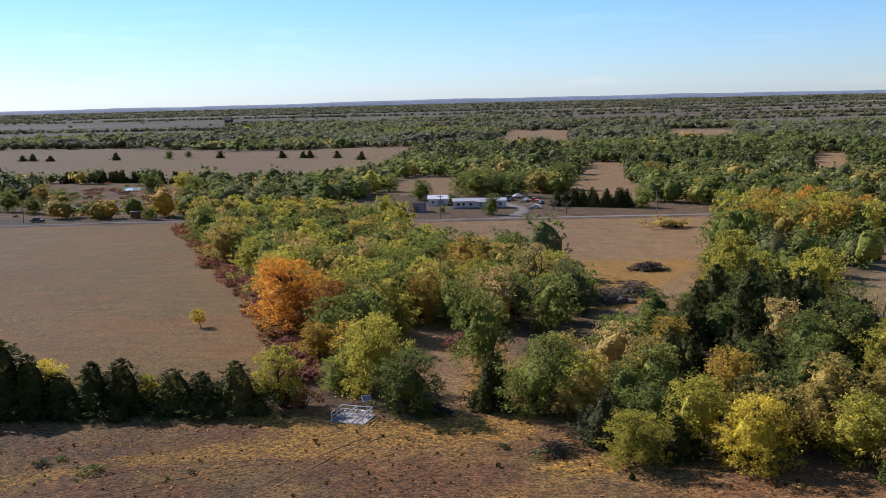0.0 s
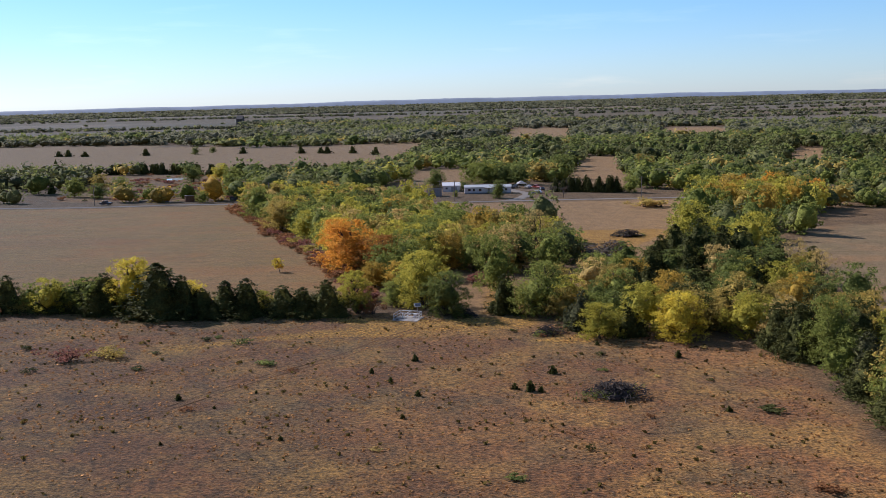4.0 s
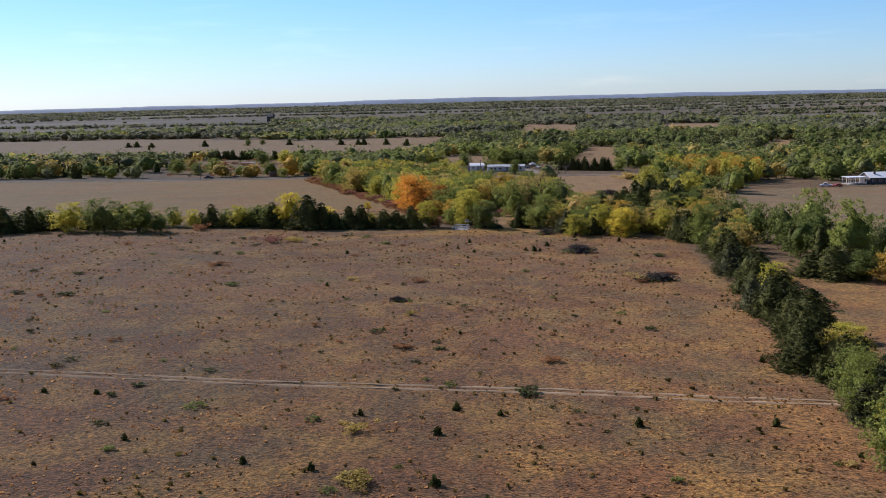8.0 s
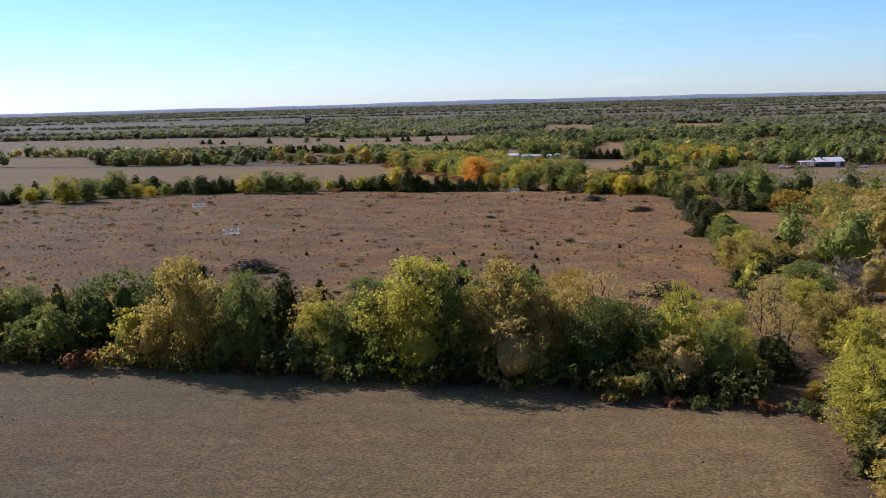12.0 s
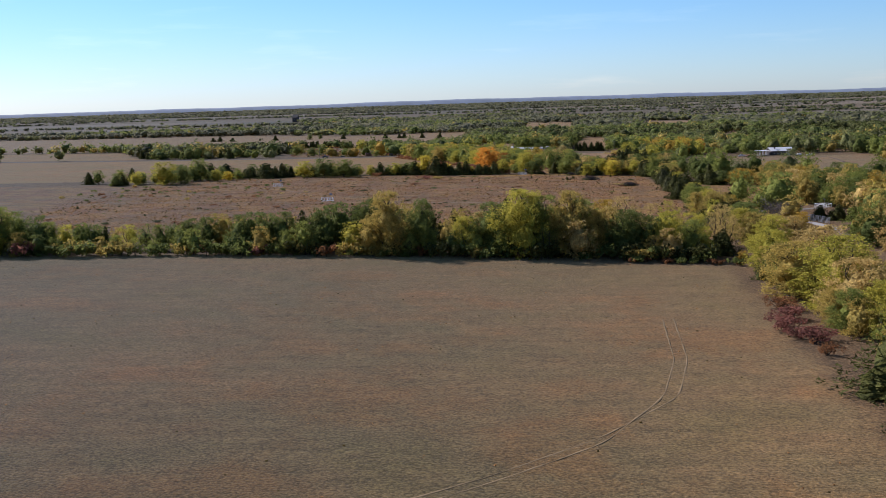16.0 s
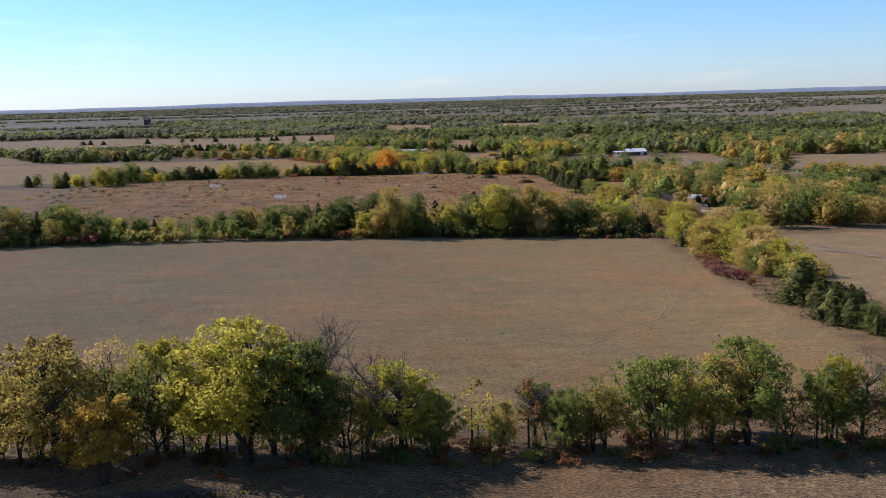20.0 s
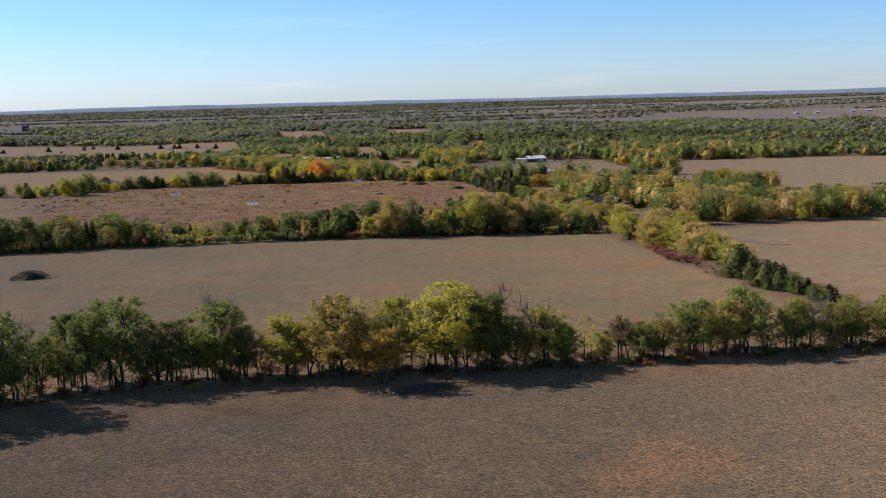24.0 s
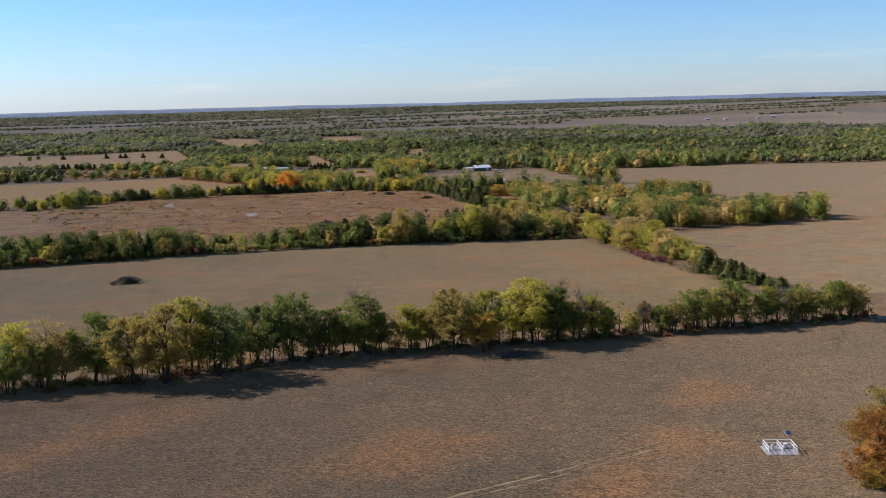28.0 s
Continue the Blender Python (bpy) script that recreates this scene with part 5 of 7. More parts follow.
def valley_trees():
    rng = np.random.default_rng(77)
    xs, ys = [], []
    for lo, hi, step in ((-150, 480, 9.0), (480, 900, 8.6), (900, 1300, 11.0), (1300, 1950, 14.5)):
        k = int(2800 * (hi - lo) / step ** 2)
        xs.append(rng.uniform(-1100, 1700, k))
        ys.append(rng.uniform(lo, hi, k))
    x, y = np.concatenate(xs), np.concatenate(ys)
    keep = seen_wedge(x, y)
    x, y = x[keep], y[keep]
    free = np.ones(len(x), bool)
    for p in OPEN_ALL + NO_TREES:
        free &= soft_poly(x, y, p, 0.01) < 0.5
    free &= far_open(x, y) < 0.4
    gaps = np.sin(x / 37 + 2 * np.sin(y / 61)) * np.sin(y / 43 + 1.5 * np.sin(x / 83))
    free &= gaps < 0.74
    return x[free], y[free]


vx, vy = valley_trees()
row = along([(-205, 558), (-150, 545), (-110, 512), (-64, 522), (-36, 580)], 4.5, 2.5, np.random.default_rng(8))
wood("cedar_windbreak_far", [(x, y, 7.5, 6.5, "cedar") for x, y in row], "cedar_far", "long dark cedar windbreak before a far field")
rng = np.random.default_rng(78)
dist = np.hypot(vx + 30, vy + 100)
patch = np.sin(vx / 95 + 1.3) * np.cos(vy / 120 + vx / 300)


def valley_tint(x, y, p, r):
    """Patches of one kind of tree, with a few others among them."""
    far = math.hypot(x + 30, y + 100)
    q = math.sin(x / 71 + 1.7 * math.sin(y / 113)) + math.sin(y / 53 + 1.3 * math.sin(x / 97) + 0.8) + 0.9 * (r - 0.5)
    s = (r * 37.7) % 1.0
    # tints grow greyer and bluer with distance: haze put into the leaf colours
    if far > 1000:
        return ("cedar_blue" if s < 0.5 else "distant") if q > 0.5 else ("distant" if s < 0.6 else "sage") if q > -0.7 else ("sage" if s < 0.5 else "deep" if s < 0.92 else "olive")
    if 430 < y < 860 and x > 60 and abs(y - 600 - 0.12 * x - 60 * math.sin(x / 140)) < 110:
        return "cedar" if s < 0.55 else "deep" if s < 0.86 else "sage"
    if far > 560:
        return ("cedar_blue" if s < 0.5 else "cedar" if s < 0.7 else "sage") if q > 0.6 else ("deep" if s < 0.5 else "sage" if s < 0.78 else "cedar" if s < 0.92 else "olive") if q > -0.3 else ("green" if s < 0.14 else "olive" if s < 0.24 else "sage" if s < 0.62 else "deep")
    if 430 < y < 760 and x > 60 and abs(y - 560 - 0.12 * x - 60 * math.sin(x / 140)) < 80:
        return "cedar" if s < 0.55 else "deep" if s < 0.86 else "green"
    if p > 0.30 and y > 380:
        return "cedar" if r < 0.66 else "deep" if r < 0.85 else "olive"
    if x > 70 and y < 420:
        return ("olive" if s < 0.22 else "gold" if s < 0.27 else "grey" if s < 0.40 else "green" if s < 0.70 else "deep") if q < -0.2 else ("green" if s < 0.30 else "sage" if s < 0.58 else "olive" if s < 0.68 else "deep")
    return ("lime" if s < 0.16 else "olive" if s < 0.45 else "green" if s < 0.92 else "gold") if q < -0.5 else ("green" if s < 0.4 else "sage" if s < 0.7 else "deep" if s < 0.9 else "olive") if q < 0.6 else ("deep" if s < 0.55 else "cedar" if s < 0.85 else "sage")


tints = [valley_tint(*q) for q in zip(vx, vy, patch, rng.random(len(vx)))]
hs = 5.2 + 4.8 * rng.random(len(vx))
hs = np.where(rng.random(len(vx)) < 0.16, 9.5 + 4.0 * rng.random(len(vx)), hs)
hs = np.where(dist < 560, hs, 5.2 + 3.6 * rng.random(len(vx)))
hs = np.where((dist >= 560) & (rng.random(len(vx)) < 0.10), hs * 1.5, hs)
near = dist < 560
close = near & (vy < 300)
beside = close & (np.hypot(vx - 40, vy - 40) < 150)
wood("pasture_edge_woodland", [(vx[i], vy[i], hs[i] * 1.15, 4.0 + 0.5 * hs[i], tints[i]) for i in np.flatnonzero(beside & (np.array(tints) != "cedar"))], "grove", "olive and grey-green trees at the edge of the far pasture")
wood("valley_edge_woodland", [(vx[i], vy[i], hs[i] * 1.15, 5.0 + 0.5 * hs[i] * (0.8 + 0.5 * rng.random()), tints[i]) for i in np.flatnonzero(close & ~beside & (np.array(tints) != "cedar"))], "copse", "olive and grey-green autumn trees about the far pastures")
wood("valley_woodland", [(vx[i], vy[i], hs[i], min(4.6 + 0.72 * hs[i] * (0.8 + 0.5 * rng.random()), 1.25 * hs[i]), tints[i]) for i in np.flatnonzero(near & ~close & (np.array(tints) != "cedar"))], "far", "green and yellowing woodland on the valley floor")
wood("valley_cedars", [(vx[i], vy[i], hs[i] * 0.85, hs[i] * 0.6, tints[i]) for i in np.flatnonzero(near & (np.array(tints) == "cedar"))], "cedar_far", "dark cedar thickets among the valley woods")
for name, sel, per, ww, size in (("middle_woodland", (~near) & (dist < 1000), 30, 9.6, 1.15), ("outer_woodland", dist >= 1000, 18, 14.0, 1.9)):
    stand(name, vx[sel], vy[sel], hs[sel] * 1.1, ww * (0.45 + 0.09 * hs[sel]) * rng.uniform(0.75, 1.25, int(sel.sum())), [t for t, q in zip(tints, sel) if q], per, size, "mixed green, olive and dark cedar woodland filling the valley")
# the far plain: tree lines, thickets and scattered trees
px, py, ph = [], [], []
for i in range(150):
    x0, y0 = rng.uniform(-2200, 3400), rng.uniform(1500, 4200)
    ln, tilt = rng.uniform(150, 1000), rng.normal() * 0.10
    k = int(ln / 6)
    f = rng.random(k) * ln
    px.append(x0 + f)
    py.append(y0 + f * tilt + rng.normal(size=k) * rng.uniform(2, 9))
    ph.append(4 + 2.5 * rng.random(k))
for i in range(80):
    x0, y0 = rng.uniform(-2400, 3400), rng.uniform(2900, 4250)
    ln, tilt = rng.uniform(300, 1300), rng.normal() * 0.06
    k = int(ln / 9)
    f = rng.random(k) * ln
    px.append(x0 + f)
    py.append(y0 + f * tilt + rng.normal(size=k) * rng.uniform(2, 12))
    ph.append(3.5 + 2.5 * rng.random(k))
k = 420
px.append(rng.uniform(-2600, 4200, k))
py.append(rng.uniform(1300, 4380, k))
ph.append(3.5 + 2.5 * rng.random(k))
px, py, ph = np.concatenate(px), np.concatenate(py), np.concatenate(ph)
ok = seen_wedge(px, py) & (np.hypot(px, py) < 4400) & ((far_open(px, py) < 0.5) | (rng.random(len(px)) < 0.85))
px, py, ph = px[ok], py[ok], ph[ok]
# grey and blue leaf tints here carry the haze of the far plain
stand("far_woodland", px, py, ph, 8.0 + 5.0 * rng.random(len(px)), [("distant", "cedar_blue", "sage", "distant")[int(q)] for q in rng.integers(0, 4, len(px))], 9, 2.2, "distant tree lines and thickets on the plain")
# long wooded belts under the horizon
bx, by = [], []
for i in range(170):
    y0 = rng.uniform(2700, 4300)
    x0, ln = rng.uniform(-3000, 3800), rng.uniform(400, 1800)
    k = int(ln / 17)
    f = rng.random(k) * ln
    bx.append(x0 + f)
    by.append(y0 + f * rng.normal() * 0.05 + rng.normal(size=k) * rng.uniform(3, 16))
bx, by = np.concatenate(bx), np.concatenate(by)
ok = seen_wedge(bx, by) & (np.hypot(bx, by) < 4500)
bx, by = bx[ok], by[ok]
# haze under the horizon is likewise in the leaf tints
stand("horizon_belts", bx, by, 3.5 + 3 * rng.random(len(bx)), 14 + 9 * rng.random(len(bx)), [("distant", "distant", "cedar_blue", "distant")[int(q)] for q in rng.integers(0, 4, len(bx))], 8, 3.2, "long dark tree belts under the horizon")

# ---------------------------------------------------------------- surfaces of made things
GRAVEL = rough_material("pale_gravel", (0.27, 0.23, 0.18), (0.38, 0.33, 0.27), 1.6, 0.95, 0, 0.03)
DIRT = rough_material("bare_dirt", (0.19, 0.135, 0.085), (0.28, 0.205, 0.135), 1.2, 0.95, 0, 0.03)
PATH = rough_material("trodden_path", (0.330, 0.225, 0.125), (0.450, 0.315, 0.180), 1.5, 0.95, 0, 0.03)
RUT = rough_material("worn_rut", (0.25, 0.175, 0.088), (0.34, 0.24, 0.125), 1.5, 0.95, 0, 0.03)
FADED = rough_material("grown_over_rut", (0.185, 0.100, 0.042), (0.245, 0.132, 0.056), 1.5, 0.95, 0, 0.03)
CONCRETE = rough_material("weathered_concrete", (0.25, 0.23, 0.20), (0.36, 0.33, 0.29), 3.0, 0.85, 0, 0.005)
WHITE_PIPE = rough_material("white_painted_pipe", (0.72, 0.71, 0.69), (0.82, 0.81, 0.79), 6.0, 0.45, 0, 0.001)
WHITE_SIDING = rough_material("white_siding", (0.64, 0.62, 0.58), (0.78, 0.76, 0.72), 2.0, 0.6, 0, 0.003)
GREY_SIDING = rough_material("grey_siding", (0.26, 0.255, 0.25), (0.36, 0.35, 0.34), 2.0, 0.7, 0, 0.003)
METAL_ROOF = rough_material("pale_metal_roof", (0.56, 0.55, 0.53), (0.70, 0.69, 0.66), 1.5, 0.42, 0.25, 0.002)
WHITE_ROOF = rough_material("white_metal_roof", (0.76, 0.74, 0.71), (0.86, 0.84, 0.81), 1.5, 0.4, 0.1, 0.002)
BROWN_WALL = rough_material("dark_brown_wall", (0.055, 0.045, 0.04), (0.11, 0.09, 0.075), 3.0, 0.8, 0, 0.004)
GREY_WOOD = rough_material("weathered_wood", (0.13, 0.11, 0.09), (0.25, 0.215, 0.18), 4.0, 0.9, 0, 0.006)
RUST = rough_material("rusty_steel", (0.14, 0.07, 0.035), (0.26, 0.14, 0.07), 4.0, 0.75, 0.3, 0.003)
DARK_GLASS = rough_material("dark_window_glass", (0.02, 0.025, 0.03), (0.04, 0.045, 0.05), 1.0, 0.08, 0, 0.0)
# panel cells in pale grey: the sky's reflection is put into their colour
SOLAR = rough_material("solar_cells", (0.13, 0.14, 0.16), (0.20, 0.21, 0.24), 9.0, 0.28, 0.3, 0.0)
STEEL = rough_material("galvanised_steel", (0.40, 0.41, 0.42), (0.55, 0.56, 0.57), 6.0, 0.4, 0.8, 0.001)
TYRE = rough_material("black_rubber", (0.015, 0.015, 0.015), (0.03, 0.03, 0.03), 9.0, 0.85, 0, 0.002)
PAINTS = {c: rough_material(f"{c}_car_paint", a, b_, 2.0, 0.3, 0.1, 0.0) for c, a, b_ in (("white", (0.66, 0.66, 0.66), (0.76, 0.76, 0.76)), ("red", (0.26, 0.03, 0.02), (0.36, 0.05, 0.03)),
          ("dark", (0.03, 0.032, 0.036), (0.06, 0.062, 0.068)), ("silver", (0.36, 0.37, 0.38), (0.46, 0.47, 0.48)))}
WATER, _n, _l, _b = material("pond_water")
_b.inputs["Base Color"].default_value = (0.30, 0.31, 0.29, 1)
_b.inputs["Roughness"].default_value = 0.12


def boxes(*specs):
    """A bmesh of boxes: (sx, sy, sz, x, y, z of the middle, optional turn about z in degrees)."""
    bm = bmesh.new()
    for s in specs:
        turn = s[6] if len(s) > 6 else 0
        bmesh.ops.create_cube(bm, size=1, matrix=Matrix.Translation(s[3:6]) @ Matrix.Rotation(radians(turn), 4, "Z") @ Matrix.Diagonal((*s[:3], 1)))
    return bm


def rod(a, b_, r, sides=8):
    """A round bar between two points, with closed ends."""
    a, b_ = Vector(a), Vector(b_)
    bm = bmesh.new()
    d = b_ - a
    m = Matrix.Translation((a + b_) / 2) @ d.to_track_quat("Z", "Y").to_matrix().to_4x4()
    bmesh.ops.create_cone(bm, cap_ends=True, segments=sides, radius1=r, radius2=r, depth=d.length, matrix=m)
    return bm


def prism(profile, length):
    """A profile in (y, z), drawn out along x and centred."""
    bm = bmesh.new()
    a = [bm.verts.new((-length / 2, y, z)) for y, z in profile]
    b_ = [bm.verts.new((length / 2, y, z)) for y, z in profile]
    bm.faces.new(a[::-1])
    bm.faces.new(b_)
    for i in range(len(a)):
        j = (i + 1) % len(a)
        bm.faces.new((a[i], a[j], b_[j], b_[i]))
    bmesh.ops.recalc_face_normals(bm, faces=bm.faces)
    return bm


def thing(name, x, y, turn=0.0, lift=0.0):
    root = new(name)
    root.empty_display_size = 0.5
    root.matrix_basis = pose(x, y, float(gz(x, y)) + lift, 0, 0, turn)
    return root


# ---------------------------------------------------------------- road, drive and tracks
def ribbon(name, pts, width, mat, lift, label, category, rough=0.12, seed=1, step=3.0):
    """A strip that lies on the ground along a line of corners, with an uneven edge."""
    rng = np.random.default_rng(seed)
    line = []
    for (ax, ay), (bx, by) in zip(pts, pts[1:]):
        k = max(1, int(math.hypot(bx - ax, by - ay) / step))
        line += [(ax + (bx - ax) * i / k, ay + (by - ay) * i / k) for i in range(k)]
    line.append(pts[-1])
    line = np.array(line, float)
    for _ in range(3):
        line[1:-1] = (line[:-2] + 2 * line[1:-1] + line[2:]) / 4
    d = np.gradient(line, axis=0)
    d /= np.linalg.norm(d, axis=1)[:, None]
    nrm = np.column_stack([-d[:, 1], d[:, 0]])
    rows = []
    for f in (-0.5, -0.42, 0.0, 0.42, 0.5):
        w = width * f + (rng.normal(size=len(line)) * rough * width * (abs(f) > 0.3))
        p = line + nrm * w[:, None]
        rows.append(np.column_stack([p, gz(p[:, 0], p[:, 1]) + (lift if abs(f) < 0.45 else -0.02)]))
    k = len(line)
    v = np.vstack(rows)
    i = np.arange(5 * k).reshape(5, k)
    f = np.stack([i[:-1, :-1], i[:-1, 1:], i[1:, 1:], i[1:, :-1]], -1).reshape(-1, 4)
    me = quick_mesh(name, v, f)
    me.materials.append(mat)
    return tagged(new(name, me), label, category, kind="structure")


ROAD = [(-620, 362), (-400, 353), (-154, 347), (-110, 355), (-60, 352), (-13, 347), (22, 352), (68, 354), (158, 358), (420, 372)]
ribbon("road", ROAD, 3.6, GRAVEL, 0.05, "pale gravel country road", "road", 0.06)
ribbon("driveway", [(21, 351), (24, 358), (29, 370), (31, 384), (27, 396), (24, 408)], 5.0, GRAVEL, 0.06, "pale gravel drive to the farmyard", "driveway", 0.12, 2)
ribbon("farmyard", [(-40, 378), (-20, 382), (-8, 392), (4, 396)], 3.5, DIRT, 0.05, "bare dirt yard between the sheds", "yard", 0.2, 3)
ribbon("yard_track", [(20, 404), (32, 404), (42, 398)], 9.0, DIRT, 0.055, "bare dirt parking ground", "yard", 0.1, 4)
for k, off in enumerate((-0.85, 0.85)):
    ribbon("pasture_track", [(-260, -30 + off), (-74, -45 + off), (-38, -51 + off), (0, -55 + off), (20, -58.5 + off), (33, -60 + off)], 0.80, PATH, 0.03, "worn wheel rut across the rough pasture", "track", 0.22, 10 + k, 1.5)
    ribbon("hay_track", [(-19 + off, -266), (-23 + off, -292), (-28 + off, -309), (-38, -324 + off), (-49, -334 + off), (-58, -341 + off), (-74, -344 + off), (-130, -348 + off)], 0.22, RUT, 0.012, "faint curved wheel rut in the mown field", "track", 0.25, 14 + k, 1.5)
    ribbon("field_track", [(-190, -470 + off), (-153, -459 + off), (-134, -456 + off), (-114, -451 + off)], 0.45, RUT, 0.015, "faint wheel rut in the dry field", "track", 0.25, 18 + k, 1.5)
for k, off in enumerate((-0.85, 0.85)):
    ribbon("old_track", [(-44 + off, 62), (-34 + off, 78), (-29 + off, 85), (-21 + off, 95), (-17 + off, 103), (-13 + off, 110), (-9 + off, 115)], 0.32, FADED, 0.015, "faint old wheel rut in the rough pasture", "track", 0.3, 30 + k, 1.5)
    ribbon("side_track", [(-70, 66 + off), (-45, 88 + off), (-38, 95 + off), (-30, 100 + off), (-22, 105 + off)], 0.26, FADED, 0.013, "faint old wheel rut in the rough pasture", "track", 0.3, 34 + k, 1.5)
ribbon("pad_track", [(-130, 47), (-124.5, 26), (-114.5, 4), (-108.7, -11), (-103, -27), (-100, -33)], 0.9, PATH, 0.02, "worn path between the well pads", "track", 0.25, 22, 1.5)
ribbon("concrete_lane", [(43, -104), (47, -114), (49.5, -122), (51.5, -128), (53, -136), (52.5, -150)], 3.4, CONCRETE, 0.06, "pale concrete lane through the fenced gateway", "lane", 0.05, 24)
ribbon("creek_track", [(52.5, -150), (49, -162), (42, -181), (37, -199), (35, -214), (37, -235), (46, -262)], 3.2, DIRT, 0.05, "bare dirt lane beside the creek wood", "lane", 0.16, 23)
ribbon("pad_gravel", [(61, -91), (66, -88), (71, -84.5)], 4.4, GRAVEL, 0.04, "pale gravel apron before the well pad", "track", 0.1, 27)
ribbon("pad_drive", [(84, 143), (92, 145), (101, 147), (112, 149), (128, 152), (139, 154)], 1.8, GRAVEL, 0.04, "pale gravel strip in the pasture", "track", 0.2, 25)
ribbon("barn_lane", [(190, 262), (196, 240), (190, 205), (176, 160), (178, 110), (170, 60)], 2.4, DIRT, 0.04, "dirt lane from the white barn", "lane", 0.14, 26)


# ---------------------------------------------------------------- well pads: white pipe rails and a solar panel
def well_pad(x, y, turn, w=4.2, d=3.3):
    root = thing("well_pad", x, y, turn)
    bm = boxes((w + 0.7, d + 0.7, 0.30, 0, 0, -0.05))
    bmesh.ops.bevel(bm, geom=bm.edges[:], offset=0.05, segments=1, affect="EDGES")
    part("slab", bm, CONCRETE, root, "pale concrete slab")
    hw, hd = w / 2, d / 2
    ends = [((-hw, -hd), (-hw, hd)), ((0, -hd), (0, hd)), ((hw, -hd), (hw, hd)), ((-hw, hd), (hw, hd))]
    for (ax, ay), (bx, by) in ends:
        for f in (0.0, 0.5, 1.0):
            part("post", rod((ax + (bx - ax) * f, ay + (by - ay) * f, 0.05), (ax + (bx - ax) * f, ay + (by - ay) * f, 1.22), 0.065), WHITE_PIPE, root)
        for z in (0.66, 1.16):
            part("rail", rod((ax, ay, z), (bx, by, z), 0.060), WHITE_PIPE, root)
    bm = boxes((0.55, 0.45, 0.7, 1.1, 0.9, 0.5))
    bmesh.ops.bevel(bm, geom=bm.edges[:], offset=0.04, segments=2, affect="EDGES")
    part("control_box", bm, WHITE_PIPE, root, "white control box")
    part("wellhead", rod((-1.1, 0.2, 0.05), (-1.1, 0.2, 0.95), 0.14, 12), WHITE_PIPE, root)
    part("pipe_run", rod((-1.1, 0.2, 0.30), (1.1, 0.7, 0.30), 0.06), WHITE_PIPE, root)
    tagged(root, "white pipe-railed well pad on a concrete slab in dry grass", "well pad", "well pads")
    mast = thing("solar_panel", x, y, turn)
    part("mast", rod((1.5, 1.25, 0.05), (1.5, 1.25, 2.35), 0.05), STEEL, mast)
    tilt = Matrix.Translation((1.5, 1.2, 2.42)) @ Matrix.Rotation(radians(38), 4, "Z") @ Matrix.Rotation(radians(36), 4, "X")
    for name, size, z, mat in (("panel_frame", (1.20, 0.92, 0.05), 0.0, WHITE_PIPE), ("panel", (1.04, 0.76, 0.02), 0.045, SOLAR)):
        bm = boxes((*size, 0, 0, z))
        bmesh.ops.transform(bm, matrix=tilt, verts=bm.verts)
        part(name, bm, mat, mast)
    tagged(mast, "small tilted solar panel on a steel mast at the well pad", "solar panel", "solar panels")


for x, y, turn in ((-12.2, 122.4, -18), (-98.2, -36.5, 12), (-131.5, 50.5, 10), (-100.5, -461, -24), (73, -82, 20), (142, 158, 15)):
    well_pad(x, y, turn)


def rail_fence(pts, name, label, high, mat, rails, step=2.4):
    """Upright posts with level rails between them."""
    ox, oy = pts[0]
    root, oz, prev = thing(name, ox, oy), float(gz(ox, oy)), None
    for (ax, ay), (bx, by) in zip(pts, pts[1:]):
        k = max(1, round(math.hypot(bx - ax, by - ay) / step))
        for i in range(k + 1):
            x, y = ax + (bx - ax) * i / k, ay + (by - ay) * i / k
            z = float(gz(x, y)) - oz
            part("post", rod((x - ox, y - oy, z - 0.1), (x - ox, y - oy, z + high), 0.07, 8), mat, root)
            if prev and (x, y, z) != prev:
                for j in range(rails):
                    f = 0.15 + 0.83 * j / (rails - 1)
                    part("rail", rod((prev[0] - ox, prev[1] - oy, prev[2] + high * f), (x - ox, y - oy, z + high * f), 0.035, 6), mat, root)
            prev = (x, y, z)
    tagged(root, label, "fence", "gateway fences")


rail_fence([(41.5, -104), (45.2, -114), (46.4, -120)], "steel_fence", "grey steel rail fence beside the concrete lane", 1.7, STEEL, 6)
rail_fence([(46.2, -115), (48.2, -122.5)], "white_gate", "white pipe gate standing open at the lane", 1.5, WHITE_PIPE, 4, 2.6)
rail_fence([(50.2, -115), (52.4, -122), (54.2, -129), (55.2, -135)], "steel_fence", "grey steel rail fence beside the concrete lane", 1.9, STEEL, 6)


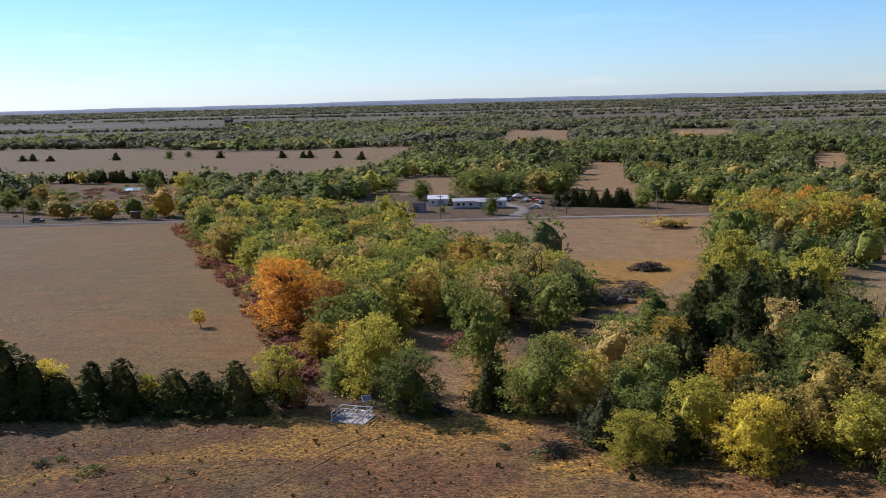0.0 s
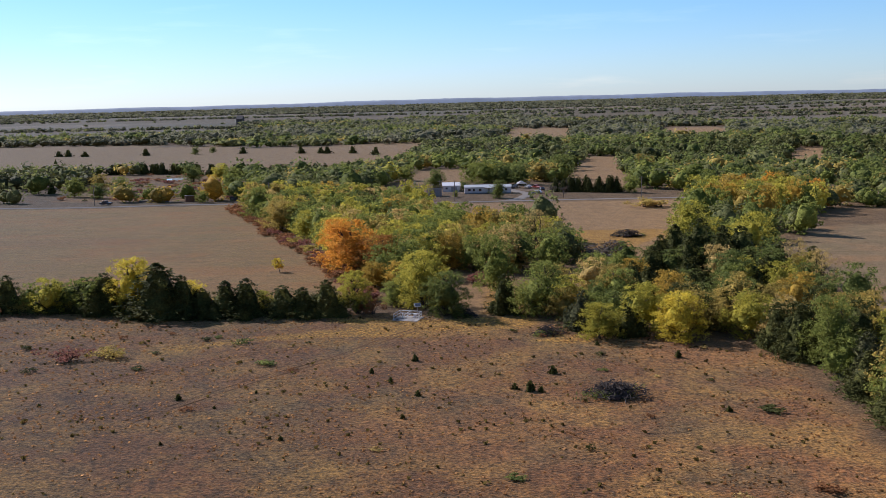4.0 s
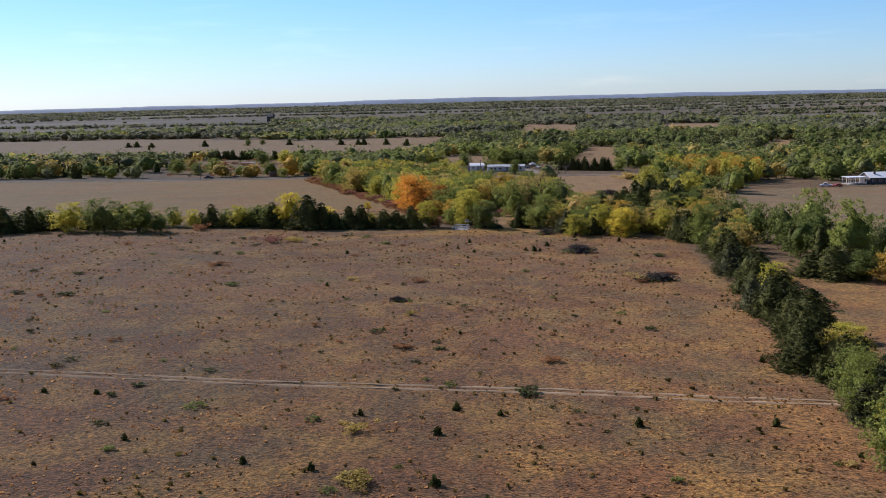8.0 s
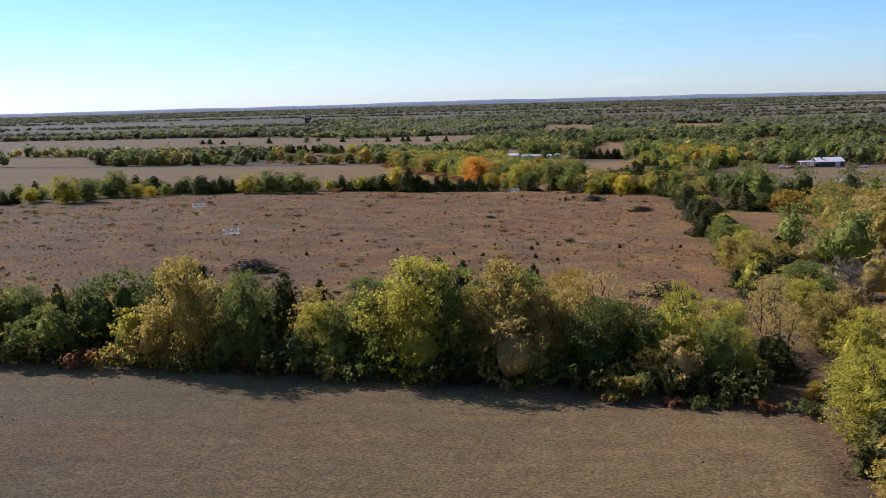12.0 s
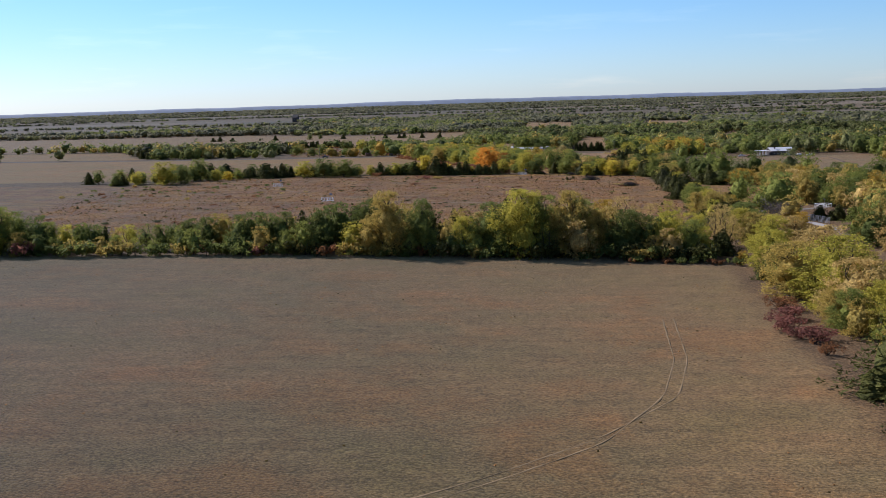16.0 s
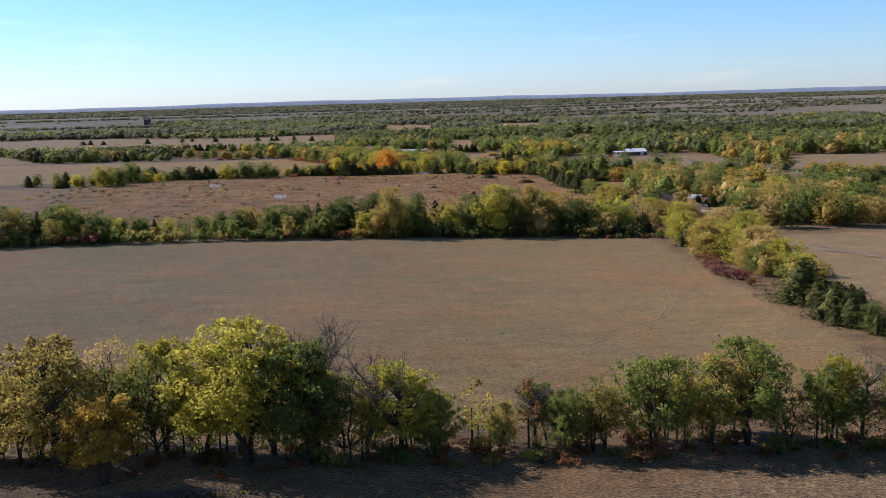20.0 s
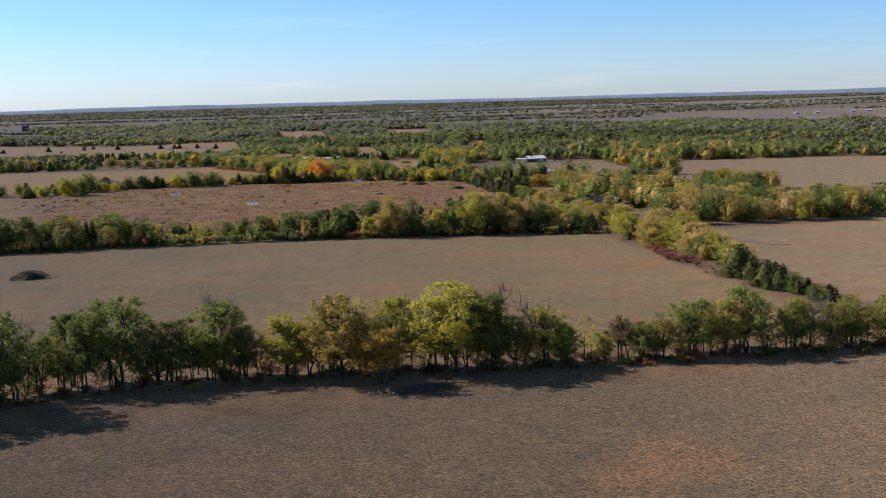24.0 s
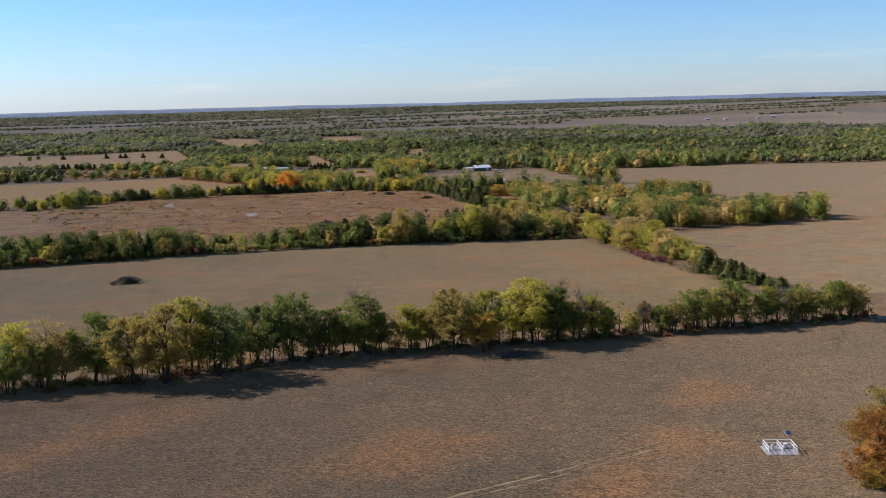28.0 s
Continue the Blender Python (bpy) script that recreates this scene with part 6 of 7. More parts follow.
# ---------------------------------------------------------------- brush piles
def brush_pile(x, y, long, wide, high, turn, label, sticks=150, seed=0):
    r = np.random.default_rng(900 + seed)
    root = thing("brush_pile", x, y, turn)
    paths = []
    for i in range(sticks):
        u, v_ = np.clip(r.normal(size=2) * 0.25, -0.5, 0.5)
        top = high * max(0.15, 1 - (u * u + v_ * v_) * 2.6)
        c = np.array([u * long, v_ * wide, r.random() ** 0.5 * top * 0.95 + 0.06])
        a, ln = r.random() * 2 * math.pi, (0.5 + 1.1 * r.random()) * (0.6 + 0.25 * high)
        d = np.array([math.cos(a), math.sin(a), r.normal() * 0.35]) * ln / 2
        p, q = c - d, c + d
        p[2], q[2] = max(p[2], 0.02), max(q[2], 0.02)
        paths.append(branch(r, p, q, 0.045 + 0.05 * r.random(), 0.015, 3, 0.07))
    v, f = tubes(paths, 4)
    tagged(part("brushwood", quick_mesh("brushwood", v, f), TWIG if seed in (7, 8, 10) else DEADWOOD, root), kind="stuff")
    n = 10 if long > 7 else 5
    u = r.normal(size=(n, 2)) * 0.20
    top = high * np.maximum(0.25, 1 - (u ** 2).sum(1) * 6)
    v, f = clumps(r, np.column_stack([u[:, 0] * long, u[:, 1] * wide, top * 0.22]), np.column_stack([np.full(n, long * 0.13), np.full(n, wide * 0.19), top * 0.52]), 20, 0.2)
    v[:, 2] = np.maximum(v[:, 2], -0.05)
    tagged(part("mound", quick_mesh("mound", v, f), TWIG if seed in (7, 8, 10) else DEADWOOD, root), kind="stuff")
    cs = [(r.normal() * long * 0.26, r.normal() * wide * 0.26, high * 0.22) for _ in range(12)]
    v, f = leaf_cloud(r, cs, [(long * 0.16, wide * 0.2, high * 0.35)] * 12, 40, 0.22, slim=0.3)
    v[:, 2] = np.clip(v[:, 2], 0, high)
    tagged(part("leaf_litter", quick_mesh("leaf_litter", v, f), LEAF["deep"], root), kind="stuff")
    tagged(root, label, "brush pile", "brush piles")


for i, (x, y, a, b_, h, turn) in enumerate(((-76, -108, 12, 6, 2.8, 5), (5, -138, 11, 6, 2.8, -5), (17, 71, 8, 5, 2.0, 0), (28, 29, 9, 4, 1.6, 10), (-179, -248, 9, 4, 2.3, 10), (12, 108.5, 5, 3, 1.6, 20),
                                            (-2, 124, 4, 3, 1.6, 0), (32, 198, 11, 8, 3.0, 40), (39, 205, 9, 7, 3.2, 10), (48, 236, 9, 5, 2.2, 0), (-110, -388.5, 16, 3, 0.9, 4), (-24, 6, 3, 2, 0.8, 0))):
    brush_pile(x, y, a, b_, h, turn, "heap of grey dead branches lying in dry grass", 320 if a > 7 else 130, i)

# ---------------------------------------------------------------- weeds and saplings in the rough pasture
for i, (x, y, h) in enumerate(((-10, 91, 1.5), (10, 83, 1.8), (-16, 84, 1.2), (-13, 79, 1.1), (6, 74, 2.0), (4, 75, 1.3), (7.5, 73.5, 1.2), (-9, 72, 1.2), (30, 92, 1.6), (-13, -63, 1.3), (-15, -72, 1.4), (-27, -83, 1.2),
                               (-34, -81, 1.1), (-8, -65, 1.0), (-48, -74, 1.1), (-24, -65, 1.1), (7, -69, 1.5), (22, -69, 1.4), (-15, -87, 1.5), (29, -40, 1.2), (-69, -82, 1.4), (-13, -62, 1.1), (27, -99, 1.0))):
    put("sapling", x, y, h * 0.8, h * 0.75, "cedar", "in the rough pasture", "pasture saplings")
prng = np.random.default_rng(31)
LOW = []
for i in range(330):
    x, y = prng.uniform(-200, 38), prng.uniform(-150, 112)
    if in_poly(x, y, FIELDS_ROUGH[0]) and clear_of(x, y, 1.0):
        h = 0.45 + 0.6 * prng.random() ** 2
        if i % 5:
            LOW.append((x, y, h * 0.8, h * (1.4 + 1.6 * prng.random()), pick(prng, {"deep": 3, "grey": 1, "russet": 1.5, "cedar": 4})))
        else:
            put("sapling", x, y, h, h * 1.1, "cedar", "in the rough pasture", "pasture saplings")
for i, (x, y, h, w, tint) in enumerate(((-63, 92, 2.2, 7, "red"), (-91, 123, 2.2, 6, "russet"), (-68, 51, 1.0, 5, "russet"), (-23, -86, 1.2, 3.4, "olive"), (-21, -7, 1.0, 3, "olive"), (-57, 95, 1.6, 6, "olive"), (63, -18, 1.6, 4, "deep"),
                                        (69, -19, 1.8, 5, "russet"), (54, -35, 1.2, 3, "deep"), (74, -19, 2.0, 5, "olive"), (-19, 127, 3.0, 5, "russet"), (1, 159, 3.0, 5, "red"), (-24, -71, 1.1, 4, "olive"), (26, 31, 1.4, 7, "grey"),
                                        (70, 321, 3.6, 14, "olive"), (75, 319, 3.0, 9, "grey"))):
    put("shrub", x, y, h, w, tint, "in dry grass", "pasture bushes")
for i in range(46):
    x, y = prng.uniform(-215, -120), prng.uniform(-30, 66)
    if in_poly(x, y, FIELDS_ROUGH[0]):
        h = 0.6 + 0.9 * prng.random()
        LOW.append((x, y, h, h * 1.7, pick(prng, {"deep": 4, "olive": 1, "russet": 1})))
wood("low_bushes", LOW, "shrub_far", "low dark and russet bushes dotted over the rough pasture", "bushes")


def tufts(name, n, x0, x1, y0, y1, inside, colours, hi, label, seed, quads=2):
    """Grass clumps as crossed blades, one mesh."""
    r = np.random.default_rng(seed)
    x, y = r.uniform(x0, x1, n), r.uniform(y0, y1, n)
    ok = np.zeros(n, bool)
    for p in inside:
        ok |= soft_poly(x, y, p, 0.01) > 0.5
    clump = np.sin(x / 7.3 + 2 * np.sin(y / 11)) * np.sin(y / 6.1 + 1.7 * np.sin(x / 13))
    ok &= r.random(n) < 0.55 + 0.45 * clump
    x, y = x[ok], y[ok]
    k = len(x)
    v = []
    h = hi * (0.5 + 0.8 * r.random(k) ** 2)
    w = h * (0.55 + 0.5 * r.random(k))
    z = gz(x, y) - 0.03
    a0 = r.random(k) * math.pi
    for q in range(quads):
        a = a0 + q * math.pi / quads
        dx, dy = np.cos(a) * w, np.sin(a) * w
        lx, ly = r.normal(size=k) * h * 0.35, r.normal(size=k) * h * 0.35
        v.append(np.stack([np.column_stack([x - dx * 0.6, y - dy * 0.6, z]), np.column_stack([x + dx * 0.6, y + dy * 0.6, z]),
                           np.column_stack([x + dx + lx, y + dy + ly, z + h * 0.8]), np.column_stack([x - dx * 0.8 + lx, y - dy * 0.8 + ly, z + h])], 1))
    v = np.concatenate(v, 1).reshape(-1, 3)
    me = quick_mesh(name, v, np.arange(len(v)).reshape(-1, 4))
    for c in colours:
        me.materials.append(c)
    me.polygons.foreach_set("material_index", np.repeat(r.integers(0, len(colours), k), quads).astype(np.int32))
    return tagged(new(name, me), label, "grass", kind="stuff")


STRAW = leaf_material("dry_straw", (0.150, 0.098, 0.050), (0.240, 0.158, 0.082), 0.55, 0.7)
DRY_TUFT = leaf_material("dry_tufts", (0.110, 0.066, 0.036), (0.160, 0.100, 0.054), 0.55, 0.7)
RUSTY_GRASS = leaf_material("rusty_bluestem", (0.118, 0.070, 0.034), (0.180, 0.110, 0.052), 0.55, 0.7)
WEED = leaf_material("weed_green", (0.036, 0.034, 0.013), (0.075, 0.063, 0.023), 0.4, 0.7)
tufts("rough_pasture_grass", 90000, -190, 45, -185, 125, [FIELDS_ROUGH[0]], [RUSTY_GRASS, STRAW, DRY_TUFT], 0.20, "tufted rusty brown bluestem grass", 41)
tufts("pasture_weeds", 9000, -200, 45, -185, 125, [FIELDS_ROUGH[0]], [WEED], 0.34, "scattered dark weeds in the rough pasture", 42, 2)
tufts("dry_field_grass", 34000, -250, 0, -480, -384, [[(-260, -382), (-110, -388), (0, -400), (0, -480), (-260, -480)]], [DRY_TUFT], 0.13, "short dry tufted grass", 43)
tufts("field_clods", 3000, -240, 0, -368, -196, [FIELDS_MOWN[0]], [WEED, STRAW, STRAW], 0.15, "scattered tufts and clods in the mown field", 44)
tufts("hay_field_tufts", 3400, -190, -20, 140, 340, [FIELDS_HAY[0]], [STRAW, STRAW, LEAF["olive"]], 0.13, "scattered green and straw tufts in the hay field", 45)

# ---------------------------------------------------------------- the farmstead by the road
def window(parent, x, y, z, w, h, side=-1):
    """A window on a wall that faces the road: frame with a pane set back in it."""
    fr = part("window", boxes((w + 0.16, 0.06, 0.08, x, y + side * 0.02, z + h / 2 + 0.04), (w + 0.16, 0.06, 0.08, x, y + side * 0.02, z - h / 2 - 0.04),
                              (0.08, 0.06, h, x - w / 2 - 0.04, y + side * 0.02, z), (0.08, 0.06, h, x + w / 2 + 0.04, y + side * 0.02, z)), WHITE_SIDING, parent)
    part("pane", boxes((w, 0.03, h, x, y + side * 0.012, z)), DARK_GLASS, fr)


def gable(w, d, eave, ridge, over=0.35, thick=0.14):
    """Walls and roof of a plain gabled building that runs along x, as two bmeshes."""
    hd = d / 2
    walls = prism([(-hd, 0), (hd, 0), (hd, eave), (0, ridge), (-hd, eave)], w)
    s = (ridge - eave) / hd
    o = hd + over
    roof = prism([(-o, eave - s * over + 0.02), (0, ridge + 0.02), (o, eave - s * over + 0.02), (o, eave - s * over + thick), (0, ridge + thick + 0.03), (-o, eave - s * over + thick)], w + 2 * over)
    return walls, roof


def mobile_home():
    root = thing("mobile_home", 13.5, 389, 0)
    walls, roof = gable(20.5, 5.0, 2.9, 3.7, 0.25)
    part("wall", walls, WHITE_SIDING, root)
    part("roof", roof, METAL_ROOF, root, "pale metal roof")
    part("skirting", boxes((20.6, 5.08, 0.55, 0, 0, 0.27)), GREY_SIDING, root)
    for x, w in ((-8.2, 1.2), (-6.2, 0.9), (-3.4, 1.1), (4.5, 1.2), (8.0, 1.0)):
        window(root, x, -2.5, 1.75, w, 1.0)
    d = part("door", boxes((0.95, 0.06, 2.0, 0.4, -2.53, 1.55)), GREY_SIDING, root)
    part("handle", boxes((0.06, 0.08, 0.12, 0.75, -2.6, 1.5)), STEEL, d)
    pr = part("porch_roof", boxes((4.2, 2.2, 0.12, 0.6, -3.6, 2.75)), METAL_ROOF, root)
    for x in (-1.3, 2.5):
        part("post", boxes((0.12, 0.12, 2.2, x, -4.55, 1.6)), WHITE_SIDING, pr)
    part("porch_deck", boxes((4.2, 2.2, 0.14, 0.6, -3.6, 0.48), (1.2, 0.5, 0.24, 0.4, -4.9, 0.14)), GREY_WOOD, root)
    tagged(root, "long white mobile home with a pale metal roof", "house")


def shed(x, y, w, d, h, wall, roof_mat, label, turn=0, name="shed"):
    root = thing(name, x, y, turn)
    part("wall", prism([(-d / 2, 0), (d / 2, 0), (d / 2, h * 0.78), (-d / 2, h)], w), wall, root)
    s = h * 0.22 / d
    part("roof", prism([(-d / 2 - 0.3, h + s * 0.3 + 0.02), (d / 2 + 0.3, h * 0.78 - s * 0.3 + 0.02), (d / 2 + 0.3, h * 0.78 - s * 0.3 + 0.14), (-d / 2 - 0.3, h + s * 0.3 + 0.14)], w + 0.5), roof_mat, root)
    part("door", boxes((w * 0.35, 0.06, h * 0.62, -w * 0.15, -d / 2 - 0.03, h * 0.32)), GREY_WOOD, root)
    tagged(root, label, "shed")


def outbuilding():
    root = thing("outbuilding", -2.5, 402, 0)
    walls, roof = gable(8.0, 7.0, 2.8, 3.9, 0.3)
    part("wall", walls, WHITE_SIDING, root)
    part("roof", roof, WHITE_ROOF, root)
    part("door", boxes((2.6, 0.08, 2.3, 1.2, -3.54, 1.16)), GREY_SIDING, root)
    window(root, -2.2, -3.5, 1.6, 0.9, 0.8)
    tagged(root, "white outbuilding with a pale ribbed metal roof", "outbuilding")


def gazebo(x, y):
    root = thing("canopy", x, y, 10)
    bm = bmesh.new()
    bmesh.ops.create_cone(bm, cap_ends=True, segments=4, radius1=3.0, radius2=0.15, depth=1.3, matrix=Matrix.Translation((0, 0, 3.05)) @ Matrix.Rotation(radians(45), 4, "Z"))
    part("cover", bm, GREY_SIDING, root)
    for sx in (-1.9, 1.9):
        for sy in (-1.9, 1.9):
            part("leg", rod((sx, sy, -0.02), (sx, sy, 2.45), 0.06), STEEL, root)
    tagged(root, "pale grey pointed yard canopy on four legs", "canopy")


def car(x, y, turn, colour, pickup=False):
    root = thing("pickup_truck" if pickup else "car", x, y, turn)
    if pickup:
        prof = [(-2.6, 0.45), (2.6, 0.45), (2.6, 0.95), (1.5, 1.10), (0.9, 1.75), (-0.5, 1.78), (-0.7, 1.12), (-2.6, 1.10)]
    else:
        prof = [(-2.2, 0.35), (2.2, 0.35), (2.2, 0.78), (1.1, 0.92), (0.5, 1.42), (-1.1, 1.45), (-1.9, 0.98), (-2.2, 0.9)]
    bm = prism([(a, z) for a, z in prof], 1.75)
    bmesh.ops.bevel(bm, geom=bm.edges[:], offset=0.06, segments=1, affect="EDGES")
    body = part("body", bm, PAINTS[colour], root)
    top = 1.62 if pickup else 1.30
    part("side_window", boxes((1.77, 1.1, 0.34, 0, 0.15 if pickup else -0.3, top - 0.22)), DARK_GLASS, body)
    for sx in (-0.82, 0.82):
        for sy in (-1.45, 1.45):
            w = part("wheel", rod((sx - 0.11, sy, 0.34), (sx + 0.11, sy, 0.34), 0.34, 14), TYRE, root)
            part("rim", rod((sx - 0.12, sy, 0.34), (sx + 0.12, sy, 0.34), 0.19, 10), STEEL, w)
    tagged(root, f"{colour} {'pickup truck' if pickup else 'car'} parked in the farmyard", "truck" if pickup else "car", "parked vehicles")


def utility_pole(x, y, h):
    root = thing("utility_pole", x, y, 0)
    part("pole", rod((0, 0, -0.1), (0, 0, h), 0.15, 8), GREY_WOOD, root)
    part("crossarm", boxes((2.2, 0.12, 0.14, 0, 0.1, h - 0.6)), GREY_WOOD, root)
    for dx in (-0.95, 0.0, 0.95):
        part("insulator", rod((dx, 0.1, h - 0.53), (dx, 0.1, h - 0.35), 0.05, 6), STEEL, root)
    tagged(root, "weathered wooden utility pole beside the road", "pole", "utility poles")


mobile_home()
outbuilding()
shed(-10, 378, 6.2, 4.2, 3.5, GREY_SIDING, METAL_ROOF, "grey sided shed with a sloping metal roof")
shed(-17, 384, 3.6, 3.0, 2.6, BROWN_WALL, METAL_ROOF, "small dark brown lean-to shed", 8)
shed(-32, 381, 4.4, 3.2, 2.4, GREY_WOOD, RUST, "low weathered shed with a rusty roof", -6)
gazebo(30, 410)
for x, y, turn, col, pk in ((25, 411, 70, "dark", True), (33.5, 413, 20, "silver", False), (28, 417, -15, "dark", False), (37, 409, 40, "red", True), (35, 384, 60, "white", False), (-22, 374, 30, "dark", True), (38.5, 400, 10, "dark", False)):
    car(x, y, turn, col, pk)
for x, y, h in ((-1.5, 353, 8.5), (-7.5, 371, 7.5), (-150, 356, 8.5), (-78, 357, 8.5), (76, 359, 8.5), (-232, 357, 8.5)):
    utility_pole(x, y, h)


def fence_line(pts, name, label, high=1.2, step=4.0):
    """Field fence: posts with two wires."""
    root = thing(name, pts[0][0], pts[0][1])
    ox, oy = pts[0]
    oz = float(gz(ox, oy))
    prev = None
    for (ax, ay), (bx, by) in zip(pts, pts[1:]):
        k = max(1, int(math.hypot(bx - ax, by - ay) / step))
        for i in range(k + 1):
            x, y = ax + (bx - ax) * i / k, ay + (by - ay) * i / k
            z = float(gz(x, y)) - oz
            part("post", rod((x - ox, y - oy, z - 0.1), (x - ox, y - oy, z + high), 0.055, 5), GREY_WOOD, root)
            if prev:
                for f in (0.5, 0.92):
                    part("wire", rod((prev[0] - ox, prev[1] - oy, prev[2] + high * f), (x - ox, y - oy, z + high * f), 0.012, 3), STEEL, root)
            prev = (x, y, z)
    tagged(root, label, "fence", "field fences")


fence_line([(-120, -375), (-60, -381), (-20, -388)], "field_fence", "wire field fence on weathered posts under the hedgerow", 1.2, 4.5)
fence_line([(1.5, 128), (3.5, 127.6), (5, 127.4)], "gate_fence", "short pale post fence at the corridor opening", 1.2, 1.2)


def pipe_gate(x, y, turn):
    root = thing("pipe_gate", x, y, turn)
    for sx in (-2.2, 0.0, 2.2):
        part("post", rod((sx, 0, -0.05), (sx, 0, 1.45), 0.07), STEEL, root)
    for z in (0.35, 0.65, 0.95, 1.25):
        part("rail", rod((-2.2, 0, z), (2.2, 0, z), 0.04), STEEL, root)
    tagged(root, "galvanised pipe gate at the end of the hedgerow", "gate", "pipe gates")


pipe_gate(-14, -394, -10)
pipe_gate(-9.2, -395.5, -16)

# trees about the farm
YARD_TREES = [
    (17, 364, 8.0, 6.0, "mid", "deep"), (3.5, 399, 5.0, 7.0, "mid", "deep"), (-10, 424, 9.0, 12, "mid", "deep"), (-26, 468, 8.5, 10, "mid", "green"), (14, 440, 12, 15, "mid", "green"), (23, 436, 11, 14, "mid", "deep"),
    (31, 432, 11, 14, "mid", "deep"), (8, 452, 10, 13, "mid", "green"), (54, 466, 13, 17, "mid", "deep"), (106, 506, 10, 12, "mid", "olive"), (75, 381, 7.5, 9, "mid", "green"), (-1, 372, 3, 2.4, "mid", "green"),
    (44, 362, 5, 4, "bare", "grey"), (41, 376, 4.5, 4, "bare", "grey"),
]
for x, y, h, w, kind, tint in YARD_TREES:
    put(kind, x, y, h, w, tint, "in the farmyard", "farmyard trees")
yr = np.random.default_rng(61)
for x, y in along([(43, 392), (58, 387), (72, 383)], 2.3, 0.5, yr):
    put("cedar", x, y, 6 + 2 * yr.random(), 5.2, "cedar", "in a windbreak row", "cedar windbreak")
# trees, bushes and junk in the scrub west of the wood
SCRUB_TREES = [(-174, 399, 9, 11, "mid", "green"), (-160, 390, 7, 8, "mid", "deep"), (-154, 402, 9, 12, "mid", "green"), (-107, 363, 5, 6, "mid", "green"), (-100, 384, 7, 8, "mid", "green"), (-142, 487, 9, 12, "mid", "deep"),
               (-118, 470, 9, 12, "mid", "green"), (-130, 500, 9, 11, "mid", "lime"), (-110, 430, 8, 10, "mid", "green"), (-176, 440, 8, 11, "mid", "olive"), (-44.6, 178.0, 3.4, 3.0, "tall", "yellow")]
for x, y, h, w, kind, tint in SCRUB_TREES:
    put(kind, x, y, h, w, tint, "standing in scrub and dry grass", "scrub trees")
BRAMBLE = []
for i in range(130):
    x, y = yr.uniform(-180, -95), yr.uniform(372, 540)
    if in_poly(x, y, FIELDS_ROUGH[1]) and clear_of(x, y, 0.8):
        h = 1.0 + 1.2 * yr.random()
        BRAMBLE.append((x, y, h, h * 2.2, pick(yr, {"russet": 5, "red": 2, "deep": 2.5, "cedar": 1})))
wood("scrub_bushes", BRAMBLE, "shrub_far", "russet and reddish bushes in the scrub", "bushes")
pr_ = []
for i in range(24):
    a = i * math.pi / 12
    pr_.append((-156 + 6 * math.cos(a) * (1 + 0.08 * math.sin(3 * a)), 506 + 10 * math.sin(a)))
bm = bmesh.new()
zp = max(float(gz(x, y)) for x, y in pr_) + 0.03
bm.faces.new([bm.verts.new((x, y, zp)) for x, y in pr_])
me = bpy.data.meshes.new("pond")
bm.to_mesh(me)
bm.free()
me.materials.append(WATER)
tagged(new("pond", me), "small bright farm pond in the scrub", "water", kind="structure")
tank = thing("stock_tank", -114, 369)
part("shell", rod((0, 0, -0.05), (0, 0, 2.5), 2.0, 20), RUST, tank)
part("lid", rod((0, 0, 2.5), (0, 0, 2.62), 2.06, 20), GREY_WOOD, tank)
tagged(tank, "brown rusty steel stock tank with a flat lid", "tank")
for k, (x, y) in enumerate(((-125, 368), (-129, 369), (-133, 368.5))):
    pile = thing("timber_pile", x, y, 4)
    for j in range(9):
        part("log", rod((-2.2, (j % 5) * 0.42 - 0.85, 0.2 + 0.36 * (j // 5)), (2.2, (j % 5) * 0.42 - 0.8, 0.2 + 0.36 * (j // 5)), 0.2, 7), GREY_WOOD, pile)
    tagged(pile, "stack of grey weathered timber beside the road", "timber", "timber piles")
shed(-96, 372, 3.0, 2.2, 1.7, BROWN_WALL, GREY_WOOD, "low dark shed in the scrub", 5)
car(-146, 358, 80, "dark", True)


# ---------------------------------------------------------------- the white barn and its open porch
def white_barn():
    root = thing("barn", 176, 277, 4)
    walls, roof = gable(15.5, 10, 3.0, 5.0, 0.5)
    part("wall", walls, BROWN_WALL, root, "dark brown barn wall")
    part("roof", roof, WHITE_ROOF, root, "bright white metal roof")
    part("door", boxes((3.0, 0.1, 2.6, 4.0, -5.05, 1.3)), WHITE_SIDING, root)
    for x in (-6, -3, 0.0):
        window(root, x, -5.0, 1.7, 1.1, 1.0)
    part("chimney", boxes((0.8, 0.8, 1.2, -4.4, -2.0, 5.0)), BROWN_WALL, root)
    tagged(root, "dark barn with a bright white metal roof", "barn")
    po = thing("open_porch", 162.8, 274, 4)
    part("roof", boxes((8.6, 7, 0.2, 0, 0, 3.2)), WHITE_ROOF, po)
    for sx in (-4.0, -2.0, 0.0, 2.0, 4.0):
        for sy in (-3.3, 3.3):
            part("post", boxes((0.18, 0.18, 3.1, sx, sy, 1.55)), WHITE_SIDING, po)
    part("rail", boxes((8.0, 0.08, 0.12, 0, -3.3, 1.0)), WHITE_SIDING, po)
    part("deck", boxes((8.6, 7, 0.3, 0, 0, 0.1)), CONCRETE, po)
    tagged(po, "white open-sided porch with square posts beside the barn", "porch")


white_barn()
car(146, 262, 70, "white", True)
car(150, 260, 95, "red", False)
for x, y in ((184, 262), (190, 258)):
    car(x, y, 60, "white", False)

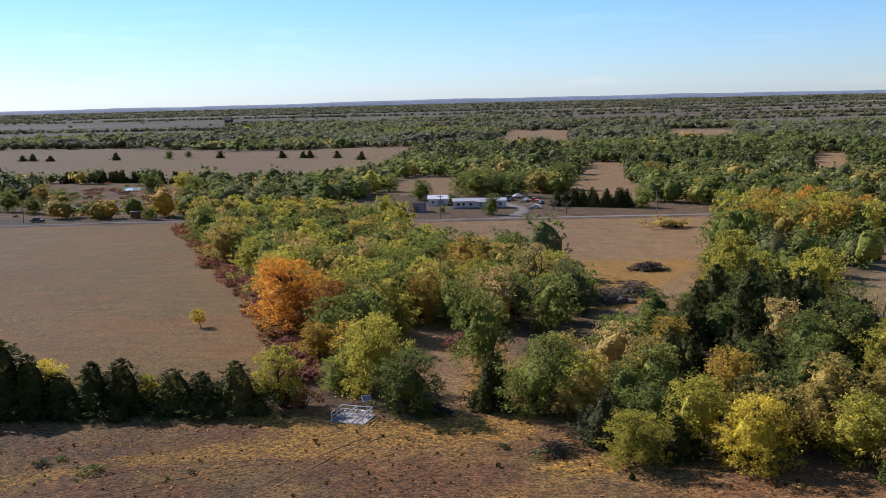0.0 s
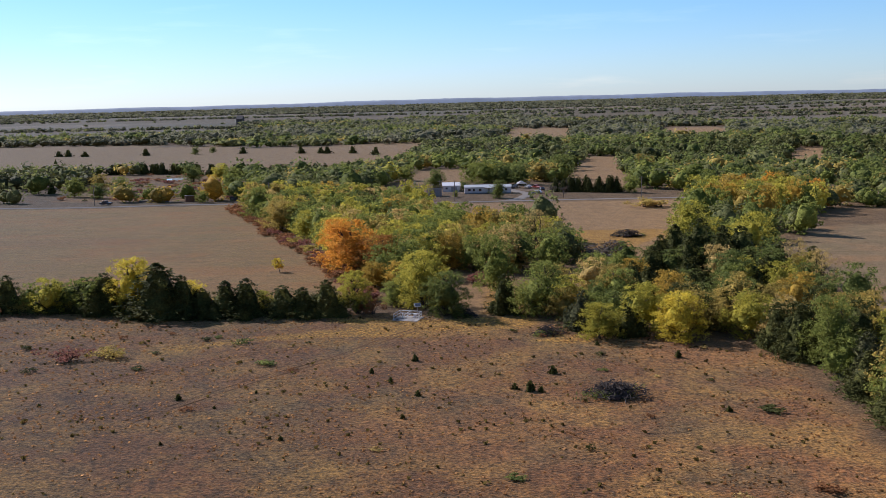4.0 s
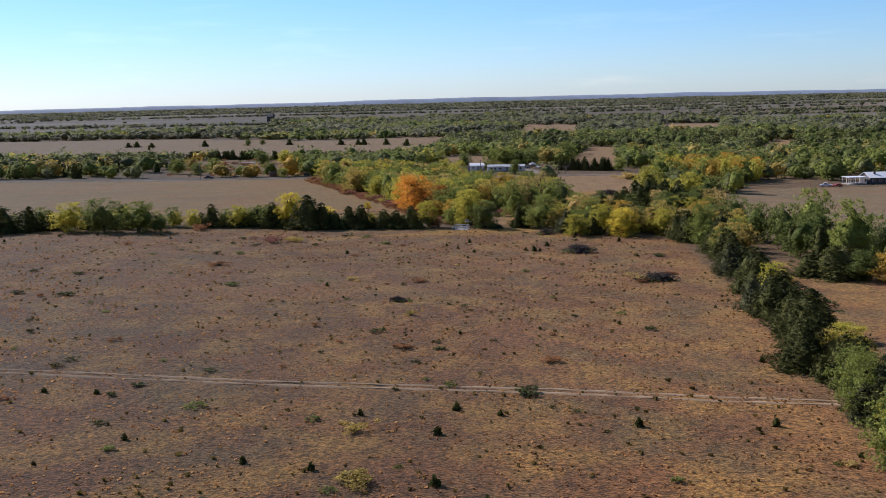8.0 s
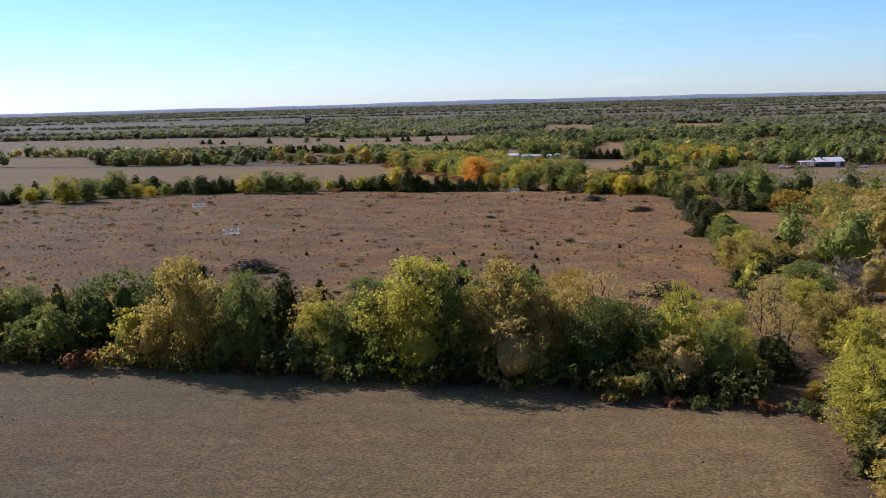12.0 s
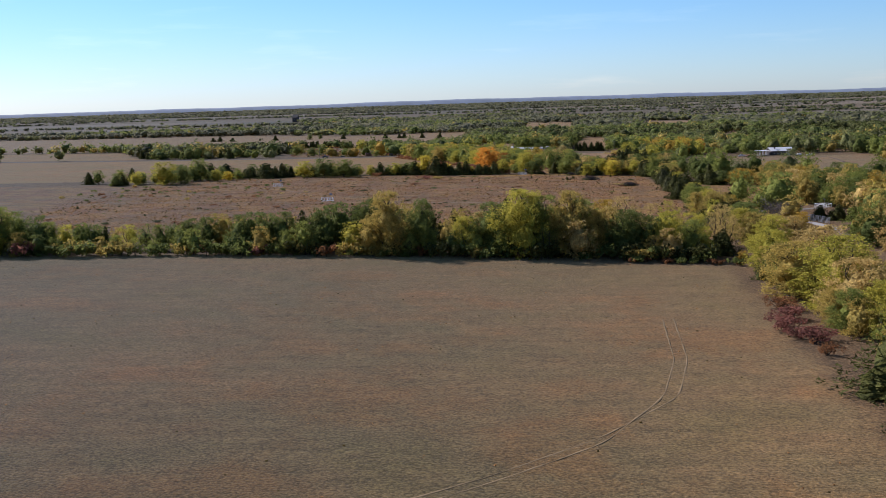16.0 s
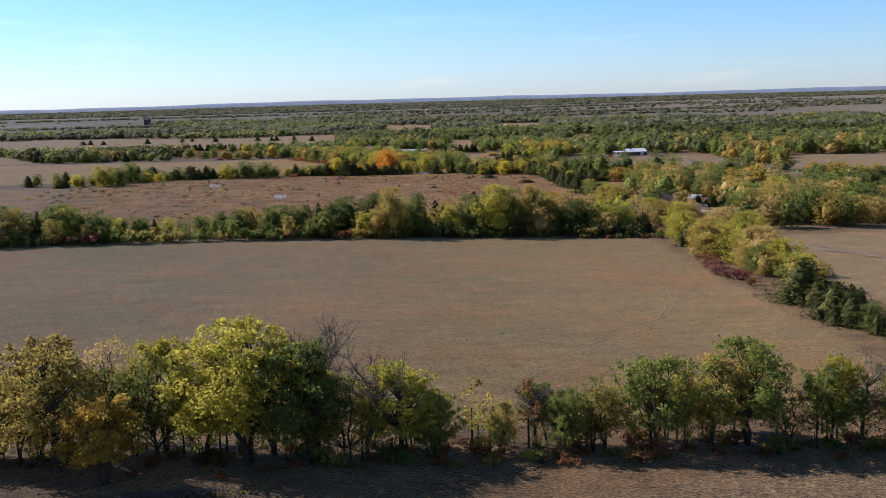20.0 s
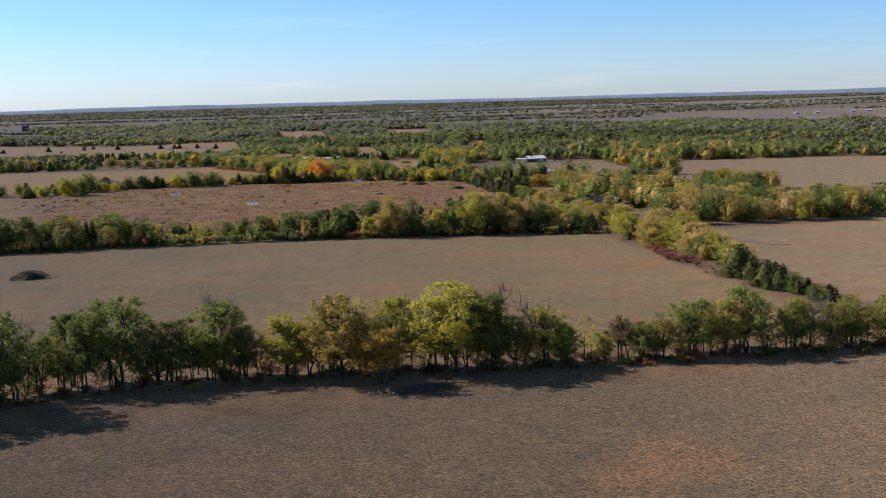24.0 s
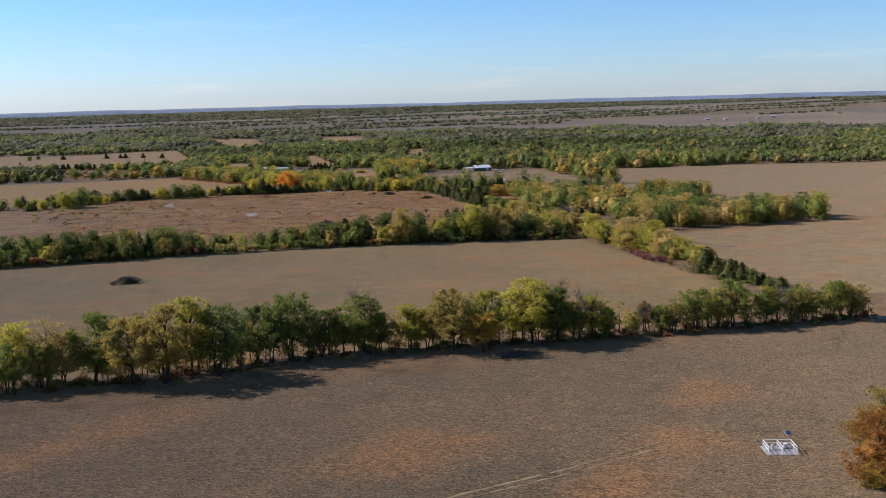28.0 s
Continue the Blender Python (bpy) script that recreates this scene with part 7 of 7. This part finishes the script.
# ---------------------------------------------------------------- far buildings, fields' trees and the far ridge
tr = np.random.default_rng(91)
def far_building(x, y, w, d, h, wall, roof_mat, label, name="house"):
    root = thing(name, x, y, tr.uniform(-25, 25))
    walls, roof = gable(w, d, h * 0.65, h, 0.4)
    part("wall", walls, wall, root)
    part("roof", roof, roof_mat, root)
    for k in (-0.3, 0.0, 0.3):
        window(root, k * w, -d / 2, h * 0.35, 1.2, 1.2)
    tagged(root, label, name, "far buildings")


for k in range(15):
    x, y = 1440 + tr.normal() * 90, 1980 + tr.normal() * 90
    far_building(x, y, tr.uniform(5, 9), tr.uniform(4, 6), tr.uniform(2.6, 3.6), GREY_SIDING, METAL_ROOF, "pale house of a distant small town")
for k in range(4):
    x, y = 1275 + tr.normal() * 70, 1351 + tr.normal() * 25
    far_building(x, y, tr.uniform(8, 13), 7, 4, GREY_SIDING, METAL_ROOF, "pale farm building far across the plain")
far_building(-384, 1820, 12, 10, 17, BROWN_WALL, BROWN_WALL, "tall dark grain elevator on the plain", "grain_elevator")
far_building(-443, 1111, 10, 8, 5, WHITE_SIDING, WHITE_ROOF, "white farmhouse among far trees")
for x, y in ((-333, 798), (-324, 796), (-308, 791), (-257, 791), (-216, 794), (-206, 815), (-176, 797), (-125, 781), (-108, 776), (-102, 772), (-81, 767), (-60, 738)):
    put("cedar_far" if x not in (-206, -216) else "mid", x, y, 5 + 2.5 * tr.random(), 7.5, "cedar" if x not in (-206, -216) else "deep", "standing alone in a far field", "far field trees")


def far_ridge(name, radius, low, high, mat, label, seed):
    """A long wooded rise on the horizon, with an uneven crest."""
    r = np.random.default_rng(seed)
    az = np.radians(np.arange(-45, 66, 0.25))
    crest = low + (high - low) * (0.5 + 0.25 * np.sin(az * 9 + seed) + 0.15 * np.sin(az * 23 + 2 * seed) + 0.10 * np.sin(az * 61)) + r.random(len(az)) * 1.3
    rows = []
    for dr, f in ((-60, 0.0), (-25, 0.7), (0, 1.0), (60, 0.0)):
        x, y = (radius + dr) * np.sin(az) - 60, (radius + dr) * np.cos(az) - 100
        rows.append(np.column_stack([x, y, gz(x, y) - 2 + (crest + 2) * f]))
    k = len(az)
    i = np.arange(4 * k).reshape(4, k)
    f = np.stack([i[:-1, :-1], i[:-1, 1:], i[1:, 1:], i[1:, :-1]], -1).reshape(-1, 4)
    me = quick_mesh(name, np.vstack(rows), f)
    me.materials.append(mat)
    tagged(new(name, me), label, "backdrop", kind="structure")


# aerial haze painted as a blue-grey base colour, plus a faint added glow
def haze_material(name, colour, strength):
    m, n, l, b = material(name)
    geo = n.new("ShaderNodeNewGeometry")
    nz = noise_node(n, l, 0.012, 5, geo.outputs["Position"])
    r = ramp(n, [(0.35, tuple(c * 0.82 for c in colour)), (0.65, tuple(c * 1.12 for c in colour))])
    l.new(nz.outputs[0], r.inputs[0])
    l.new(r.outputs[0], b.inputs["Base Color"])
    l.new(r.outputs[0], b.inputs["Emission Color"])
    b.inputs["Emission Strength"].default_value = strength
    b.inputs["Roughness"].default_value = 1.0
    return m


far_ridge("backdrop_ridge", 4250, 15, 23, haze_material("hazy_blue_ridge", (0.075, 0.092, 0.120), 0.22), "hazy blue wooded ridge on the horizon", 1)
put("full", -95.8, -476.6, 9.6, 10.4, "rust", "at the edge of the dry field", "near field trees")
put("full", -98.8, -477.6, 3.3, 4.6, "gold", "at the edge of the dry field", "near field trees")
put("full", -88.6, -469.2, 10.5, 8.5, "olive", "at the edge of the dry field", "near field trees")
